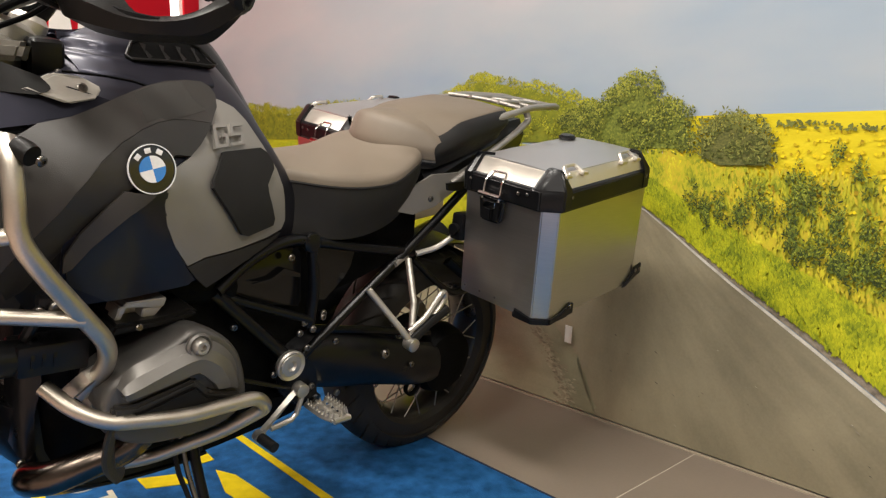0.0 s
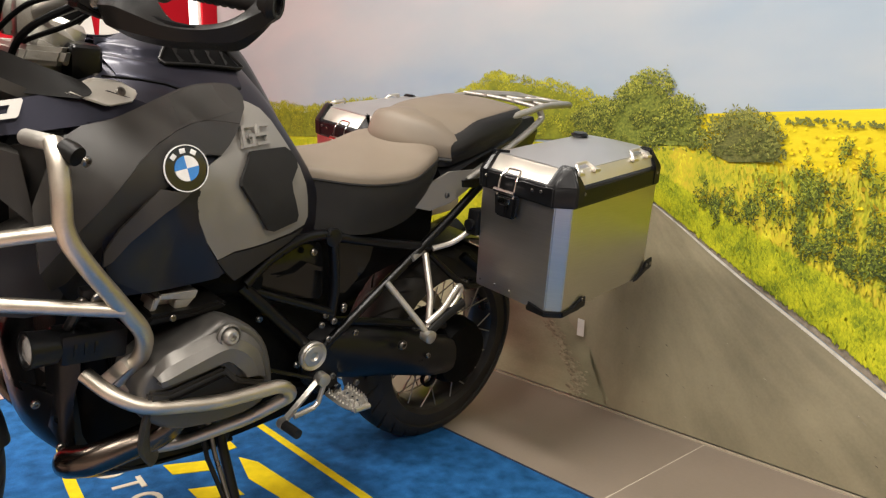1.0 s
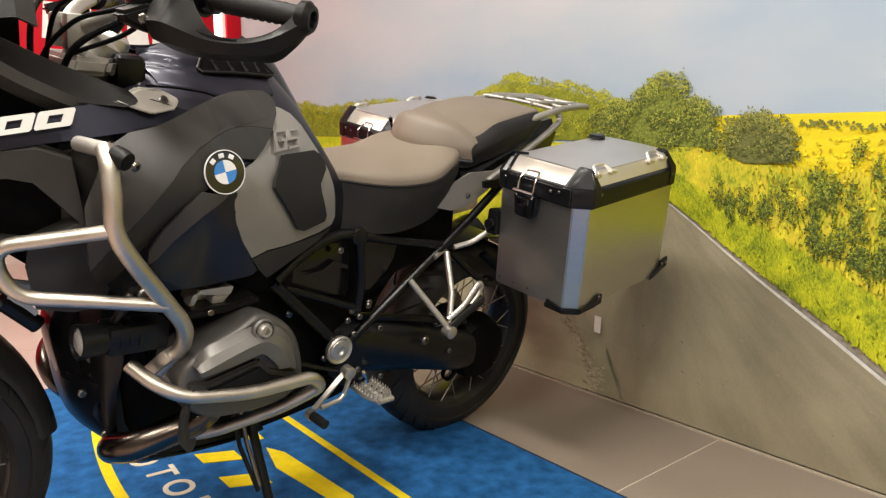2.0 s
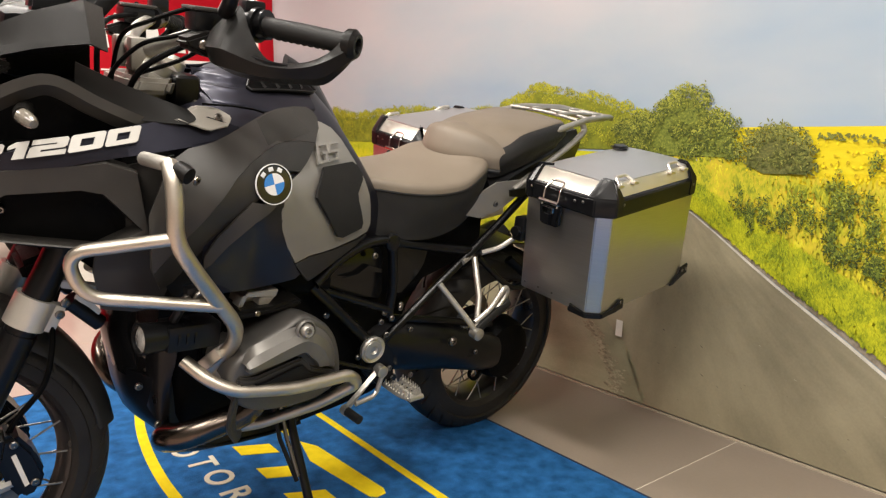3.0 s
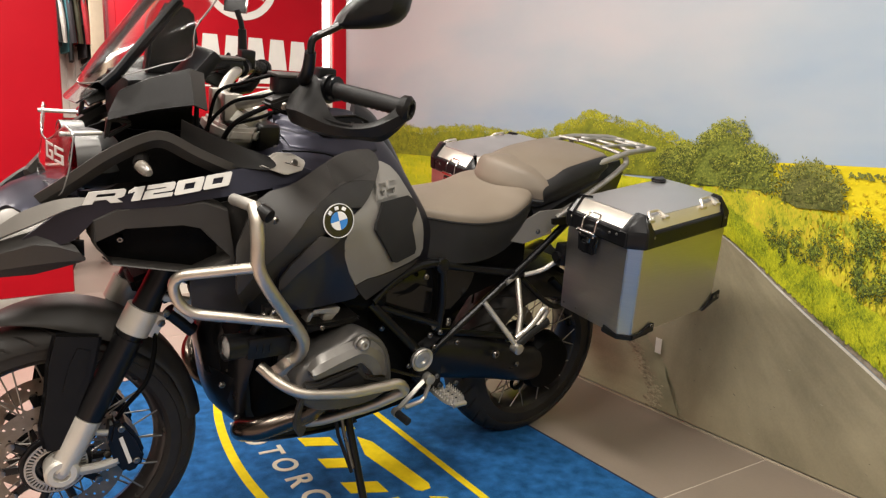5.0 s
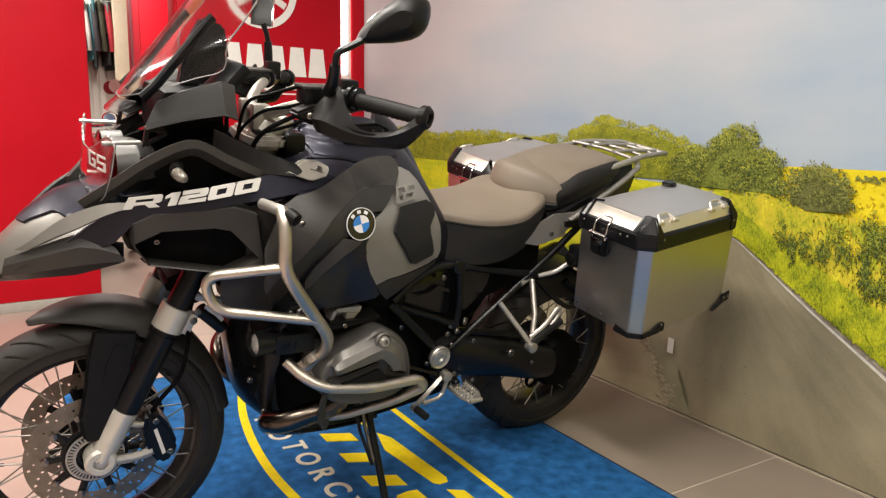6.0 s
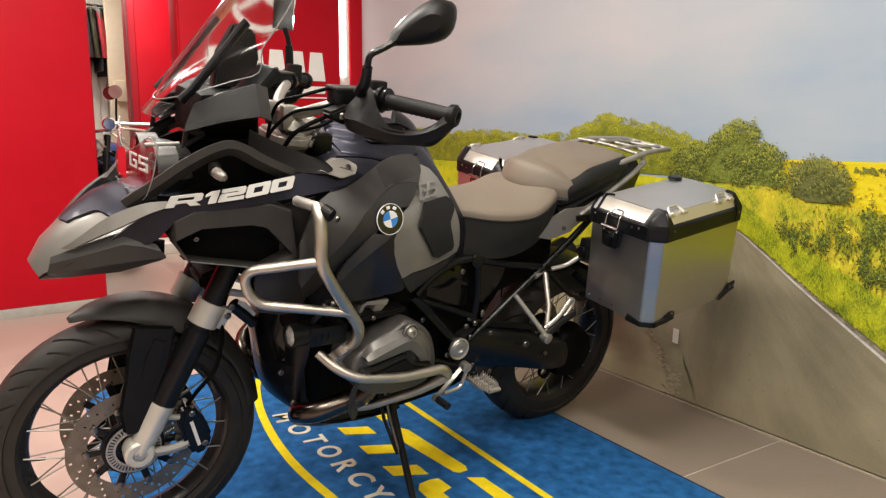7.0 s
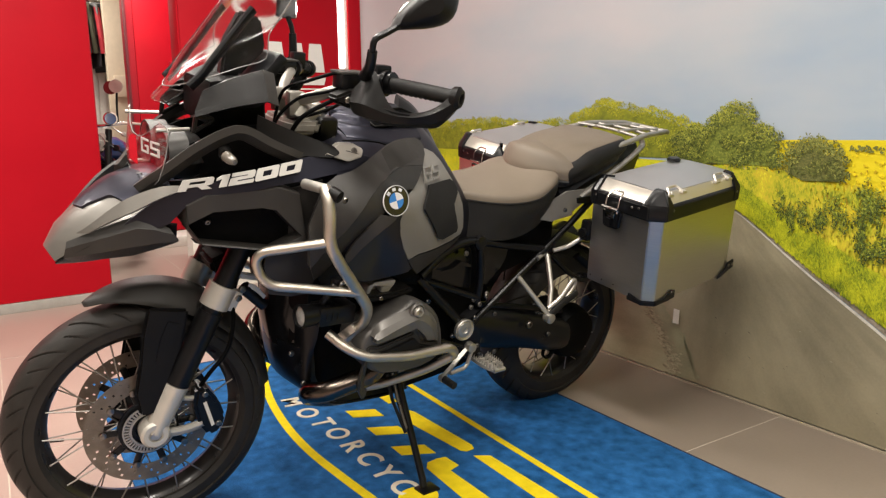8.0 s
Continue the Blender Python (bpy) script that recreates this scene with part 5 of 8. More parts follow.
# round badge
BADGE = Matrix.Translation((0.983, 0.334, 0.958)) @ (lambda n: Matrix((n.cross(Vector((0, 0, 1))).normalized() * -1, n.cross(n.cross(Vector((0, 0, 1)))).normalized() * -1, n)).transposed().to_4x4())(Vector((-0.03, 0.975, 0.2)).normalized()) @ Matrix.Scale(0.87, 4)
badge = part("tank_badge", lathe([(0.0, 0.0), (0.043, 0.0), (0.043, 0.006), (0.041, 0.008), (0.0405, 0.0065), (0.0, 0.0085)], 48, BADGE), BADGEBLK, moto, "round black badge with a blue and white centre")
part("badge_rim", lathe([(0.0418, 0.005), (0.0435, 0.005), (0.0435, 0.0085), (0.0418, 0.0085)], 48, BADGE, True), BADGEWHITE, badge)
for k in range(4):
    out = [(0, 0)] + [(0.0235 * math.cos(a), 0.0235 * math.sin(a)) for a in np.linspace(k * math.pi / 2, (k + 1) * math.pi / 2, 9)]
    bm = prism(out, lambda u, v: (u, v, 0.0075), lambda u, v: (u, v, 0.0098))
    part("badge_quarter", moved(bm, BADGE @ pose(0, 0, 0, 0, 0, 12)), BADGEBLUE if k % 2 else BADGEWHITE, badge)
for k, deg in enumerate((128, 90, 52)):
    a = radians(deg + 12)
    part("badge_bar", moved(box(-0.0055, 0.0055, -0.0045, 0.0045, 0.007, 0.0094, 0.001), BADGE @ pose(0.0325 * math.cos(a), 0.0325 * math.sin(a), 0, 0, 0, deg + 12 - 90)), BADGEWHITE, badge)


def on_tank(u, v, off):
    """A place on the tank's left side at (forward, up)."""
    def at(f, z):
        top = max(ridge(f), z + 0.004)
        q = 1 - max(1 - (z - 0.735) / (top - 0.735), 0.0) ** (1 / 1.15)
        return Vector((f, (max(flank_soft(f, min(z, 1.1)), 0.045) - 0.007) * (1 - q ** 12), z))
    e = 0.004
    n = (at(u, v + e) - at(u, v - e)).cross(at(u + e, v) - at(u - e, v)).normalized()
    return at(u, v) + n * (off if n.y > 0 else -off)


VENT = [(0.928, 1.096), (0.908, 1.119), (0.875, 1.128), (0.8, 1.13), (0.765, 1.118), (0.738, 1.09), (0.757, 1.088), (0.851, 1.092), (0.922, 1.091)]
grill = part("tank_vent", panel(VENT, on_tank, 0.0125, 0.002, 0.012, 0.009), CAVE, moto, "black louvred vent")
part("vent_frame", tube([on_tank(u, v, 0.012) for u, v in VENT + VENT[:1]], 0.003, 8), PLASTIC, grill)
for f in (0.893, 0.858, 0.823, 0.79):
    part("louvre", panel([(f, 1.12), (f - 0.02, 1.12), (f - 0.034, 1.096), (f - 0.008, 1.096)], lambda u, v, o, f=f: on_tank(u, v, o - 0.2 * (f - u)), 0.018, 0.002, 0.012, 0.011), PLASTIC, grill)
# raised top cover of the tank, with two long creases that fade out rearwards
top_rows = []
for f in (1.012, 0.99, 0.96, 0.93, 0.88, 0.82, 0.76):
    fade = max(min((f - 0.86) / 0.1, 1.0), 0.0)
    seam_z = float(np.interp(f, (0.76, 0.88, 0.946, 0.995, 1.07), (1.06, 1.055, 1.068, 1.074, 1.078)))
    high = ridge(min(f, 0.96)) - 0.004
    top_rows.append([on_tank(f, seam_z + (high - seam_z) * k, off) for k, off in ((0.0, -0.002), (0.06, 0.004), (0.28, 0.004 + 0.003 * fade), (0.36, 0.004 + 0.006 * fade), (0.5, 0.004 - 0.001 * fade), (0.62, 0.004 + 0.002 * fade), (0.7, 0.004 + 0.006 * fade), (0.85, 0.004 + 0.002 * fade), (0.97, 0.003))])
both("tank_top_cover", sheet(top_rows, 0.003, 3), BLUE, None, "night-blue raised tank top cover")
both("tank_seam", tube([on_flank(f, z, 0.006) for f, z in ((1.06, 1.076), (0.995, 1.072), (0.946, 1.066), (0.906, 1.055))], 0.002, 6), CAVE)
part("tank_spine", tube(spline([(0.53, 0, 0.855), (0.6, 0.0, 0.95), (0.66, 0, 1.038), (0.72, 0, 1.112), (0.78, 0, 1.146)], 5), 0.035, 10, flat=0.28), SATIN, moto)
part("filler_block", box(1.022, 1.08, 0.02, 0.108, 1.05, 1.122, 0.014, 3), SATIN, moto)
bolt((1.036, 0.107, 1.068), (-0.3, 1, 0), 0.008, 0.006)
part("filler_cap", lathe([(0.0, 0), (0.048, 0), (0.048, 0.01), (0.04, 0.016), (0.0, 0.016)], 32, pose(0.9, 0, 1.145)), SATIN, moto)
part("fairing_tab", prism([(1.13, 1.058), (1.075, 1.078), (1.03, 1.074), (1.005, 1.06), (1.022, 1.046), (1.07, 1.04)], lambda u, v: (u, flank_soft(u, v) - 0.005, v), lambda u, v: (u, flank_soft(u, v) + 0.011, v), 0.004), WHITEP, moto, "pale silver fairing tab")
bolt((1.04, flank_soft(1.04, 1.06) + 0.01, 1.06), (0, 1, 0.5), 0.008, 0.005)

# ---- beak, fairing and headlight ----
def mirrored_row(half):
    """A row across the machine from its left half, centre last."""
    return [Vector(p) for p in half] + [Vector((p[0], -p[1], p[2])) for p in half[-2::-1]]


beak_rows = [mirrored_row(h) for h in (
    [(1.69, 0.05, 0.795), (1.70, 0.03, 0.812), (1.704, 0.0, 0.818)],
    [(1.655, 0.088, 0.832), (1.672, 0.05, 0.855), (1.678, 0.0, 0.862)],
    [(1.59, 0.118, 0.872), (1.61, 0.066, 0.912), (1.62, 0.0, 0.922)],
    [(1.53, 0.142, 0.905), (1.545, 0.082, 0.952), (1.555, 0.0, 0.966)],
    [(1.45, 0.172, 0.935), (1.46, 0.1, 0.975), (1.465, 0.0, 0.99)],
)]
part("beak", sheet(beak_rows, 0.005, 1), BEAKP, moto, "silver-grey beak over the front wheel")


def beak_z(f, y):
    """Height of the beak's skin at a place (forward, sideways)."""
    cols = [[(r[i].x, r[i].y, r[i].z) for r in beak_rows][::-1] for i in (2, 1, 0)]
    ys = [float(np.interp(f, [c[0] for c in col], [c[1] for c in col])) for col in cols]
    zs = [float(np.interp(f, [c[0] for c in col], [c[2] for c in col])) for col in cols]
    return float(np.interp(abs(y), ys, zs))


BLUE_OUT = [(1.636, 0.0), (1.625, 0.034), (1.575, 0.062), (1.548, 0.1), (1.5, 0.118), (1.452, 0.128), (1.452, -0.128), (1.5, -0.118), (1.548, -0.1), (1.575, -0.062), (1.625, -0.034)]
part("beak_centre", panel(BLUE_OUT, lambda u, v, o: (u + 0.4 * o, v, beak_z(u, v) + o), 0.01, 0.004, 0.02, 0.006), BLUE, moto, "night-blue beak centre")
SWEEP = ([(1.651, 0.091, 0.869), (1.628, 0.106, 0.889), (1.58, 0.131, 0.935), (1.543, 0.151, 0.962), (1.49, 0.178, 0.986), (1.43, 0.198, 0.99)], [(1.63, 0.11, 0.872), (1.608, 0.13, 0.892), (1.581, 0.15, 0.912), (1.544, 0.17, 0.934), (1.49, 0.188, 0.965), (1.43, 0.2, 0.986)])
part("beak_side", facets(SWEEP, 0.006, 3), BEAKP, moto, "silver-grey sweep of the beak")
# Mirrored sweep, darkened in colour because only its inner face shows.
part("beak_side", facets([[(u, -y, v - 0.012) for u, y, v in r] for r in SWEEP], 0.006, 3), GREYPL, moto, "far sweep of the beak, darkened as its inner face shows")
under_rows = [mirrored_row(h) for h in (
    [(1.69, 0.05, 0.793), (1.683, 0.03, 0.785), (1.68, 0.0, 0.78)],
    [(1.65, 0.09, 0.828), (1.63, 0.05, 0.79), (1.62, 0.0, 0.785)],
    [(1.6, 0.12, 0.864), (1.585, 0.075, 0.803), (1.575, 0.0, 0.79)],
    [(1.53, 0.145, 0.9), (1.52, 0.1, 0.818), (1.51, 0.0, 0.80)],
    [(1.455, 0.165, 0.895), (1.45, 0.13, 0.852), (1.44, 0.0, 0.83)],
)]
part("beak_underside", sheet(under_rows, 0.004, 5), PLASTIC, moto, "black plastic beak underside")
both("beak_lip", sheet([[(1.668, 0.074, 0.846), (1.6, 0.112, 0.884), (1.534, 0.142, 0.915), (1.505, 0.154, 0.906), (1.472, 0.166, 0.885)], [(1.672, 0.08, 0.832), (1.605, 0.124, 0.862), (1.54, 0.156, 0.888), (1.505, 0.168, 0.885), (1.465, 0.176, 0.872)], [(1.676, 0.074, 0.808), (1.612, 0.116, 0.826), (1.55, 0.145, 0.842), (1.505, 0.16, 0.85), (1.455, 0.174, 0.855)], [(1.668, 0.05, 0.79), (1.6, 0.085, 0.8), (1.54, 0.112, 0.81), (1.5, 0.13, 0.825), (1.46, 0.15, 0.842)]], 0.006, 1), GREYPL)

SIDE = lambda f: float(np.interp(f, (1.0, 1.04, 1.12, 1.19, 1.3, 1.38, 1.46, 1.53, 1.6), (0.25, 0.252, 0.25, 0.246, 0.236, 0.218, 0.186, 0.15, 0.12)))


def on_side(u, v, off):
    return Vector((u, SIDE(u) - 0.45 * max(v - 1.0, 0) + off, v))


R_OUT = [(1.56, 0.895), (1.50, 0.952), (1.43, 0.985), (1.35, 1.008), (1.24, 1.034), (1.15, 1.053), (1.06, 1.062), (1.0, 1.045), (1.02, 1.022), (1.12, 1.008), (1.24, 0.99), (1.37, 0.966), (1.44, 0.945), (1.475, 0.9), (1.52, 0.875)]
flank_blue = part("side_fairing", panel(R_OUT, on_side, 0.008, 0.008, 0.03), BLUE, moto, "night-blue side fairing with silver model number")
# model number: wide squared characters, drawn as outlines in a box 1 high
ST, HB = 0.6, 0.27
ZERO = [(0.1, 0), (1.9, 0), (2.0, 0.1), (2.0, 0.9), (1.9, 1), (0.1, 1), (0, 0.9), (0, 0.1), (0.1, 0), (ST, HB), (ST, 1 - HB), (2 - ST, 1 - HB), (2 - ST, HB), (ST, HB)]
ONE = [(0.42, 0), (1.02, 0), (1.02, 1), (0.35, 1), (0.0, 0.8), (0.0, 0.62), (0.42, 0.72)]
TWO = [(0, 0), (2.0, 0), (2.0, HB), (ST, HB), (ST, 0.4), (1.85, 0.4), (2.0, 0.52), (2.0, 0.9), (1.9, 1), (0.05, 1), (0.05, 1 - HB), (2 - ST, 1 - HB), (2 - ST, 0.64), (0.15, 0.64), (0, 0.54)]
CAP_R = [(0, 0), (ST, 0), (ST, 0.3), (1.35, 0.3), (1.75, 0), (2.5, 0), (2.0, 0.33), (2.3, 0.4), (2.4, 0.5), (2.4, 0.645), (1.8, 0.645), (1.8, 0.53), (ST, 0.53), (ST, 0.77), (1.8, 0.77), (1.8, 0.655), (2.4, 0.655), (2.4, 0.9), (2.25, 1), (0, 1)]
HIGH = 0.0265
for shape, start in ((CAP_R, 0.0), (ONE, 2.62), (TWO, 3.78), (ZERO, 5.92), (ZERO, 8.06)):
    def lay(x, y, off, start=start):
        u, w = (start + x) * 0.267 / 10.06, y * HIGH
        return on_side(1.462 - u - 0.42 * w, 0.9755 + 0.169 * u + w, off)
    part("letter", prism(shape, lambda x, y: lay(x, y, 0.0075), lambda x, y: lay(x, y, 0.0105)), DECAL, flank_blue, "silver model number character")
b2 = bmesh.new()
b2.from_mesh(flank_blue.data)
part("side_fairing", moved(b2, FLIP), BLUE, moto)

# air duct housing
DUCT = [(1.445, 0.945), (1.405, 0.97), (1.245, 0.988), (1.195, 0.97), (1.175, 0.85), (1.25, 0.826), (1.415, 0.85), (1.445, 0.9)]
HOLE = [(1.439, 0.9), (1.39, 0.93), (1.285, 0.938), (1.25, 0.93), (1.186, 0.862), (1.252, 0.832), (1.412, 0.855), (1.439, 0.885)]
bm = bmesh.new()
rings = [[bm.verts.new((u, y(u), v)) for u, v in o] for o, y in ((DUCT, lambda u: SIDE(u) - 0.06), (DUCT, lambda u: SIDE(u) - 0.005), ([(1.31 + (u - 1.31) * 0.985, 0.905 + (v - 0.905) * 0.95) for u, v in DUCT], lambda u: SIDE(u) + 0.006), (HOLE, lambda u: SIDE(u) + 0.003), (HOLE, lambda u: SIDE(u) - 0.05))]
for a, b in zip(rings, rings[1:]):
    for i in range(8):
        bm.faces.new((a[i], a[(i + 1) % 8], b[(i + 1) % 8], b[i]))
bm.faces.new(rings[-1])
bm.faces.new(rings[0][::-1])
both("air_duct", bm, GREYPL, None, "dark grey air duct housing")
# A flat near-black plate puts the shade into the duct's mouth.
both("duct_dark_plate", prism(HOLE, lambda u, v: (u, SIDE(u) - 0.049, v), lambda u, v: (u, SIDE(u) - 0.043, v)), CAVE)
bolt((1.39, SIDE(1.39) - 0.043, 0.898), (0.2, 1, 0), 0.007, 0.02)
both("duct_shade", panel([(1.42, 0.85), (1.2, 0.835), (1.17, 0.8), (1.22, 0.8), (1.36, 0.825), (1.41, 0.838)], lambda u, v, o: (u, SIDE(u) - 0.05 - 0.5 * (0.85 - v) + o, v), 0.004, 0.005, 0.04), PLASTIC)
# radiator shroud, behind the crash bar
SHROUD = [(1.2, 0.97), (1.12, 0.99), (1.1, 0.83), (1.06, 0.74), (1.07, 0.69), (1.18, 0.68), (1.235, 0.69), (1.25, 0.77), (1.245, 0.83), (1.2, 0.85)]
both("radiator_shroud", panel(SHROUD, lambda u, v, o: (u, 0.245 + 0.12 * (v - 0.85) * (1 if v < 0.85 else 0.2) - 0.25 * max(u - 1.15, 0) + o, v), 0.012, 0.012, 0.04, -0.03), GREYPL)
# Near-black filler masses stand for the shaded parts behind the fairing.
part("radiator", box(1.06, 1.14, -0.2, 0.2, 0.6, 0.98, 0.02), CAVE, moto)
part("front_dark_mass", loft([[(f, w, z) for w, z in ((0.1 * k, lo), (0.15 * k, lo + 0.1), (0.15 * k, 0.9), (0.1 * k, 1.03), (-0.1 * k, 1.03), (-0.15 * k, 0.9), (-0.15 * k, lo + 0.1), (-0.1 * k, lo))] for f, k, lo in ((1.02, 1.2, 0.62), (1.11, 1.2, 0.62), (1.19, 0.9, 0.71), (1.3, 0.6, 0.8))], 3), CAVE, moto)

# arch over the headlight
for s in (1, -1):
    path = spline([(1.515, 0.1 * s, 0.962), (1.46, 0.135 * s, 1.012), (1.405, 0.16 * s, 1.06), (1.345, 0.175 * s, 1.095), (1.305, 0.18 * s, 1.1), (1.25, 0.19 * s, 1.072), (1.2, 0.2 * s, 1.05), (1.15, 0.2 * s, 1.03)], 5)
    part("fairing_arch", tube(path, 0.025, 6, flat=0.55), GREYPL, moto, "dark grey fairing arch", 20)
    part("inner_cheek", sheet([[(1.44, 0.1 * s, 0.98), (1.35, 0.12 * s, 1.0), (1.22, 0.15 * s, 1.0), (1.1, 0.18 * s, 0.99)], [(1.44, 0.09 * s, 1.05), (1.36, 0.12 * s, 1.08), (1.26, 0.14 * s, 1.09), (1.14, 0.17 * s, 1.06)]], 0.004, 4), CAVE, moto)
    ind = part("turn_signal", tube([(1.345, 0.165 * s, 1.06), (1.355, 0.19 * s, 1.058), (1.36, 0.212 * s, 1.056)], 0.014, 12), PLASTIC, moto)
    part("signal_lens", lathe([(0.0125, 0.0), (0.0125, 0.012), (0.0105, 0.026), (0.007, 0.033), (0.0, 0.034)], 16, along((1.36, 0.212 * s, 1.056), (1.352, 0.24 * s, 1.049))), mat("signal_lens", (0.13, 0.115, 0.095), 0.15, vary=0.5, scale=80, coat=0.8), ind, "clear turn signal lens")

part("headlight_shell", loft([[(f, 0.132 * math.cos(a) * k, 1.022 + 0.062 * math.sin(a) * k) for a in (2 * math.pi * i / 14 for i in range(14))] for f, k in ((1.36, 0.75), (1.4, 1.0), (1.445, 1.0))], 3), mat("headlight_grey", (0.012, 0.0115, 0.011), 0.45, vary=0.3, scale=30, spec=0.25), moto, "dark headlight housing")
for y in (0.07, -0.07):
    lamp_b = part("headlight", lathe([(0.0, -0.02), (0.02, -0.018), (0.045, 0.0), (0.052, 0.016), (0.055, 0.016), (0.055, -0.03), (0.0, -0.03)], 28, pose(1.44, y, 1.035, 0, 90, 0)), mat("lamp_reflector", (0.055, 0.053, 0.05), 0.4, metal=0.5), moto, "silver headlight reflector")
    part("reflector_ring", lathe([(0.022, 0.0), (0.03, 0.0), (0.032, 0.012), (0.028, 0.014), (0.022, 0.008)], 28, pose(1.432, y, 1.035, 0, 90, 0), True), BOLTSTEEL, lamp_b)
    part("bulb_shield", lathe([(0.0, 0.0), (0.016, 0.0), (0.016, 0.014), (0.0, 0.02)], 20, pose(1.434, y, 1.035, 0, 90, 0)), GREYPL, lamp_b)
    part("headlight_glass", lathe([(0.0, 0.024), (0.03, 0.022), (0.054, 0.014), (0.054, 0.011), (0.0, 0.02)], 28, pose(1.44, y, 1.035, 0, 90, 0)), LAMPGLASS, lamp_b)
GUARD = [(-0.165, 1.105), (-0.13, 1.118), (-0.075, 1.085), (-0.03, 1.068), (0.03, 1.068), (0.075, 1.085), (0.13, 1.118), (0.165, 1.105), (0.16, 1.04), (0.14, 0.985), (0.105, 0.968), (0.06, 0.99), (0, 0.975), (-0.06, 0.99), (-0.105, 0.968), (-0.14, 0.985), (-0.16, 1.04)]
lampguard = part("headlight_guard", prism(GUARD, lambda u, v: (1.497 - 0.9 * u * u + 0.1 * (1.04 - v), u, v), lambda u, v: (1.501 - 0.9 * u * u + 0.1 * (1.04 - v), u, v)), SCREEN, moto, "clear headlight guard with pale edge")
lampguard.visible_shadow = False
edge = [Vector((1.499 - 0.9 * u * u + 0.1 * (1.04 - v), u, v)) for u, v in GUARD + GUARD[:1]]
part("guard_edge", tube(fillet(edge, 0.015), 0.0013, 6), mat("clear_edge", (0.2, 0.19, 0.18), 0.3), lampguard)
for start, strokes in GS_STROKES:
    spot = lambda x, y: (0.062 + start * 0.047 + 0.04 * x, 1.042 + 0.032 * y)
    bits = [prism([spot(x0, y0), spot(x1, y0), spot(x1, y1), spot(x0, y1)], lambda u, v: (1.503 - 0.9 * u * u, u, v), lambda u, v: (1.5045 - 0.9 * u * u, u, v)) for x0, x1, y0, y1 in strokes]
    part("guard_mark", joined(*bits), DECAL, lampguard, "pale printed character")
for y, z in ((0.13, 1.1), (-0.13, 1.1), (0.1, 0.985), (-0.1, 0.985)):
    part("guard_stud", rod((1.41, y * 0.9, z), (1.487, y, z), 0.0045), CASTALU, lampguard)

# windscreen and its holder
scr = []
for fc, zc, fe, ye, ze in ((1.43, 1.182, 1.252, 0.17, 1.268), (1.395, 1.235, 1.249, 0.177, 1.32), (1.345, 1.3, 1.215, 0.174, 1.37), (1.285, 1.385, 1.18, 0.162, 1.42), (1.22, 1.47, 1.14, 0.125, 1.485), (1.185, 1.515, 1.13, 0.08, 1.52)):
    scr.append([(fc + (fe - fc) * q * q, ye * q, zc + (ze - zc) * q * q) for q in (-1, -0.85, -0.6, -0.3, 0, 0.3, 0.6, 0.85, 1)])
screen = part("windscreen", sheet(scr, 0.004, 4), SCREEN, moto, "tall clear windscreen")
screen.visible_shadow = False
rim_pts = [Vector(r[-1]) for r in scr[:-1]] + [Vector(p) for p in scr[-1][::-1]] + [Vector(r[0]) for r in scr[-2::-1]]
tongue = part("screen_tongue", sheet([[(1.445, -0.06, 1.15), (1.457, 0.0, 1.15), (1.445, 0.06, 1.15)], [(1.408, -0.075, 1.18), (1.432, 0.0, 1.178), (1.408, 0.075, 1.18)]], 0.004, 3), SCREEN, moto, "clear foot of the windscreen")
tongue.visible_shadow = False
part("screen_edge", tube(spline([Vector(p) for p in scr[0]] + rim_pts[1:], 3), 0.0012, 6), mat("clear_edge_grey", (0.2, 0.19, 0.18), 0.25), screen)
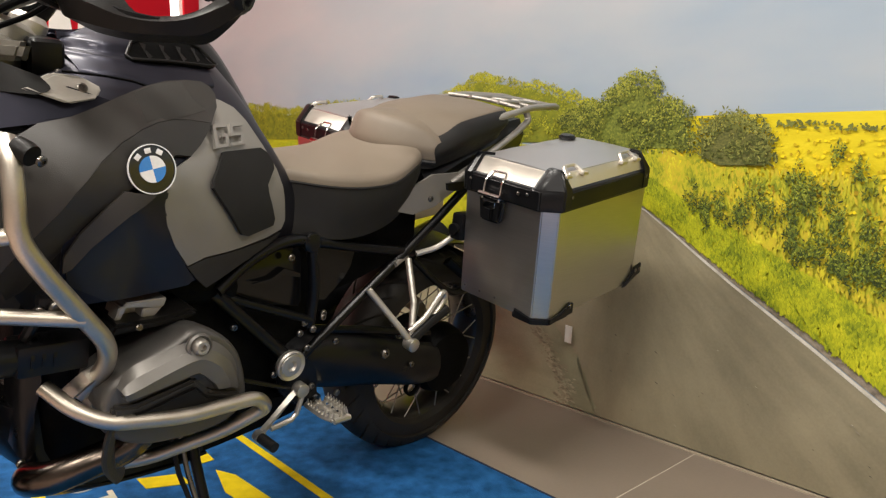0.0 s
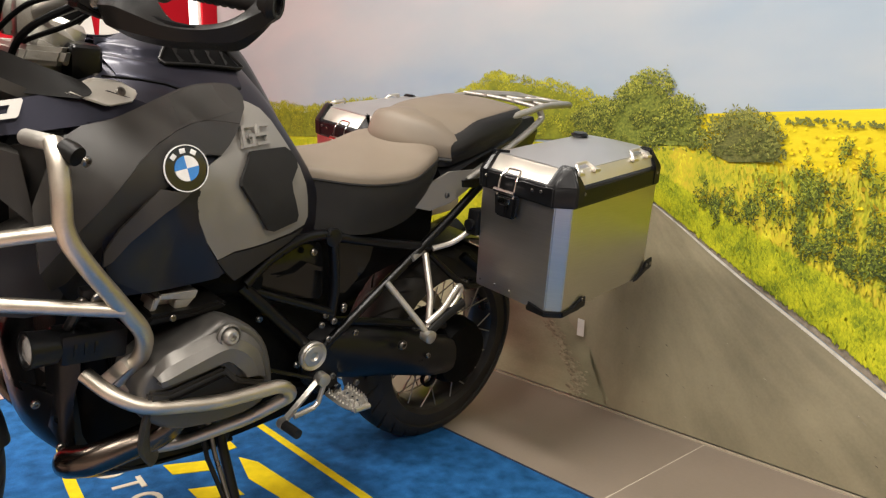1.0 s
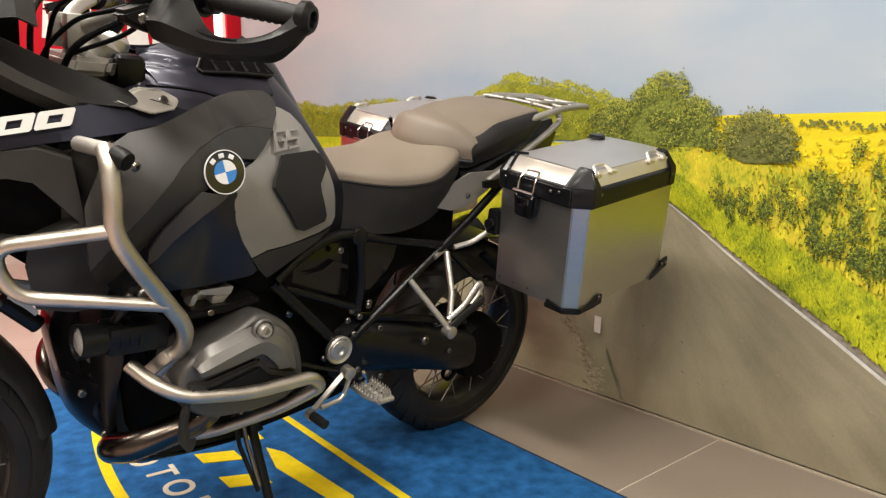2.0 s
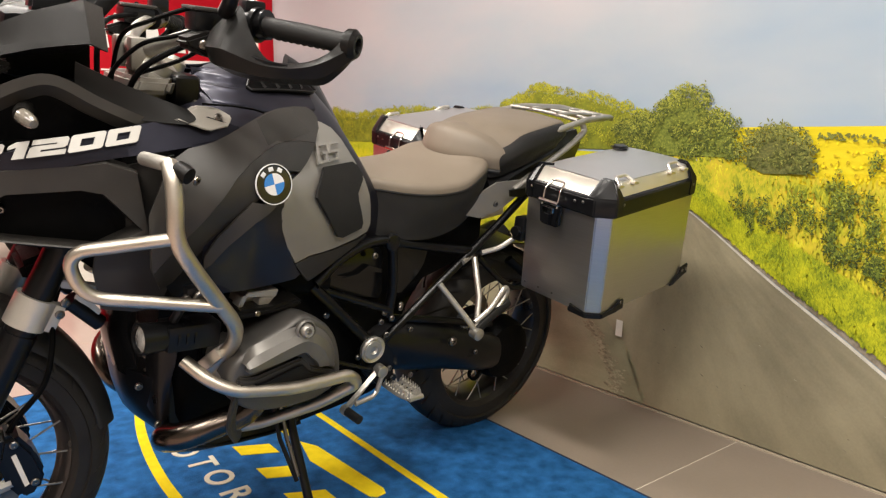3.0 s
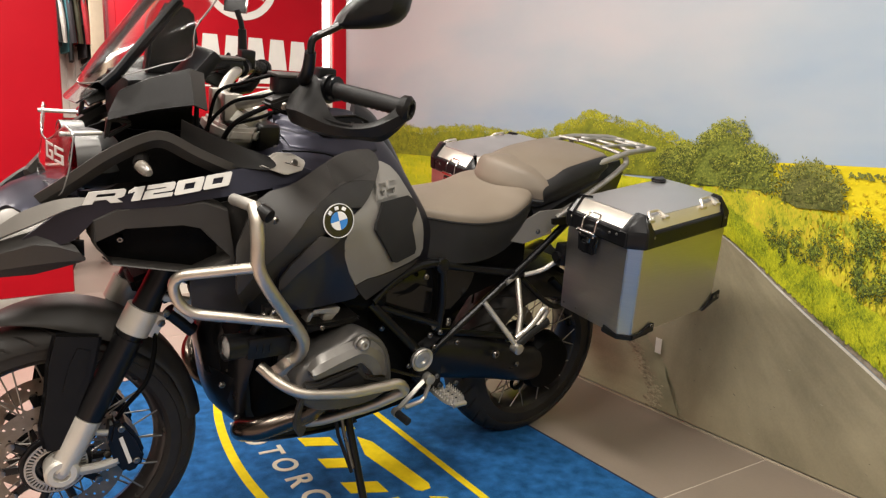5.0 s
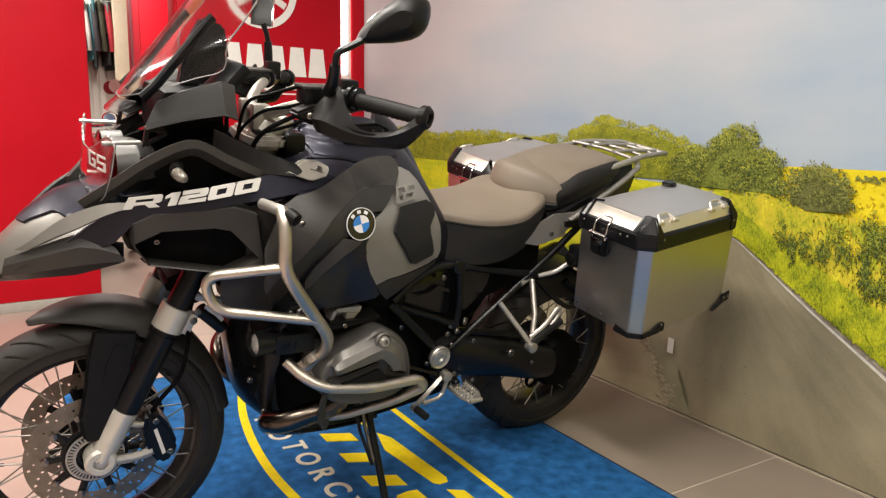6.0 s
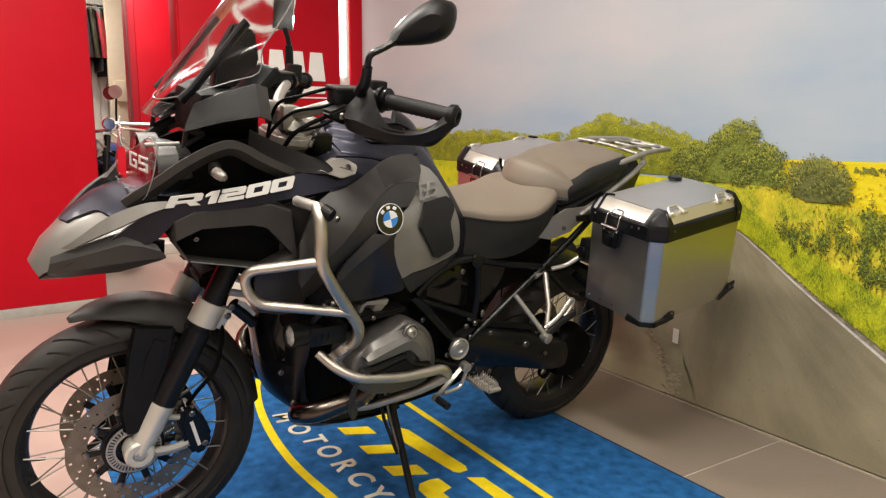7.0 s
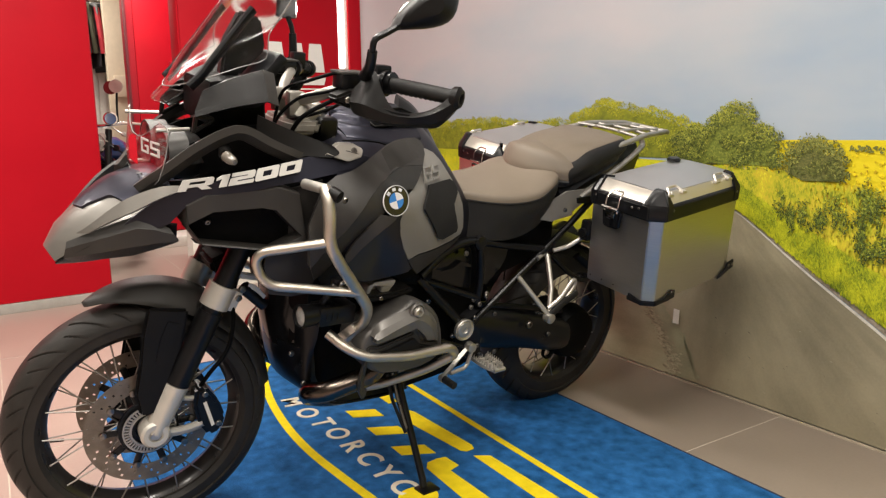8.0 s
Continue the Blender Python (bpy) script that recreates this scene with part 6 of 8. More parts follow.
for s in (1, -1):
    part("screen_rail", tube([(1.4, 0.092 * s, 1.19), (1.375, 0.095 * s, 1.215), (1.268, 0.1 * s, 1.355), (1.255, 0.1 * s, 1.37)], 0.0135, 10, flat=0.7), SATIN, moto, "black windscreen rail")
    part("dash_cowl", facets([[(p[0], p[1] * s, p[2]) for p in r] for r in (
        [(1.395, 0.08, 1.12), (1.33, 0.11, 1.14), (1.25, 0.12, 1.15)],
        [(1.402, 0.135, 1.13), (1.327, 0.166, 1.157), (1.248, 0.178, 1.172)],
        [(1.4, 0.128, 1.142), (1.33, 0.157, 1.17), (1.247, 0.17, 1.187)],
        [(1.372, 0.095, 1.182), (1.322, 0.12, 1.212), (1.247, 0.142, 1.24)],
        [(1.35, 0.07, 1.19), (1.31, 0.09, 1.212), (1.243, 0.11, 1.235)],
        [(1.33, 0.03, 1.165), (1.29, 0.04, 1.18), (1.24, 0.05, 1.2)])], 0.004, 2), PLASTIC, moto, "black faceted dash cowl", 15)
    part("cowl_end", facets([[(p[0], p[1] * s, p[2]) for p in r] for r in (
        [(1.248, 0.178, 1.172), (1.247, 0.17, 1.187), (1.247, 0.142, 1.24), (1.243, 0.11, 1.235)],
        [(1.215, 0.165, 1.16), (1.215, 0.155, 1.18), (1.21, 0.12, 1.23), (1.21, 0.1, 1.225)])], 0.004, 1), GREYPL, moto, "", 15)
    part("cowl_bracket", joined(prism([(1.402, 1.132), (1.392, 1.132), (1.398, 1.1), (1.408, 1.09)], lambda u, v: (u, 0.12 * s, v), lambda u, v: (u, 0.132 * s, v), 0.002), prism([(1.398, 1.134), (1.358, 1.13), (1.356, 1.122), (1.398, 1.126)], lambda u, v: (u, 0.12 * s, v), lambda u, v: (u, 0.132 * s, v), 0.002), prism([(1.36, 1.124), (1.354, 1.12), (1.4, 1.092), (1.405, 1.1)], lambda u, v: (u, 0.12 * s, v), lambda u, v: (u, 0.132 * s, v), 0.002)), PLASTIC, moto)
    part("cowl_wing", sheet([[(1.27, 0.17 * s, 1.14), (1.2, 0.2 * s, 1.11), (1.1, 0.225 * s, 1.075)], [(1.27, 0.165 * s, 1.11), (1.2, 0.205 * s, 1.075), (1.09, 0.24 * s, 1.06)], [(1.27, 0.17 * s, 1.08), (1.2, 0.21 * s, 1.055), (1.11, 0.24 * s, 1.05)]], 0.004, 4), PLASTIC, moto)
part("dash_block", box(1.22, 1.36, -0.1, 0.1, 1.1, 1.21, 0.02), CAVE, moto)
part("screen_bracket", prism([(1.249, 1.363), (1.198, 1.349), (1.185, 1.276), (1.25, 1.21), (1.3, 1.21), (1.29, 1.29)], lambda u, v: (u, -0.02, v), lambda u, v: (u, 0.012, v), 0.006), SATIN, moto)
part("instrument", moved(box(-0.05, 0.05, -0.09, 0.09, -0.015, 0.015, 0.01), pose(1.2, 0, 1.23, 0, 50, 0)), SATIN, moto)

# ---- handlebar ----
clamp = Vector((1.118, 0.0, 1.158))
left_bar = [(1.118, 0.0, 1.16), (1.11, 0.08, 1.163), (1.085, 0.14, 1.188), (1.04, 0.23, 1.222), (1.012, 0.3, 1.236), (0.97, 0.385, 1.232), (0.925, 0.455, 1.226)]
right_bar = [Vector(p) for p in ((1.118, 0.0, 1.16), (1.098, -0.08, 1.165), (1.06, -0.14, 1.19))] + [other(p) for p in left_bar[3:]]
part("handlebar", joined(tube(fillet(left_bar[:5], 0.04), 0.0145, 14), tube(fillet(right_bar[:5], 0.04), 0.0135, 14)), CASTALU, moto, "silver tapered handlebar")
for y in (0.055, -0.055):
    part("bar_clamp", turned(moved(box(-0.022, 0.022, -0.018, 0.018, -0.04, 0.022, 0.008), Matrix.Translation(UNSTEER @ clamp + Vector((0, y, 0))))), YOKE, moto)
part("top_yoke", turned(prism([(0.06, 0.05), (0.05, 0.12), (-0.01, 0.13), (-0.05, 0.06), (-0.05, -0.06), (-0.01, -0.13), (0.05, -0.12), (0.06, -0.05)], lambda u, v: (1.1 + u, v, 1.08), lambda u, v: (1.09 + u, v, 1.11), 0.008)), YOKE, moto, "cast silver top yoke")
part("fork_crown", turned(joined(lathe([(0.0, -0.02), (0.046, -0.02), (0.048, 0.0), (0.044, 0.05), (0.05, 0.058), (0.046, 0.085), (0.03, 0.094), (0.0, 0.095)], 28, pose(1.118, 0.04, 1.055, 0, -24, 0)), moved(box(-0.03, 0.03, -0.014, 0.014, -0.012, 0.012, 0.008), pose(1.095, 0.09, 1.1, 0, -24, 10)))), YOKE, moto, "cast silver fork crown")
# A near-black bar stands for the crown's shaded slot.
part("crown_slot_bar", turned(moved(box(-0.028, 0.028, -0.004, 0.004, -0.0025, 0.0025, 0.001), pose(1.112, 0.089, 1.098, 0, 12, 0))), CAVE, moto)
part("ignition", turned(lathe([(0.0, 0), (0.03, 0), (0.03, 0.06), (0.022, 0.07), (0.0, 0.07)], 24, pose(1.07, 0.02, 1.085, 0, -20, 0))), CASTALU, moto)
for tag_side, fix in (("l", lambda p: Vector(p)), ("r", other)):
    g = [fix(p) for p in ((1.018, 0.29, 1.236), (0.97, 0.385, 1.232), (0.928, 0.45, 1.226))]
    grip = part("grip", tube([g[0].lerp(g[1], 0.2), g[1], g[2]], 0.0172, 18), GRIPRUB, moto, "black ribbed rubber grip")
    for k in range(9):
        q = g[0].lerp(g[2], 0.3 + 0.07 * k)
        part("grip_rib", tube([q, q.lerp(g[2], 0.04)], 0.0182, 18), GRIPRUB, grip)
    part("bar_end", lathe([(0.0, 0), (0.022, 0), (0.022, 0.018), (0.012, 0.022), (0.010, 0.012), (0.0, 0.012)], 24, along(g[2], g[2] + (g[2] - g[1]))), SATIN, moto, "black bar end weight")
    part("bar_switch", joined(tube([fix((1.035, 0.245, 1.226)), fix((1.0, 0.318, 1.238))], 0.026, 12), moved(box(-0.02, 0.02, -0.016, 0.016, -0.03, 0.02, 0.006), Matrix.Translation(fix((1.01, 0.275, 1.255))))), SATIN, moto)
    part("grip_collar", lathe([(0.018, 0), (0.03, 0), (0.03, 0.008), (0.018, 0.008)], 24, along(g[0].lerp(g[1], 0.1), g[1]), True), SATIN, moto)
    part("lever", tube(spline([fix(p) for p in ((1.075, 0.27, 1.205), (1.068, 0.32, 1.195), (1.045, 0.37, 1.18), (1.01, 0.41, 1.175))], 5), 0.008, 8, flat=0.6), SATIN, moto)
    res = part("fluid_reservoir", moved(box(-0.035, 0.035, -0.026, 0.026, -0.024, 0.012, 0.008), Matrix.Translation(fix((1.068, 0.232, 1.236)))), SATIN, moto, "black fluid reservoir")
    part("reservoir_lid", moved(box(-0.039, 0.039, -0.029, 0.029, 0.011, 0.018, 0.003), Matrix.Translation(fix((1.068, 0.232, 1.236)))), GREYPL, res)
    # hand guard: a scoop from the clamp round the front of the grip to the bar end
    rows_g = []
    for base in (((1.088, 0.28, 1.216), (1.1, 0.286, 1.192), (1.092, 0.29, 1.17), (1.07, 0.27, 1.166)),
                 ((1.074, 0.29, 1.236), (1.104, 0.308, 1.192), (1.094, 0.31, 1.165), (1.07, 0.288, 1.158)),
                 ((1.05, 0.312, 1.264), (1.096, 0.335, 1.193), (1.084, 0.337, 1.162), (1.058, 0.315, 1.15)),
                 ((1.04, 0.335, 1.22), (1.078, 0.358, 1.186), (1.064, 0.36, 1.158), (1.038, 0.338, 1.146)),
                 ((1.027, 0.372, 1.184), (1.05, 0.388, 1.176), (1.04, 0.39, 1.156), (1.014, 0.367, 1.145)),
                 ((0.998, 0.408, 1.184), (1.018, 0.424, 1.176), (1.004, 0.424, 1.16), (0.985, 0.405, 1.15)),
                 ((0.974, 0.432, 1.194), (0.986, 0.45, 1.186), (0.972, 0.45, 1.166), (0.957, 0.438, 1.154)),
                 ((0.953, 0.452, 1.214), (0.952, 0.466, 1.206), (0.944, 0.464, 1.186), (0.934, 0.454, 1.178)),
                 ((0.94, 0.464, 1.238), (0.926, 0.476, 1.226), (0.922, 0.474, 1.206), (0.918, 0.466, 1.204))):
        rows_g.append([fix(p) for p in base])
    guard = part("hand_guard", facets([[r[k] for r in rows_g] for k in range(4)], 0.006, 4), PLASTIC, moto, "matt black hand guard", 16)
    part("guard_root", prism([(1.132, 1.2), (1.09, 1.216), (1.045, 1.216), (1.044, 1.165), (1.09, 1.172), (1.128, 1.186)], lambda u, v: fix((u, 0.235, v)), lambda u, v: fix((u, 0.284, v)), 0.006), PLASTIC, guard)
    part("guard_end", lathe([(0.0, 0), (0.0255, 0), (0.0265, 0.012), (0.02, 0.02), (0.014, 0.02), (0.012, 0.012), (0.0, 0.012)], 24, along(g[2].lerp(g[1], -0.05), g[2].lerp(g[1], -1))), PLASTIC, guard)
    bolt(fix((1.1, 0.284, 1.193)), fix((1.2, 0.6, 1.2)) - fix((1.1, 0.28, 1.19)), 0.008, 0.006, guard)
    # mirror
    stem = [fix(p) for p in ((1.07, 0.3, 1.25), (1.078, 0.335, 1.275), (1.084, 0.352, 1.31), (1.084, 0.36, 1.335), (1.055, 0.362, 1.352), (1.02, 0.365, 1.372))]
    if tag_side == "r":
        stem = [Vector(p) for p in ((0.965, -0.3, 1.215), (0.966, -0.3, 1.26), (0.969, -0.3, 1.305), (0.974, -0.3, 1.325), (0.98, -0.302, 1.34), (0.984, -0.304, 1.352))]
    mir = part("mirror", joined(tube(spline(stem[:3], 4), 0.014, 12, taper=0.011), tube(spline(stem[2:], 4), 0.0075, 10)), SATIN, moto, "black mirror on a bent stem")
    loop = [(1.035, 1.362), (1.01, 1.405), (0.975, 1.44), (0.94, 1.463), (0.9, 1.463), (0.886, 1.445), (0.888, 1.41), (0.905, 1.385), (0.94, 1.37), (0.99, 1.362)]
    cx, cz = 0.955, 1.412
    if tag_side == "l":
        lay = lambda u, v, k, y, d: Vector((cx + (u - cx) * k + d * 0.25, 0.372 - 0.22 * (u - cx) + y, cz + (v - cz) * k))
    else:
        lay = lambda u, v, k, y, d: stem[-1] + Vector((0.398, 0.917, 0)) * ((u - 1.035) * k) + Vector((0.917, -0.398, 0)) * y + Vector((0, 0, (v - 1.366) * (0.5 + 0.5 * k)))
    secs = [[lay(u, v, k, y, d) for u, v in loop] for y, k, d in ((-0.022, 0.93, 0), (-0.016, 1.0, 0), (0.004, 1.0, 0.02), (0.024, 0.8, 0.06), (0.034, 0.4, 0.1))]
    part("mirror_shell", loft(secs, 2, True, 2), PLASTIC, mir, "glossy black mirror shell")
    part("mirror_glass", loft([[lay(u, v, 0.9, y - 0.023, 0) for u, v in loop] for y in (0.0, -0.003)], 1, True, 2), CHROME, mir, "mirror glass")
# hoses and cables at the head
for k, pts in enumerate([[(1.06, 0.24, 1.225), (1.11, 0.2, 1.2), (1.15, 0.12, 1.17), (1.19, 0.08, 1.1), (1.2, 0.1, 1.0)], [(1.05, 0.26, 1.215), (1.12, 0.23, 1.18), (1.17, 0.18, 1.13), (1.18, 0.12, 1.05)], [(1.1, 0.23, 1.25), (1.14, 0.16, 1.22), (1.16, 0.06, 1.18), (1.17, 0.03, 1.08)], [(1.04, -0.2, 1.215), (1.12, -0.14, 1.2), (1.17, -0.04, 1.16), (1.19, 0.02, 1.08)], [(1.12, 0.0, 1.1), (1.14, 0.1, 1.12), (1.1, 0.2, 1.16), (1.07, 0.25, 1.2)]]):
    part("cable", tube(spline(pts, 7), 0.0055 if k % 2 else 0.0042, 8), CAVE, moto)

# ---- seats ----
def seat_loop(f, wt, wb, zc, ze, zb):
    half = [(0.0, zc), (wt * 0.55, zc - 0.15 * (zc - ze)), (wt * 0.92, ze + 0.012), (wt, ze - 0.008), (wt * 1.02, ze * 0.6 + zb * 0.4), (wb, zb + 0.01), (wb * 0.9, zb), (0, zb)]
    return [Vector((f, w, z)) for w, z in half] + [Vector((f, -w, z)) for w, z in half[-2:0:-1]]


def seat(name, label, sections, covers=(1.0, 1.0)):
    body = part(name, loft([seat_loop(*s) for s in sections], 4, True, 2), SEATSIDE, moto, label)
    rows_t = []
    for f, wt, wb, zc, ze, zb in sections:
        cover = float(np.interp(f, (0.08, 0.16), covers))
        half = [(wt * 1.0 * cover, ze - 0.012 + 0.14 * (1 - cover)), (wt * 0.94 * cover, ze + 0.012 + 0.02 * (1 - cover)), (wt * 0.55, zc - 0.15 * (zc - ze) + 0.003), (0.0, zc + 0.004)]
        rows_t.append([Vector((f, w * 1.012, z + 0.003)) for w, z in half] + [Vector((f, -w * 1.012, z + 0.003)) for w, z in half[-2::-1]])
    part("seat_cover", sheet(rows_t, 0.003, 4), SEATTOP, body, "taupe vinyl seat cover")
    for s in (0, -1):
        part("seat_piping", tube(spline([r[s] for r in rows_t], 4), 0.003, 6), SEATSIDE, body)
    return body


seat("rider_seat", "two-tone rider seat with taupe top and black sides", [(0.655, 0.06, 0.05, 0.888, 0.872, 0.82), (0.63, 0.085, 0.085, 0.898, 0.882, 0.79), (0.58, 0.115, 0.125, 0.9, 0.883, 0.762), (0.5, 0.155, 0.16, 0.898, 0.876, 0.748), (0.42, 0.178, 0.17, 0.9, 0.875, 0.747), (0.33, 0.182, 0.165, 0.915, 0.885, 0.765), (0.26, 0.168, 0.15, 0.945, 0.915, 0.80), (0.225, 0.15, 0.13, 0.955, 0.925, 0.83)])
seat("pillion_seat", "two-tone pillion seat with taupe top and black sides", [(0.272, 0.04, 0.04, 0.972, 0.962, 0.91), (0.255, 0.08, 0.08, 0.988, 0.97, 0.9), (0.225, 0.122, 0.12, 1.006, 0.966, 0.893), (0.185, 0.154, 0.145, 1.02, 0.962, 0.893), (0.145, 0.166, 0.15, 1.03, 0.976, 0.905), (0.09, 0.168, 0.15, 1.038, 1.003, 0.92), (0.02, 0.163, 0.145, 1.045, 1.02, 0.94), (-0.06, 0.155, 0.14, 1.052, 1.035, 0.968), (-0.1, 0.14, 0.12, 1.052, 1.035, 0.985), (-0.125, 0.1, 0.09, 1.045, 1.03, 0.99)], (0.9, 0.94))

# the taupe front of the pillion seat rolls over and down to the rider's seat
crown = lambda y: float(np.interp(abs(y), (0.0, 0.09, 0.15, 0.165), (1.027, 1.018, 0.984, 0.962)))
back = lambda y: 0.098 * (abs(y) / 0.158) ** 2.3
fall = [[(0.19 - 0.8 * back(y), y, crown(y) - 0.002), (0.236 - back(y), y, crown(y) - 0.006), (0.268 - back(y), y, crown(y) * 0.8 + 0.188), (0.285 - back(y), y, 0.968 - 0.012 * (y / 0.15) ** 2), (0.288 - back(y), y, 0.94), (0.278 - back(y), y, 0.914)] for y in (-0.158, -0.14, -0.1, -0.05, 0.0, 0.05, 0.1, 0.14, 0.158)]
part("seat_front", sheet(fall, 0.004, 3), SEATTOP, bpy.data.objects["pillion_seat"], "taupe vinyl seat front")
part("seat_seam", tube(spline([(p[-1][0] + 0.003, p[-1][1], p[-1][2]) for p in fall], 4), 0.006, 8), SEATSIDE, bpy.data.objects["pillion_seat"], "dark seam below the pillion seat")

# ---- frame, engine and running gear ----
def pair(name, pts, r, material, label="", seg=12, round_by=0.03):
    both(name, tube(fillet(pts, round_by), r, seg), material, None, label)


pair("rear_frame_tube", [(0.60, 0.16, 0.405), (0.54, 0.16, 0.47), (0.15, 0.158, 0.765), (0.02, 0.15, 0.865), (-0.05, 0.13, 0.905)], 0.0115, FRAME)
pair("seat_rail", [(0.785, 0.2, 0.682), (0.719, 0.18, 0.722), (0.635, 0.172, 0.757), (0.57, 0.165, 0.758), (0.53, 0.155, 0.745), (0.38, 0.152, 0.713), (0.22, 0.155, 0.685)], 0.0125, FRAME)
pair("frame_post", [(0.538, 0.16, 0.735), (0.524, 0.165, 0.63), (0.53, 0.165, 0.545)], 0.0125, FRAME)
pair("lower_frame_tube", [(0.79, 0.19, 0.68), (0.748, 0.178, 0.642), (0.585, 0.172, 0.482)], 0.015, FRAME)
pair("cover_tube", [(0.774, 0.178, 0.664), (0.68, 0.172, 0.625), (0.53, 0.168, 0.563)], 0.0095, FRAME)
both("frame_knob", lathe([(0.0, 0), (0.021, 0), (0.023, 0.01), (0.021, 0.016), (0.016, 0.018), (0.0, 0.018)], 20, along((0.545, 0.158, 0.748), (0.545, 0.3, 0.748))), SATIN)
both("side_cover", panel([(0.75, 0.675), (0.68, 0.708), (0.615, 0.728), (0.556, 0.726), (0.548, 0.715), (0.538, 0.6), (0.545, 0.588), (0.635, 0.61), (0.734, 0.657)], lambda u, v, o: (u, 0.138 + 0.06 * (u - 0.55) + 0.9 * max(v - 0.69, 0) ** 1.5 * -1 + o, v), 0.014, 0.012, 0.02), GLOSSPL, None, "glossy black side cover")
both("cover_crease", panel([(0.68, 0.668), (0.632, 0.672), (0.6, 0.69), (0.555, 0.672), (0.552, 0.662), (0.6, 0.676), (0.632, 0.66)], lambda u, v, o: (u, 0.151 + 0.06 * (u - 0.55) + o, v), 0.004, 0.003, 0.02), GLOSSPL)
both("air_box", panel([(0.502, 0.718), (0.384, 0.699), (0.392, 0.66), (0.409, 0.632), (0.46, 0.585), (0.49, 0.59)], lambda u, v, o: (u, 0.125 + o, v), 0.012, 0.012, 0.03), GLOSSPL, None, "glossy black panel behind the post")
for p in ((0.59, 0.158, 0.716), (0.548, 0.168, 0.56), (0.5, 0.172, 0.575), (0.53, 0.178, 0.545)):
    bolt(p, (0, 1, 0), 0.0085, 0.007)
# Near-black filler stands for the shaded frame parts under the seat.
part("under_seat_filler", loft([[(f, w, z) for w, z in ((0.11, z0), (0.125, 0.7), (0.12, 0.78), (-0.12, 0.78), (-0.125, 0.7), (-0.11, z0))] for f, z0 in ((0.56, 0.58), (0.42, 0.6), (0.28, 0.64), (0.19, 0.68))], 2), CAVE, moto)
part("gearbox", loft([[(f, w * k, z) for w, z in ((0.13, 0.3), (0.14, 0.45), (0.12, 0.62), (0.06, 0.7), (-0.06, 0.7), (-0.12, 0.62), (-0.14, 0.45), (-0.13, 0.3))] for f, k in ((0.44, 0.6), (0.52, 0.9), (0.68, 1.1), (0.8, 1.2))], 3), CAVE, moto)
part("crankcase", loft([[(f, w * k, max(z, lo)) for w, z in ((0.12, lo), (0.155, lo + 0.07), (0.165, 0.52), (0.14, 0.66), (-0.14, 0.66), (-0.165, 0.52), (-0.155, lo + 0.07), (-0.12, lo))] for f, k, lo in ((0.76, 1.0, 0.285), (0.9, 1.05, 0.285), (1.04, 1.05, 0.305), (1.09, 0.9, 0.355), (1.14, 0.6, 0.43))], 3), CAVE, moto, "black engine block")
part("skid_plate", sheet([[(1.17 - 2.5 * y * y, y, 0.5), (1.152 - 2.5 * y * y, y, 0.41), (1.113 - 1.5 * y * y, y, 0.345), (1.0, y, 0.298), (0.85, y, 0.283), (0.76, y, 0.288)] for y in (-0.15, -0.12, 0.0, 0.12, 0.15)] , 0.006, 4), SATIN, moto, "dark skid plate under the engine")
both("skid_side", panel([(1.115, 0.5), (1.1, 0.41), (1.08, 0.348), (1.0, 0.303), (0.8, 0.29), (0.8, 0.31), (0.98, 0.335), (1.05, 0.375), (1.07, 0.45), (1.09, 0.5)], lambda u, v, o: (u, 0.148 + o, v), 0.006, 0.006, 0.04), FRAME)
part("chin_cover", sheet([[(1.182 - 4.5 * y * y, y, 0.68), (1.176 - 4.5 * y * y, y, 0.62), (1.182 - 4.5 * y * y, y, 0.57), (1.165 - 3.0 * y * y, y, 0.48)] for y in (-0.14, -0.1, -0.05, 0.0, 0.05, 0.1, 0.14)], 0.005, 4), GLOSSPL, moto, "glossy black chin cover")
both("front_strut", prism([(1.29, 0.737), (1.2, 0.712), (1.2, 0.695), (1.29, 0.72)], lambda u, v: (u, 0.105, v), lambda u, v: (u, 0.12, v), 0.003), CASTALU, None, "cast aluminium front strut")
both("horn", joined(rod((1.268, 0.1, 0.682), (1.215, 0.1, 0.628), 0.016, 16), rod((1.272, 0.1, 0.686), (1.266, 0.1, 0.68), 0.019, 16)), SATIN)
both("horn_plate", prism([(1.262, 0.702), (1.244, 0.694), (1.216, 0.66), (1.222, 0.652), (1.24, 0.672), (1.266, 0.694)], lambda u, v: (u, 0.112, v), lambda u, v: (u, 0.116, v), 0.001), WHITEP)
both("chin_shield", sheet([[(1.13, 0.1, 0.64), (1.12, 0.15, 0.635), (1.1, 0.182, 0.63)], [(1.13, 0.1, 0.57), (1.12, 0.15, 0.56), (1.09, 0.176, 0.56)], [(1.13, 0.1, 0.5), (1.12, 0.152, 0.48), (1.1, 0.168, 0.49)], [(1.125, 0.1, 0.42), (1.115, 0.152, 0.4), (1.095, 0.16, 0.42)]], 0.004, 3), SATIN, None, "glossy black chin shield")
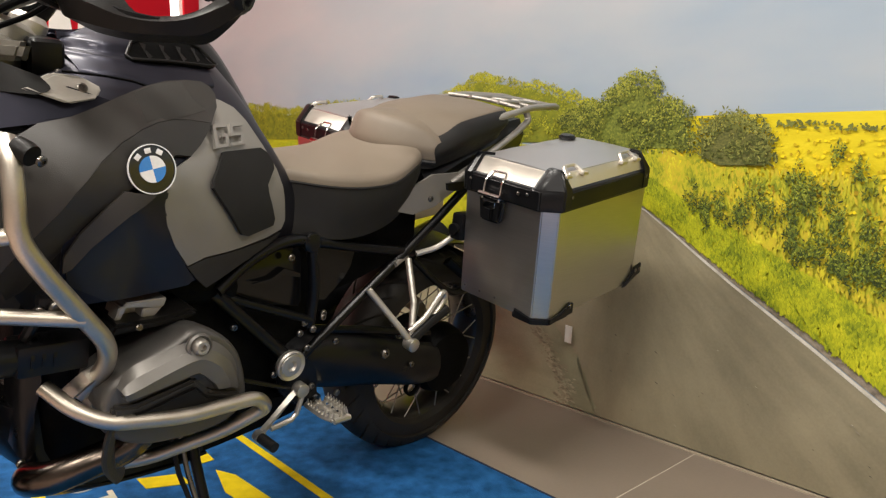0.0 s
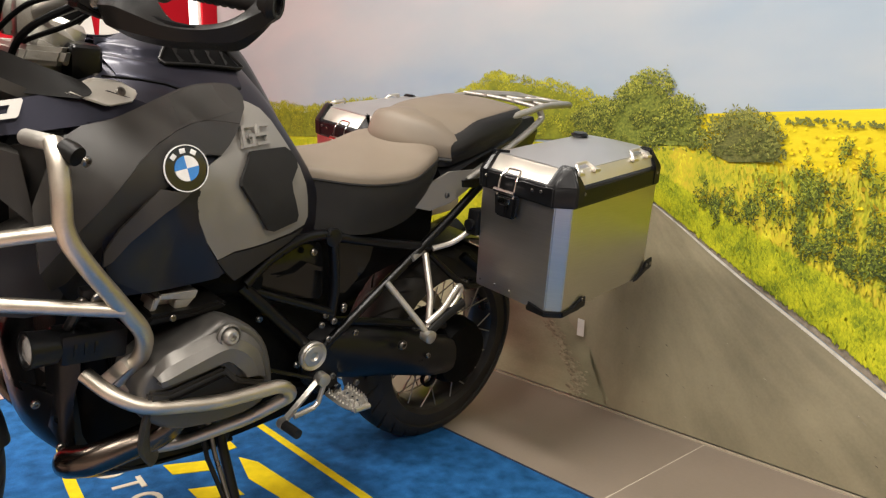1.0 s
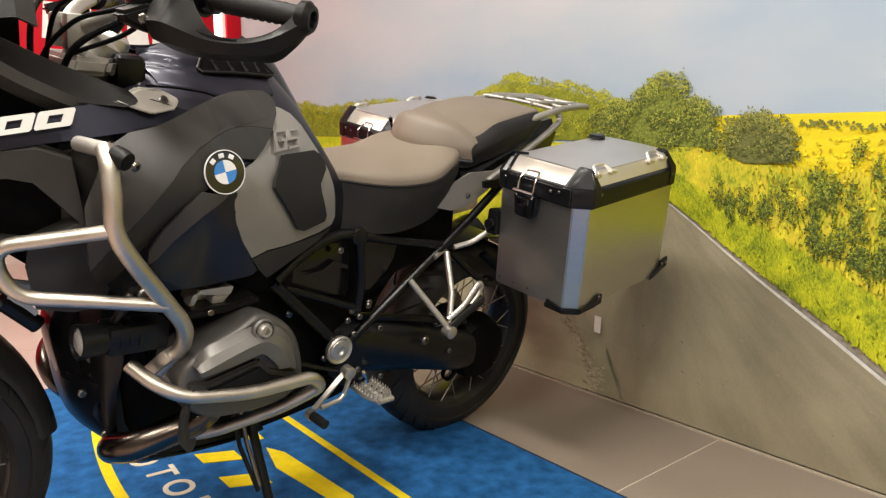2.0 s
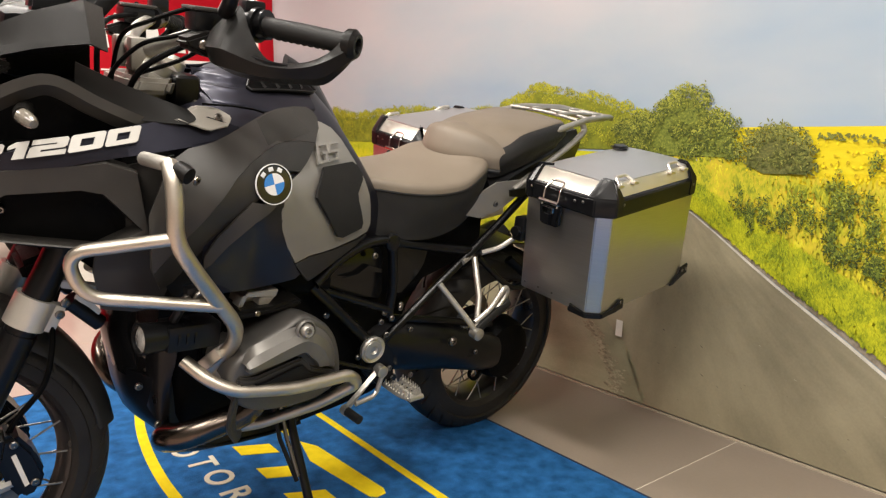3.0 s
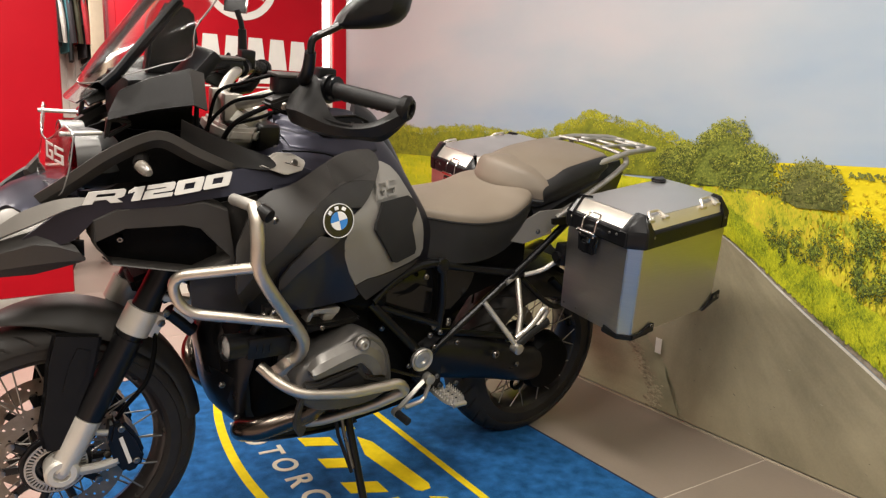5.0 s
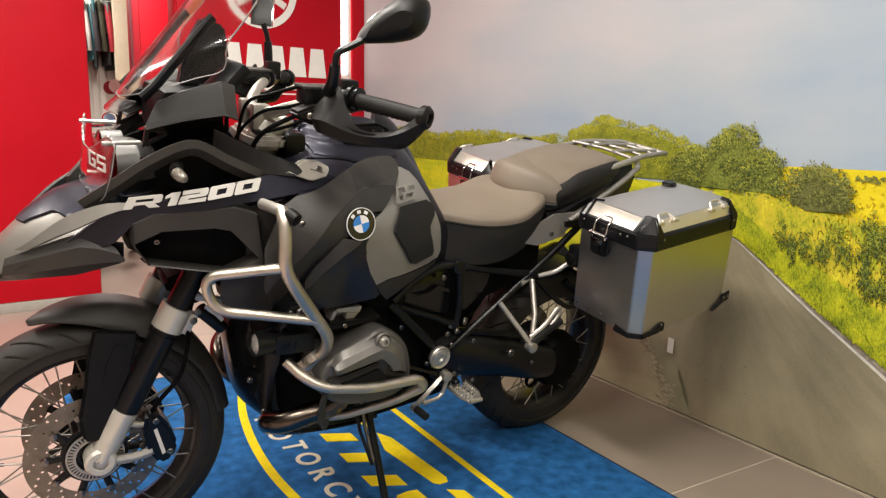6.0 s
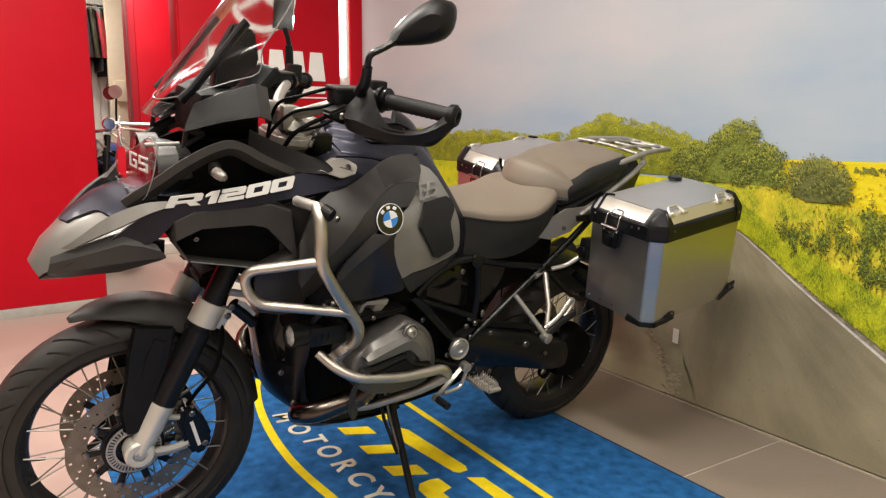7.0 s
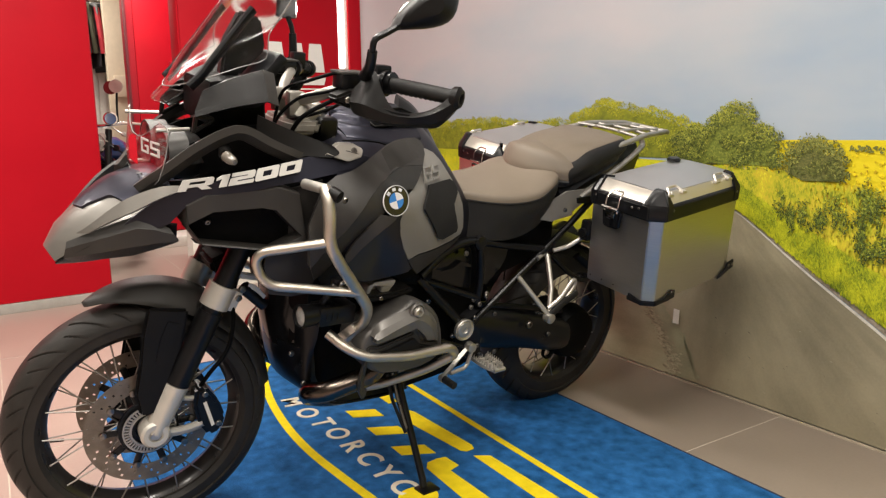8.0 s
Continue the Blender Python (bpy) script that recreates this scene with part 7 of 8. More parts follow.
for p, d in (((1.16, 0.156, 0.5), (0, 1, 0)), ((1.12, 0.156, 0.4), (0, 1, 0)), ((1.06, 0.156, 0.335), (0, 1, 0)), ((0.9, 0.17, 0.62), (0, 1, 0)), ((0.8, 0.17, 0.55), (0, 1, 0)), ((0.72, 0.16, 0.58), (0, 1, 0)), ((0.62, 0.17, 0.45), (0, 1, 0)), ((0.54, 0.175, 0.5), (0, 1, 0)), ((0.57, 0.185, 0.545), (0, 1, 0)), ((0.505, 0.178, 0.57), (0, 1, 0)), ((0.7, 0.16, 0.44), (0, 1, 0)), ((0.78, 0.17, 0.4), (0, 1, 0))):
    bolt(p, d, 0.008, 0.007)
fog_pose = lambda s: pose(1.2, 0.3 * s, 0.675, 0, 86, 4 * s) @ Matrix.Diagonal((0.84, 0.84, 1, 1))
for s in (1, -1):
    # cylinder with fins, head, cover
    cyl = part("cylinder", prism([(0.85, 0.53), (0.86, 0.64), (1.0, 0.65), (1.02, 0.53)], lambda u, v: (u, 0.1 * s, v), lambda u, v: (u, 0.22 * s, v)), CAVE, moto, "black finned cylinder")
    for y in (0, 0.014, 0.028, 0.042, 0.056, 0.07):
        part("fin", prism([(0.83, 0.51), (0.82, 0.6), (0.86, 0.665), (1.0, 0.67), (1.05, 0.61), (1.04, 0.52), (0.98, 0.49)], lambda u, v: (u, (0.13 + y) * s, v), lambda u, v: (u, (0.136 + y) * s, v)), CAVE, cyl)
    head_out = [(1.06, 0.575), (1.048, 0.612), (1.005, 0.642), (0.952, 0.664), (0.909, 0.686), (0.873, 0.674), (0.835, 0.645), (0.811, 0.603), (0.798, 0.54), (0.808, 0.505), (0.856, 0.484), (0.93, 0.482), (1.0, 0.494), (1.05, 0.53)]
    cf, cz2 = 0.93, 0.58
    secs = []
    for y, k, dz in ((0.2, 0.86, -0.016), (0.25, 0.93, -0.01), (0.3, 0.99, -0.002), (0.335, 1.0, 0.0), (0.348, 0.96, 0.0), (0.352, 0.9, 0.0)):
        secs.append([((cf + (u - cf) * k), y * s, cz2 + (v - cz2) * k + dz) for u, v in head_out])
    hd = part("cylinder_head_cover", loft(secs, 3, True, 3), ENGINE, moto, "grey cast cylinder head cover with a bevelled raised band", 28)
    ridge_line = [(1.037, 0.344, 0.612), (1.014, 0.35, 0.642), (0.969, 0.35, 0.655), (0.926, 0.35, 0.667), (0.883, 0.35, 0.664), (0.848, 0.35, 0.64), (0.824, 0.348, 0.604), (0.812, 0.342, 0.555)]
    upper_edge = [(1.036, 0.366, 0.613), (1.018, 0.37, 0.63), (0.972, 0.37, 0.645), (0.926, 0.37, 0.657), (0.889, 0.37, 0.653), (0.858, 0.37, 0.631), (0.838, 0.368, 0.6), (0.826, 0.362, 0.56)]
    crease = [(1.035, 0.379, 0.61), (1.019, 0.381, 0.614), (0.968, 0.381, 0.631), (0.92, 0.381, 0.644), (0.897, 0.381, 0.639), (0.873, 0.381, 0.621), (0.857, 0.379, 0.596), (0.846, 0.372, 0.572)]
    groove = [(1.029, 0.375, 0.597), (1.009, 0.376, 0.6), (0.961, 0.376, 0.608), (0.917, 0.376, 0.617), (0.904, 0.376, 0.613), (0.889, 0.376, 0.599), (0.876, 0.374, 0.585), (0.868, 0.37, 0.572)]
    foot_line = [(u, 0.35, v - 0.003) for u, y, v in groove]
    part("cover_band", facets([[(u, y * s, v) for u, y, v in r] for r in (ridge_line, upper_edge, crease, groove, foot_line)], 0.003, 7), ENGINELIT, hd, "bevelled band of the cover, lightened as if lit", 17)
    part("cover_recess", prism([(1.047, 0.585), (1.013, 0.578), (0.909, 0.6), (0.88, 0.569), (0.82, 0.551), (0.812, 0.516), (0.941, 0.52), (1.045, 0.545)], lambda u, v: (u, 0.34 * s, v), lambda u, v: (u, 0.364 * s, v), 0.005), GREYPL, hd, "dark plate in the cover")
    part("recess_pad", prism([(1.02, 0.57), (1.0, 0.568), (0.912, 0.59), (0.89, 0.566), (0.835, 0.545), (0.835, 0.53), (1.0, 0.54)], lambda u, v: (u, 0.363 * s, v), lambda u, v: (u, 0.37 * s, v), 0.004), PLASTIC, hd)
    part("plug_collar", lathe([(0.017, 0), (0.0225, 0), (0.0225, 0.006), (0.019, 0.009), (0.017, 0.006)], 24, along((0.908, 0.364 * s, 0.662), (0.908, 0.5 * s, 0.68)), True), ENGINELIT, hd)
    bolt((0.908, 0.362 * s, 0.662), (0, s, 0.12), 0.0145, 0.02, hd, CASTALU)
    part("spark_cap", joined(prism([(0.998, 0.715), (0.994, 0.724), (0.924, 0.722), (0.93, 0.706)], lambda u, v: (u, 0.2 * s, v), lambda u, v: (u, 0.282 * s, v), 0.002), prism([(0.966, 0.708), (0.93, 0.708), (0.946, 0.69), (0.968, 0.692)], lambda u, v: (u, 0.25 * s, v), lambda u, v: (u, 0.281 * s, v), 0.002), prism([(1.004, 0.717), (0.992, 0.717), (1.002, 0.694), (1.012, 0.694)], lambda u, v: (u, 0.25 * s, v), lambda u, v: (u, 0.281 * s, v), 0.002), prism([(0.97, 0.71), (0.96, 0.71), (0.965, 0.69), (1.005, 0.69), (1.0, 0.71)], lambda u, v: (u, 0.22 * s, v), lambda u, v: (u, 0.255 * s, v), 0.002)), CASTALU, moto, "pale cast throttle bracket")
    part("injector_cover", prism([(1.03, 0.675), (1.02, 0.695), (0.94, 0.693), (0.885, 0.702), (0.87, 0.69), (0.9, 0.68)], lambda u, v: (u, 0.2 * s, v), lambda u, v: (u, 0.3 * s, v), 0.006), PLASTIC, moto)
    bolt((0.98, 0.3 * s, 0.685), (0, s, 0.2), 0.006, 0.004)
    part("throttle_body", tube(spline([(0.9, 0.17 * s, 0.7), (0.82, 0.17 * s, 0.69), (0.74, 0.15 * s, 0.67)], 4), 0.035, 14), CAVE, moto)
    part("exhaust_header", tube(spline([(0.95, 0.285 * s, 0.5), (0.99, 0.29 * s, 0.462), (1.045, 0.275 * s, 0.44), (1.098, 0.245 * s, 0.413), (1.115, 0.19 * s, 0.385), (1.085, 0.145 * s, 0.345), (0.98, 0.11 * s, 0.3), (0.8, 0.1 * s, 0.29)], 6), 0.0285, 18), HEADER, moto, "heat-tinted steel exhaust header")
    part("header_strap", tube(spline([(1.035, 0.345 * s, 0.55), (1.04, 0.335 * s, 0.51), (1.033, 0.315 * s, 0.455), (1.0, 0.28 * s, 0.4)], 5), 0.017, 10, flat=0.45), GREYPL, moto)
    # crash bars
    part("crash_bar", joined(tube(fillet([(1.176, 0.335 * s, 1.002), (1.178, 0.356 * s, 0.985), (1.178, 0.37 * s, 0.94), (1.178, 0.372 * s, 0.88), (1.147, 0.371 * s, 0.827), (1.052, 0.356 * s, 0.694), (1.043, 0.33 * s, 0.645), (1.06, 0.275 * s, 0.575)], 0.05, 6), 0.0145, 14),
        tube(fillet([(1.176, 0.37 * s, 0.882), (1.325, 0.283 * s, 0.846), (1.298, 0.285 * s, 0.764), (1.088, 0.366 * s, 0.743)], 0.042, 7), 0.0118, 14)), STEEL, moto, "brushed steel upper crash bar")
    part("crash_bar", tube(fillet([(1.122, 0.285 * s, 0.607), (1.092, 0.33 * s, 0.578), (1.05, 0.358 * s, 0.557), (0.935, 0.38 * s, 0.544), (0.8, 0.386 * s, 0.546), (0.772, 0.38 * s, 0.515), (0.83, 0.325 * s, 0.455), (0.935, 0.25 * s, 0.395), (0.985, 0.22 * s, 0.385)], 0.035, 7), 0.0132, 14), STEEL, moto, "brushed steel lower crash bar")
    part("bar_bracket", joined(moved(box(-0.016, 0.016, -0.012, 0.012, -0.035, 0.035, 0.004), along((1.068, 0.29 * s, 0.6), (1.045, 0.33 * s, 0.65)) @ pose(0, 0, 0.0)), rod((1.055, 0.25 * s, 0.565), (1.055, 0.315 * s, 0.565), 0.009)), CASTALU, moto)
    bolt((1.06, 0.3 * s, 0.612), (0.2, s, 0), 0.008, 0.008)
    part("bar_cap", lathe([(0.0, 0), (0.0155, 0), (0.0165, 0.016), (0.0145, 0.026), (0.0, 0.028)], 20, along((1.168, 0.35 * s, 0.996), (1.148, 0.387 * s, 0.982))), PLASTIC, moto)
    part("bar_mount", rod((1.19, 0.262 * s, 0.995), (1.176, 0.34 * s, 1.0), 0.0125, 14), RACKSTEEL, moto)
    bolt((1.15, 0.383 * s, 0.984), (-0.5, s, -0.35), 0.008, 0.005)
    fog = part("fog_lamp", joined(lathe([(0.0, -0.1), (0.02, -0.098), (0.031, -0.07), (0.034, 0.0), (0.036, 0.012), (0.031, 0.012), (0.03, 0.0), (0.0, -0.004)], 24, fog_pose(s)), moved(box(-0.03, 0.03, -0.034, 0.034, -0.135, -0.03, 0.008), fog_pose(s)), *[lathe([(0.03, -0.085 + 0.016 * k), (0.037, -0.085 + 0.016 * k), (0.037, -0.08 + 0.016 * k), (0.03, -0.08 + 0.016 * k)], 24, fog_pose(s), True) for k in range(3)]), SATIN, moto, "black round fog lamp")
    part("fog_lens", lathe([(0.0, 0.012), (0.018, 0.011), (0.03, 0.006), (0.03, 0.002), (0.0, 0.004)], 24, fog_pose(s)), mat("fog_lens", (0.35, 0.34, 0.32), 0.12, metal=0.3, vary=0.3, scale=90, coat=1.0), fog, "faceted clear lens")
    part("fog_bracket", joined(rod((1.125, 0.32 * s, 0.765), (1.15, 0.3 * s, 0.7), 0.009), moved(box(-0.02, 0.02, -0.012, 0.012, -0.012, 0.012, 0.004), pose(1.12, 0.325 * s, 0.762))), SATIN, fog)
    bolt((1.12, 0.338 * s, 0.76), (0.1, s, 0), 0.01, 0.01, fog)
    bolt((1.14, 0.33 * s, 0.755), (0.1, s, 0), 0.008, 0.01, fog)
    # pivot, pegs
    part("pivot_cap", lathe([(0.0, -0.01), (0.034, -0.01), (0.036, 0.002), (0.033, 0.006), (0.026, 0.002), (0.024, 0.004), (0.012, 0.005), (0.008, 0.0), (0.0, 0.0)], 32, along((0.592, 0.195 * s, 0.475), (0.592, 0.4 * s, 0.475))), CASTALU, moto, "round aluminium pivot cap")
    part("foot_plate", prism([(0.62, 0.47), (0.56, 0.5), (0.5, 0.44), (0.49, 0.36), (0.55, 0.35), (0.6, 0.4)], lambda u, v: (u, 0.158 * s, v), lambda u, v: (u, 0.172 * s, v), 0.005), SATIN, moto)
    bits = []
    for side in (-1, 1):
        for k in range(9):
            y = 0.178 + 0.0108 * k
            f = 0.494 + side * (0.029 - 0.00028 * max(k - 4, 0) ** 2.6)
            bits.append(rod((f, y * s, 0.35), (f, y * s, 0.366), 0.0052, 6, 0.0012))
        rim_pts = [(0.494 + side * (0.029 - 0.00028 * max(k - 4, 0) ** 2.6), (0.172 + 0.0108 * k) * s, 0.349) for k in range(10)]
        bits.append(tube(rim_pts, 0.0065, 6, flat=1.3))
    for k in range(5):
        y = 0.185 + 0.02 * k
        bits.append(rod((0.468, y * s, 0.348), (0.52, y * s, 0.348), 0.0045, 6))
        bits.append(rod((0.494, y * s, 0.35), (0.494, y * s, 0.364), 0.005, 6, 0.0012))
    bits.append(rod((0.494, 0.165 * s, 0.346), (0.494, 0.27 * s, 0.346), 0.007, 8))
    bits.append(rod((0.472, 0.272 * s, 0.349), (0.516, 0.272 * s, 0.349), 0.007, 8))
    part("foot_peg", joined(*bits), CASTALU, moto, "serrated metal rider foot peg")
    part("peg_mount", tube([(0.5, 0.15 * s, 0.36), (0.495, 0.172 * s, 0.352)], 0.016, 10), SATIN, moto)
    part("pillion_hanger", joined(tube([(0.24, 0.165 * s, 0.672), (0.262, 0.225 * s, 0.58), (0.292, 0.262 * s, 0.492)], 0.0085, 12), tube([(0.372, 0.175 * s, 0.615), (0.33, 0.225 * s, 0.55), (0.292, 0.262 * s, 0.495)], 0.0085, 12), tube(spline([(0.295, 0.255 * s, 0.52), (0.25, 0.262 * s, 0.555), (0.205, 0.26 * s, 0.605), (0.19, 0.26 * s, 0.6), (0.2, 0.26 * s, 0.575), (0.255, 0.262 * s, 0.52)], 5), 0.0075, 10), lathe([(0.0, -0.012), (0.017, -0.012), (0.017, 0.014), (0.012, 0.016), (0.0, 0.016)], 20, along((0.292, 0.262 * s, 0.49), (0.292, 0.4 * s, 0.48)))), CASTALU, moto, "cast aluminium triangular pillion peg hanger")
    part("pillion_peg", tube([(0.285, 0.255 * s, 0.495), (0.24, 0.258 * s, 0.53), (0.18, 0.26 * s, 0.56)], 0.02, 12, flat=0.7), GRIPRUB, moto)
    bolt((0.31, 0.19 * s, 0.44), (0, s, 0), 0.013, 0.012)
    part("hanger_bolt", rod((0.22, 0.15 * s, 0.685), (0.29, 0.17 * s, 0.665), 0.008), CASTALU, moto)
    part("case_mount_tube", tube(fillet([(0.22, 0.17 * s, 0.685), (0.17, 0.19 * s, 0.7), (0.12, 0.215 * s, 0.745)], 0.02), 0.0075, 10), CASTALU, moto)
    part("case_clamp", joined(moved(box(-0.032, 0.032, -0.018, 0.018, -0.035, 0.035, 0.008), pose(0.115, 0.225 * s, 0.765)), lathe([(0, 0), (0.014, 0), (0.014, 0.02), (0, 0.022)], 16, along((0.14, 0.225 * s, 0.76), (0.2, 0.23 * s, 0.76)))), SATIN, moto)
    part("mudguard_strut", tube(spline([(0.2, 0.14 * s, 0.66), (0.05, 0.16 * s, 0.55), (-0.1, 0.13 * s, 0.56), (-0.2, 0.1 * s, 0.62)], 5), 0.009, 8), FRAME, moto)
    # tail cover
    part("tail_cover", panel([(0.304, 0.8), (0.245, 0.86), (0.188, 0.885), (0.09, 0.888), (0.02, 0.915), (0.0, 0.89), (0.06, 0.85), (0.1, 0.84), (0.167, 0.802), (0.24, 0.786)], lambda u, v, o: (u, (0.192 - 0.12 * max(0.1 - u, 0) + o) * s, v), 0.008, 0.008, 0.03, -0.03), SILVERP, moto, "grey tail side cover")
    part("tail_inset", panel([(0.17, 0.87), (0.11, 0.874), (0.05, 0.884), (0.07, 0.862), (0.12, 0.848), (0.165, 0.852)], lambda u, v, o: (u, (0.193 - 0.12 * max(0.1 - u, 0) + o) * s, v), 0.0115, 0.004, 0.03, 0.004), SATIN, moto)
    bolt((0.225, 0.199 * s, 0.835), (0, s, 0), 0.008, 0.005)
part("shift_lever", joined(facets([[(0.56, 0.206, 0.424), (0.6, 0.212, 0.396), (0.678, 0.222, 0.342)], [(0.578, 0.206, 0.41), (0.614, 0.212, 0.378), (0.676, 0.222, 0.332)]], 0.012, 2), tube([(0.566, 0.212, 0.408), (0.58, 0.214, 0.362), (0.594, 0.216, 0.352), (0.65, 0.22, 0.348)], 0.0062, 8), lathe([(0, -0.01), (0.016, -0.01), (0.016, 0.014), (0.011, 0.016), (0, 0.016)], 18, along((0.569, 0.204, 0.416), (0.569, 0.4, 0.416))), lathe([(0, -0.006), (0.013, -0.006), (0.013, 0.01), (0, 0.011)], 16, along((0.677, 0.216, 0.338), (0.677, 0.4, 0.338)))), CASTALU, moto, "cast aluminium shift lever")
part("shift_peg", rod((0.677, 0.226, 0.338), (0.672, 0.272, 0.336), 0.0115, 14), GRIPRUB, moto)
part("shift_rod", rod((0.575, 0.19, 0.41), (0.72, 0.18, 0.47), 0.005, 8), SATIN, moto)
part("foot_guard", prism([(0.7, 0.4), (0.71, 0.36), (0.69, 0.335), (0.6, 0.33), (0.52, 0.335), (0.5, 0.36), (0.56, 0.39)], lambda u, v: (u, 0.13, v), lambda u, v: (u, 0.165, v), 0.008), CAVE, moto)
# swing arm and final drive
part("swing_arm", loft([[Vector((f, y + w * math.cos(a), z + h * math.sin(a))) for a in (2 * math.pi * i / 12 for i in range(12))] for f, y, z, w, h in ((0.58, 0.1, 0.45, 0.05, 0.05), (0.48, 0.12, 0.435, 0.052, 0.075), (0.3, 0.135, 0.395, 0.048, 0.07), (0.15, 0.135, 0.35, 0.045, 0.065), (0.05, 0.12, 0.325, 0.04, 0.06))], 4), SATIN, moto, "black single-sided swing arm with shaft drive")
part("final_drive", lathe([(0.0, 0.15), (0.05, 0.148), (0.09, 0.14), (0.1, 0.12), (0.105, 0.08), (0.095, 0.055), (0.0, 0.055)], 40, pose(0, 0, 0.318, -90, 0, 0)), CAVE, moto)
part("drive_ring", lathe([(0.02, 0.0), (0.027, 0.0), (0.028, 0.012), (0.024, 0.014), (0.02, 0.01)], 28, along((0.132, 0.13, 0.274), (0.132, 0.3, 0.274)), True), CAVE, moto)
part("torque_strut", tube([(0.5, 0.13, 0.52), (0.3, 0.14, 0.48), (0.08, 0.12, 0.42)], 0.011, 10), FRAME, moto)
for p in ((0.46, 0.178, 0.5), (0.44, 0.178, 0.36), (0.52, 0.18, 0.4), (0.2, 0.185, 0.38)):
    bolt(p, (0, 1, 0), 0.008, 0.006)
part("rear_brake_disc", lathe([(0.09, -0.088), (0.135, -0.088), (0.135, -0.082), (0.09, -0.082)], 60, pose(0, 0, 0.318, -90, 0, 0), True), DISC, moto)
part("rear_mudguard", sheet([[(0.345 * math.cos(radians(d)), w, 0.318 + 0.345 * math.sin(radians(d))) for w in (-0.08, -0.04, 0, 0.04, 0.08)] for d in (55, 75, 95, 115, 130)], 0.004, 3), PLASTIC, moto)
part("tail_strut", tube(spline([(0.02, 0.1, 0.62), (-0.08, 0.14, 0.55), (-0.18, 0.13, 0.56), (-0.25, 0.08, 0.66), (-0.28, 0.05, 0.8)], 5), 0.016, 10, flat=0.6), PLASTIC, moto)
part("under_tail", loft([[(f, w * k, z + d) for w, z in ((0.1, 0.86), (0.12, 0.93), (0.09, 0.97), (-0.09, 0.97), (-0.12, 0.93), (-0.1, 0.86))] for f, k, d in ((0.2, 1.3, -0.07), (0.05, 1.2, -0.01), (-0.1, 1.0, 0.03), (-0.24, 0.8, 0.05))], 3), SATIN, moto)
part("tail_lamp", box(-0.27, -0.235, -0.07, 0.07, 0.93, 0.98, 0.012), REDLENS, moto, "red tail lamp")
part("muffler", tube(spline([(0.42, -0.2, 0.34), (0.2, -0.21, 0.4), (0.0, -0.215, 0.47), (-0.28, -0.22, 0.56)], 4), 0.075, 18), SATIN, moto)
# luggage rack
rack = part("luggage_rack", joined(tube(fillet([(0.1, 0.135, 0.985), (-0.07, 0.15, 1.035), (-0.2, 0.135, 1.06), (-0.365, 0.1, 1.065), (-0.395, 0.085, 1.06)], 0.03), 0.0095, 12), tube(fillet([(0.1, -0.135, 0.985), (-0.07, -0.15, 1.035), (-0.2, -0.135, 1.06), (-0.365, -0.1, 1.065), (-0.395, -0.085, 1.06)], 0.03), 0.0095, 12), rod((-0.395, 0.09, 1.06), (-0.395, -0.09, 1.06), 0.0095)), RACKSTEEL, moto, "brushed steel luggage rack")
for f, w in ((-0.15, 0.14), (-0.24, 0.125), (-0.33, 0.11)):
    part("rack_bar", tube(spline([(f, w, 1.058), (f - 0.01, 0, 1.062), (f, -w, 1.058)], 4), 0.006, 10), RACKSTEEL, rack)
for s in (1, -1):
    part("rack_stay", tube(fillet([(0.12, 0.165 * s, 0.86), (0.0, 0.16 * s, 0.925), (-0.14, 0.145 * s, 0.99), (-0.21, 0.13 * s, 1.025), (-0.19, 0.12 * s, 1.055)], 0.03), 0.0095, 12), RACKSTEEL, rack)
    part("rack_bar", tube([(-0.15, 0.055 * s, 1.062), (-0.24, 0.055 * s, 1.066), (-0.395, 0.045 * s, 1.062)], 0.006, 8), RACKSTEEL, rack)
# side stand
part("side_stand", joined(tube([(0.8, 0.15, 0.36), (0.8, 0.175, 0.3), (0.812, 0.34, 0.095), (0.814, 0.352, 0.076)], 0.0135, 12, flat=0.8), moved(box(-0.035, 0.025, -0.022, 0.03, -0.006, 0.006, 0.004), pose(0.813, 0.357, 0.0718, -LEAN_L, 0, 0) @ pose(0, 0, 0, 2 * LEAN_L, 0, 0)), prism([(0.83, 0.4), (0.77, 0.4), (0.775, 0.3), (0.82, 0.29)], lambda u, v: (u, 0.14, v), lambda u, v: (u, 0.165, v), 0.006)), SATIN, moto, "black side stand, folded out")
part("stand_spring", tube([(0.835, 0.17, 0.37), (0.83, 0.2, 0.3), (0.825, 0.255, 0.22)], 0.0055, 8), BOLTSTEEL, moto)
part("stand_spring", tube([(0.852, 0.17, 0.37), (0.848, 0.2, 0.3), (0.832, 0.262, 0.215)], 0.0055, 8), SATIN, moto)
bolt((0.8, 0.165, 0.365), (0, 1, 0), 0.013, 0.008)

# ---- panniers ----
TH = radians(7)


def case_at(a, y, c):
    """A place on a pannier: a rearward, y out, c up from its upper front edge."""
    return Vector((0.152 - a * math.cos(TH) + c * math.sin(TH), y, 0.9 + a * math.sin(TH) + c * math.cos(TH)))


def octagon(a0, a1, y0, y1, ch_in, ch_out):
    return [(a0, y0 + ch_in), (a0, y1 - ch_out), (a0 + ch_out * 0.9, y1), (a1 - ch_out * 0.9, y1), (a1, y1 - ch_out), (a1, y0 + ch_in), (a1 - ch_in, y0), (a0 + ch_in, y0)]


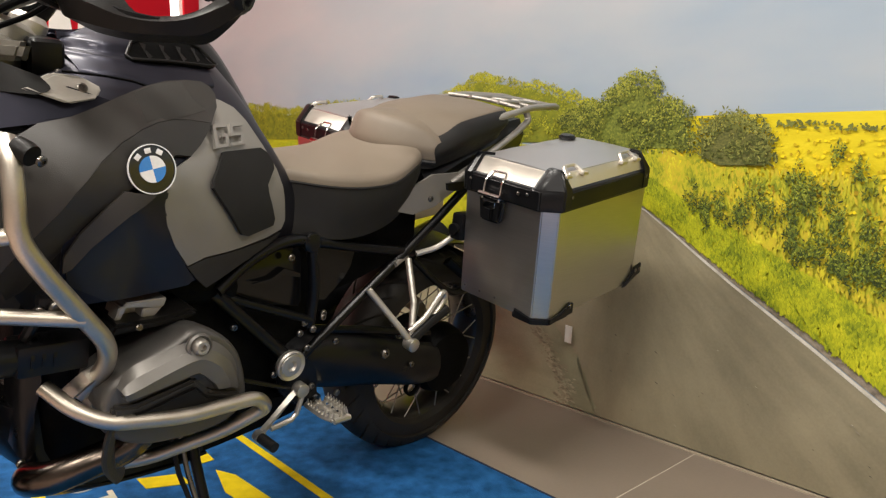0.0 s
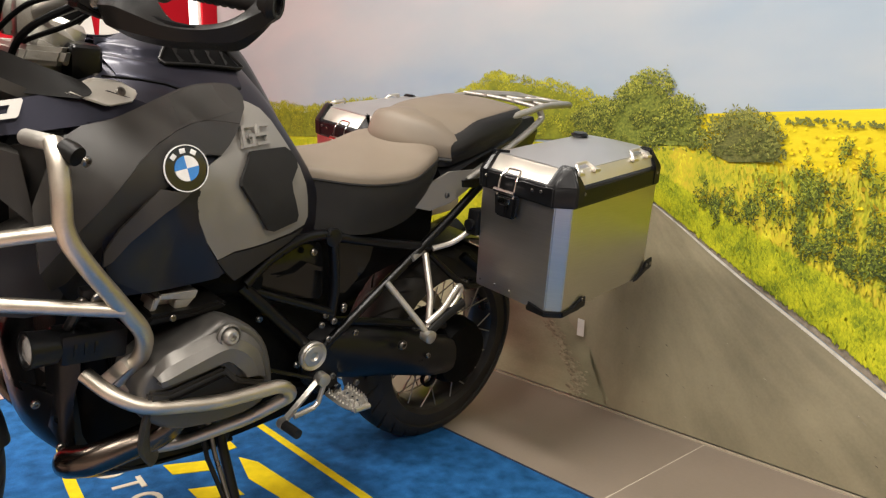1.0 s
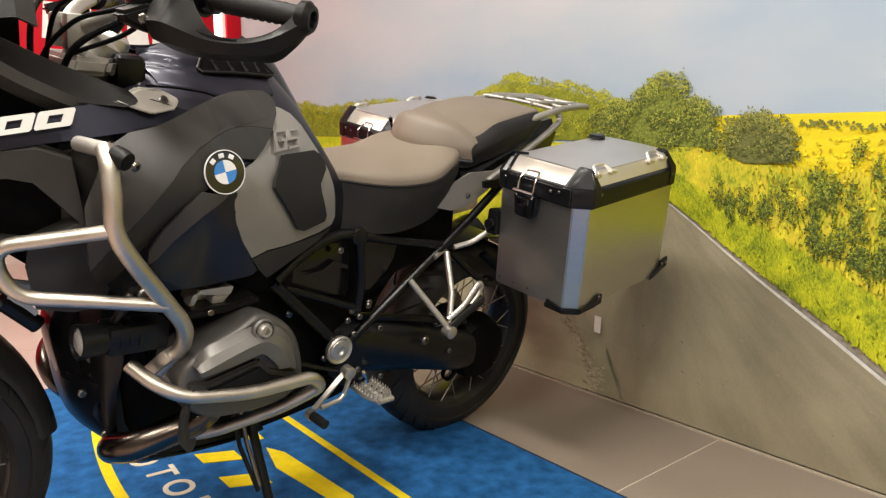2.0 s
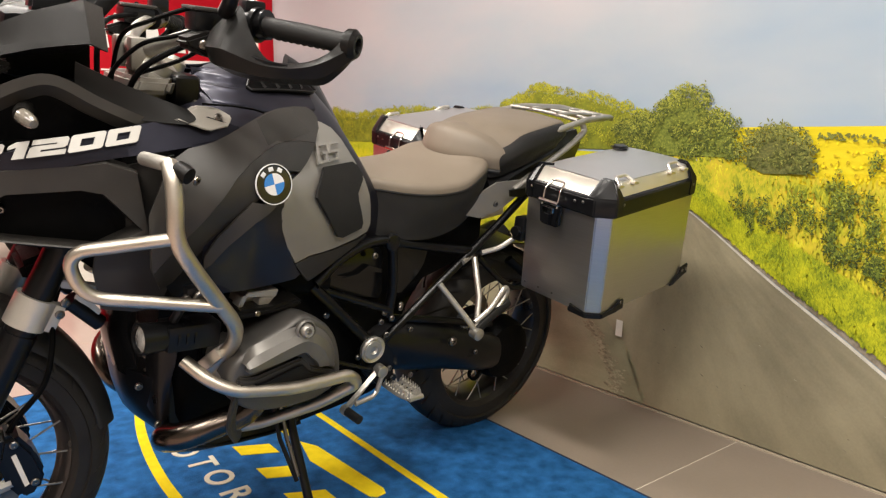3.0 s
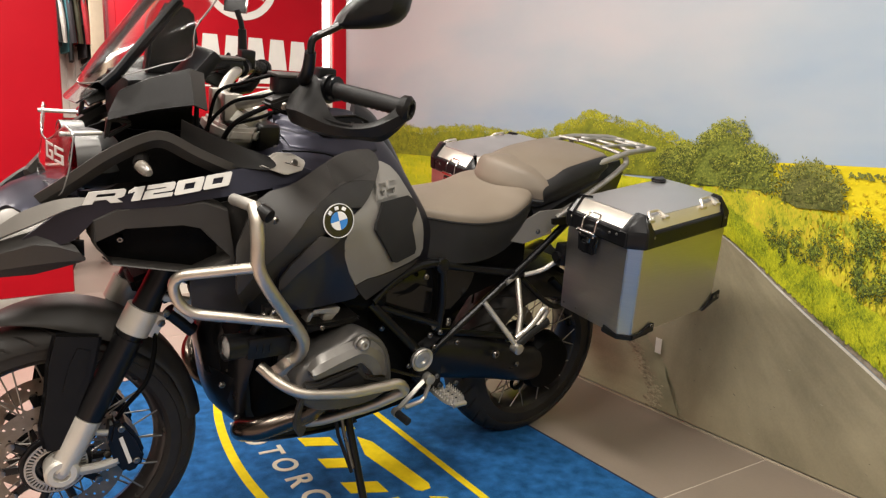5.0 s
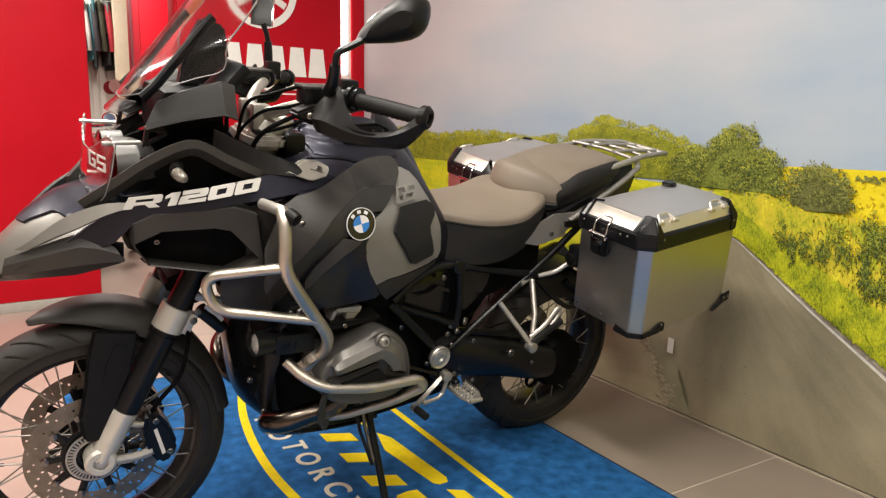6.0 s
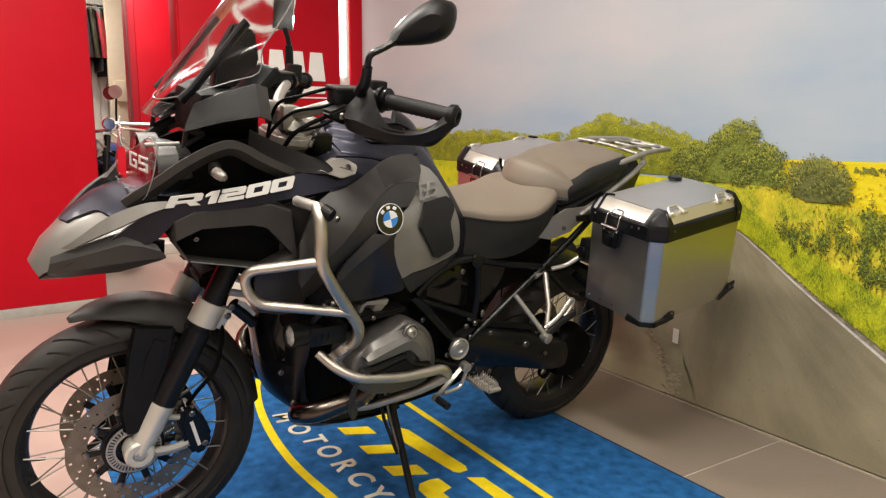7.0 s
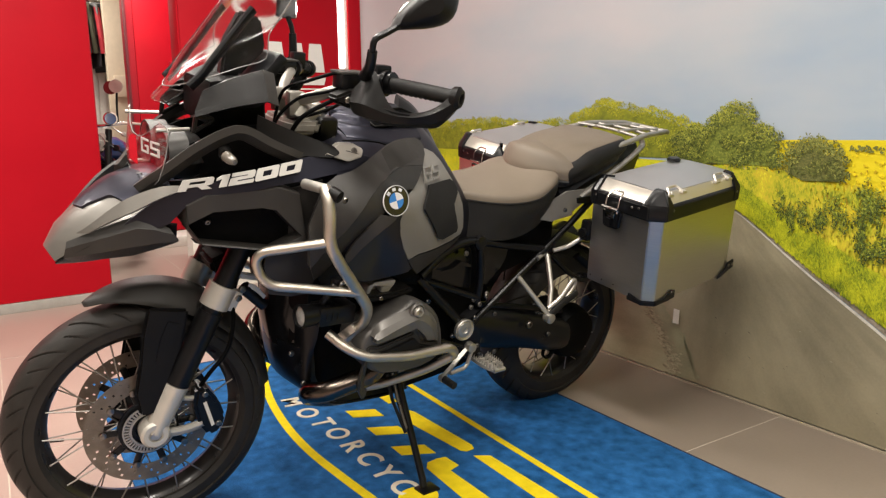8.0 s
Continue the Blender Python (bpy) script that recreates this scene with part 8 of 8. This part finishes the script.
def pannier(s, label):
    lay = lambda ring, c: [case_at(a, y * s, c) for a, y in ring]
    body = octagon(0.0, 0.43, 0.235, 0.505, 0.012, 0.03)

    def stack(rings):
        bm = bmesh.new()
        rows = [[bm.verts.new(p) for p in r] for r in rings]
        for a, b in zip(rows, rows[1:]):
            for i in range(len(a)):
                bm.faces.new((a[i], a[(i + 1) % len(a)], b[(i + 1) % len(a)], b[i]))
        bm.faces.new(rows[0][::-1])
        bm.faces.new(rows[-1])
        bmesh.ops.recalc_face_normals(bm, faces=bm.faces)
        bmesh.ops.bevel(bm, geom=[e for e in bm.edges], offset=0.0022, segments=2, affect="EDGES")
        return bm

    case = part("pannier", stack([lay(body, -0.305), lay(body, -0.01)]), ALU, moto, label)
    grow = lambda d: octagon(-d, 0.43 + d, 0.235 - d, 0.505 + d, 0.012, 0.04)
    part("lid_band", stack([lay(grow(0.004), -0.034), lay(grow(0.007), -0.03), lay(grow(0.007), 0.012), lay(grow(0.002), 0.018)]), SATIN, case, "black plastic lid band")
    inset = lambda d: octagon(d, 0.43 - 0.5 * d, 0.235 + 0.5 * d, 0.505 - 0.5 * d, 0.012, 0.042)
    part("lid_edge", stack([lay(inset(0.0), 0.014), lay(inset(0.036), 0.052)]), ALUPOL, case, "bright bevelled aluminium lid edge")
    # slightly domed top
    rows_l = []
    for k in range(5):
        a = 0.036 + 0.375 * k / 4
        e = 0.012 if k in (0, 4) else 0.0
        rows_l.append([case_at(a, (0.254 + e + (0.232 - 2 * e) * q) * s, 0.052 + 0.006 * math.sin(math.pi * q) * math.sin(math.pi * (0.15 + 0.7 * k / 4))) for q in (0, 0.25, 0.5, 0.75, 1)])
    part("lid_top", sheet(rows_l, 0.004, 3), ALUTOP, case, "matt grey aluminium lid top")
    # plastic corners
    for a_, y_, da, dy in ((0.0, 0.505, 1, -1), (0.43, 0.505, -1, -1), (0.0, 0.235, 1, 1), (0.43, 0.235, -1, 1)):
        big = 0.06 if y_ > 0.4 else 0.028
        lo = [(a_ - 0.009 * da, y_ + big * dy), (a_ - 0.009 * da, y_ + big * 0.55 * dy), (a_ + big * 0.5 * da, y_ - 0.009 * dy), (a_ + big * 1.0 * da, y_ - 0.009 * dy)]
        hi = [(a_ + 0.034 * da, y_ + (big * 0.9) * dy), (a_ + 0.034 * da, y_ + big * 0.6 * dy), (a_ + big * 0.7 * da, y_ + 0.018 * dy), (a_ + big * 0.85 * da, y_ + 0.018 * dy)]
        back = [(a_ + 0.05 * da, y_ + 0.05 * dy)]
        bm = bmesh.new()
        r0, r1, r2 = [[bm.verts.new(case_at(a, y * s, c)) for a, y in ring + back] for ring, c in ((lo, -0.032), (lo, 0.016), (hi, 0.06))]
        for p, q in ((r0, r1), (r1, r2)):
            for i in range(5):
                bm.faces.new((p[i], p[(i + 1) % 5], q[(i + 1) % 5], q[i]))
        bm.faces.new(r0[::-1])
        bm.faces.new(r2)
        bmesh.ops.recalc_face_normals(bm, faces=bm.faces)
        bmesh.ops.bevel(bm, geom=bm.edges[:], offset=0.003, segments=2, affect="EDGES", clamp_overlap=True)
        part("lid_corner", bm, SATIN, case, "black plastic lid corner")
    part("lid_pad", lathe([(0, 0), (0.022, 0), (0.024, 0.006), (0.018, 0.011), (0, 0.012)], 24, along(case_at(0.36, 0.275 * s, 0.055), case_at(0.36, 0.275 * s, 0.2))), SATIN, case)
    # lashing eyes
    for a in (0.088, 0.322):
        pts = [case_at(a - 0.034, 0.497 * s, 0.042), case_at(a - 0.02, 0.474 * s, 0.062), case_at(a + 0.02, 0.474 * s, 0.062), case_at(a + 0.034, 0.497 * s, 0.042)]
        feet = [moved(box(-0.011, 0.011, -0.008, 0.008, -0.002, 0.006, 0.002), Matrix.Translation(case_at(a + d, 0.494 * s, 0.043))) for d in (-0.032, 0.032)]
        part("lashing_eye", joined(tube(fillet(pts, 0.008), 0.0048, 8), *feet), ALUPOL, case, "bright metal lashing eye")
    # latch on the front
    ly = 0.338
    latch = part("latch", joined(prism([(ly - 0.036, -0.03), (ly + 0.036, -0.03), (ly + 0.03, -0.088), (ly - 0.03, -0.088)], lambda u, v: case_at(-0.002, u * s, v), lambda u, v: case_at(-0.022, u * s, v), 0.005), prism([(ly - 0.012, -0.05), (ly + 0.012, -0.05), (ly + 0.012, -0.085), (ly - 0.012, -0.085)], lambda u, v: case_at(-0.02, u * s, v), lambda u, v: case_at(-0.03, u * s, v), 0.004)), SATIN, case, "black latch")
    part("latch_bail", tube(fillet([case_at(-0.02, (ly - 0.025) * s, -0.035), case_at(-0.012, (ly - 0.025) * s, 0.01), case_at(0.012, (ly - 0.02) * s, 0.028), case_at(0.012, (ly + 0.02) * s, 0.028), case_at(-0.012, (ly + 0.025) * s, 0.01), case_at(-0.02, (ly + 0.025) * s, -0.035)], 0.008), 0.0026, 8), CHROME, latch)
    part("latch_roller", rod(case_at(-0.024, (ly - 0.032) * s, -0.022), case_at(-0.024, (ly + 0.032) * s, -0.022), 0.006), CHROME, latch)
    part("latch_plate", prism([(ly - 0.02, -0.036), (ly + 0.02, -0.036), (ly + 0.018, -0.052), (ly - 0.018, -0.052)], lambda u, v: case_at(-0.021, u * s, v), lambda u, v: case_at(-0.026, u * s, v), 0.001), CHROME, latch)
    # rivets
    for a, y, c in ((-0.008, 0.262, 0.0), (-0.008, 0.436, 0.0), (-0.008, 0.41, -0.003)):
        bolt(case_at(a, y * s, c), case_at(-1, y * s, 0) - case_at(0, y * s, 0), 0.004, 0.003, case)
    for a in (0.06, 0.385):
        bolt(case_at(a, 0.512 * s, 0.0), (0, s, 0), 0.004, 0.003, case)
    for y in (0.26, 0.31, 0.36):
        bolt(case_at(-0.001, y * s, -0.285), case_at(-1, y * s, 0) - case_at(0, y * s, 0), 0.003, 0.002, case)
    # feet
    for a0, a1 in ((-0.004, 0.075), (0.36, 0.434)):
        if a0 < 0.1:
            ring = [(-0.006, 0.42), (-0.006, 0.479), (0.025, 0.511), (0.1, 0.511), (0.1, 0.49), (0.05, 0.45), (0.02, 0.42)]
            f = prism(ring, lambda u, v: case_at(u, v * s, -0.314), lambda u, v: case_at(u, v * s, -0.298), 0.003)
            part("case_foot", joined(f, prism([(-0.01, -0.313), (0.085, -0.308), (0.085, -0.28), (0.07, -0.282), (0.03, -0.298), (-0.01, -0.298)], lambda u, v: case_at(u + 0.035, 0.506 * s, v), lambda u, v: case_at(u + 0.035, 0.513 * s, v), 0.002), prism([(0.425, -0.306), (0.478, -0.314), (0.478, -0.298), (0.425, -0.288)], lambda u, v: case_at(-0.006, u * s, v), lambda u, v: case_at(0.0, u * s, v), 0.002)), SATIN, case, "black corner guard")
        else:
            part("case_foot", joined(prism([(0.35, -0.306), (0.366, -0.306), (0.41, -0.288), (0.434, -0.283), (0.434, -0.252), (0.4, -0.258), (0.395, -0.275)], lambda u, v: case_at(u, 0.506 * s, v), lambda u, v: case_at(u, 0.513 * s, v), 0.002)), SATIN, case, "black corner guard")
    for a, c in ((0.105, -0.285), (0.405, -0.268), (0.425, -0.268)):
        bolt(case_at(a, 0.5125 * s, c), (0, s, 0), 0.005, 0.003, case)
    return case


pannier(1, "brushed aluminium pannier with a black-banded lid")
pannier(-1, "brushed aluminium pannier with a black-banded lid")

# ---- floor tiles, one by one: a brown row along the mural, painted rose reflection elsewhere ----
TURN = pose(0.0, 0.583, 0, 0, 0, -4.33)
laid = {}
for i in range(-6, 5):
    for j in range(0, 10):
        tone = TILE if j == 0 else REFLECTTILE
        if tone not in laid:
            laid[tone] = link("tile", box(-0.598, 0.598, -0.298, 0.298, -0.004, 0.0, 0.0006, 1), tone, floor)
            t = laid[tone]
        else:
            t = new("tile", laid[tone].data)
            t.parent = floor
        t.matrix_local = TURN @ pose(0.72 + 0.6 + 1.2 * i, -0.3 - 0.6 * j, 0)
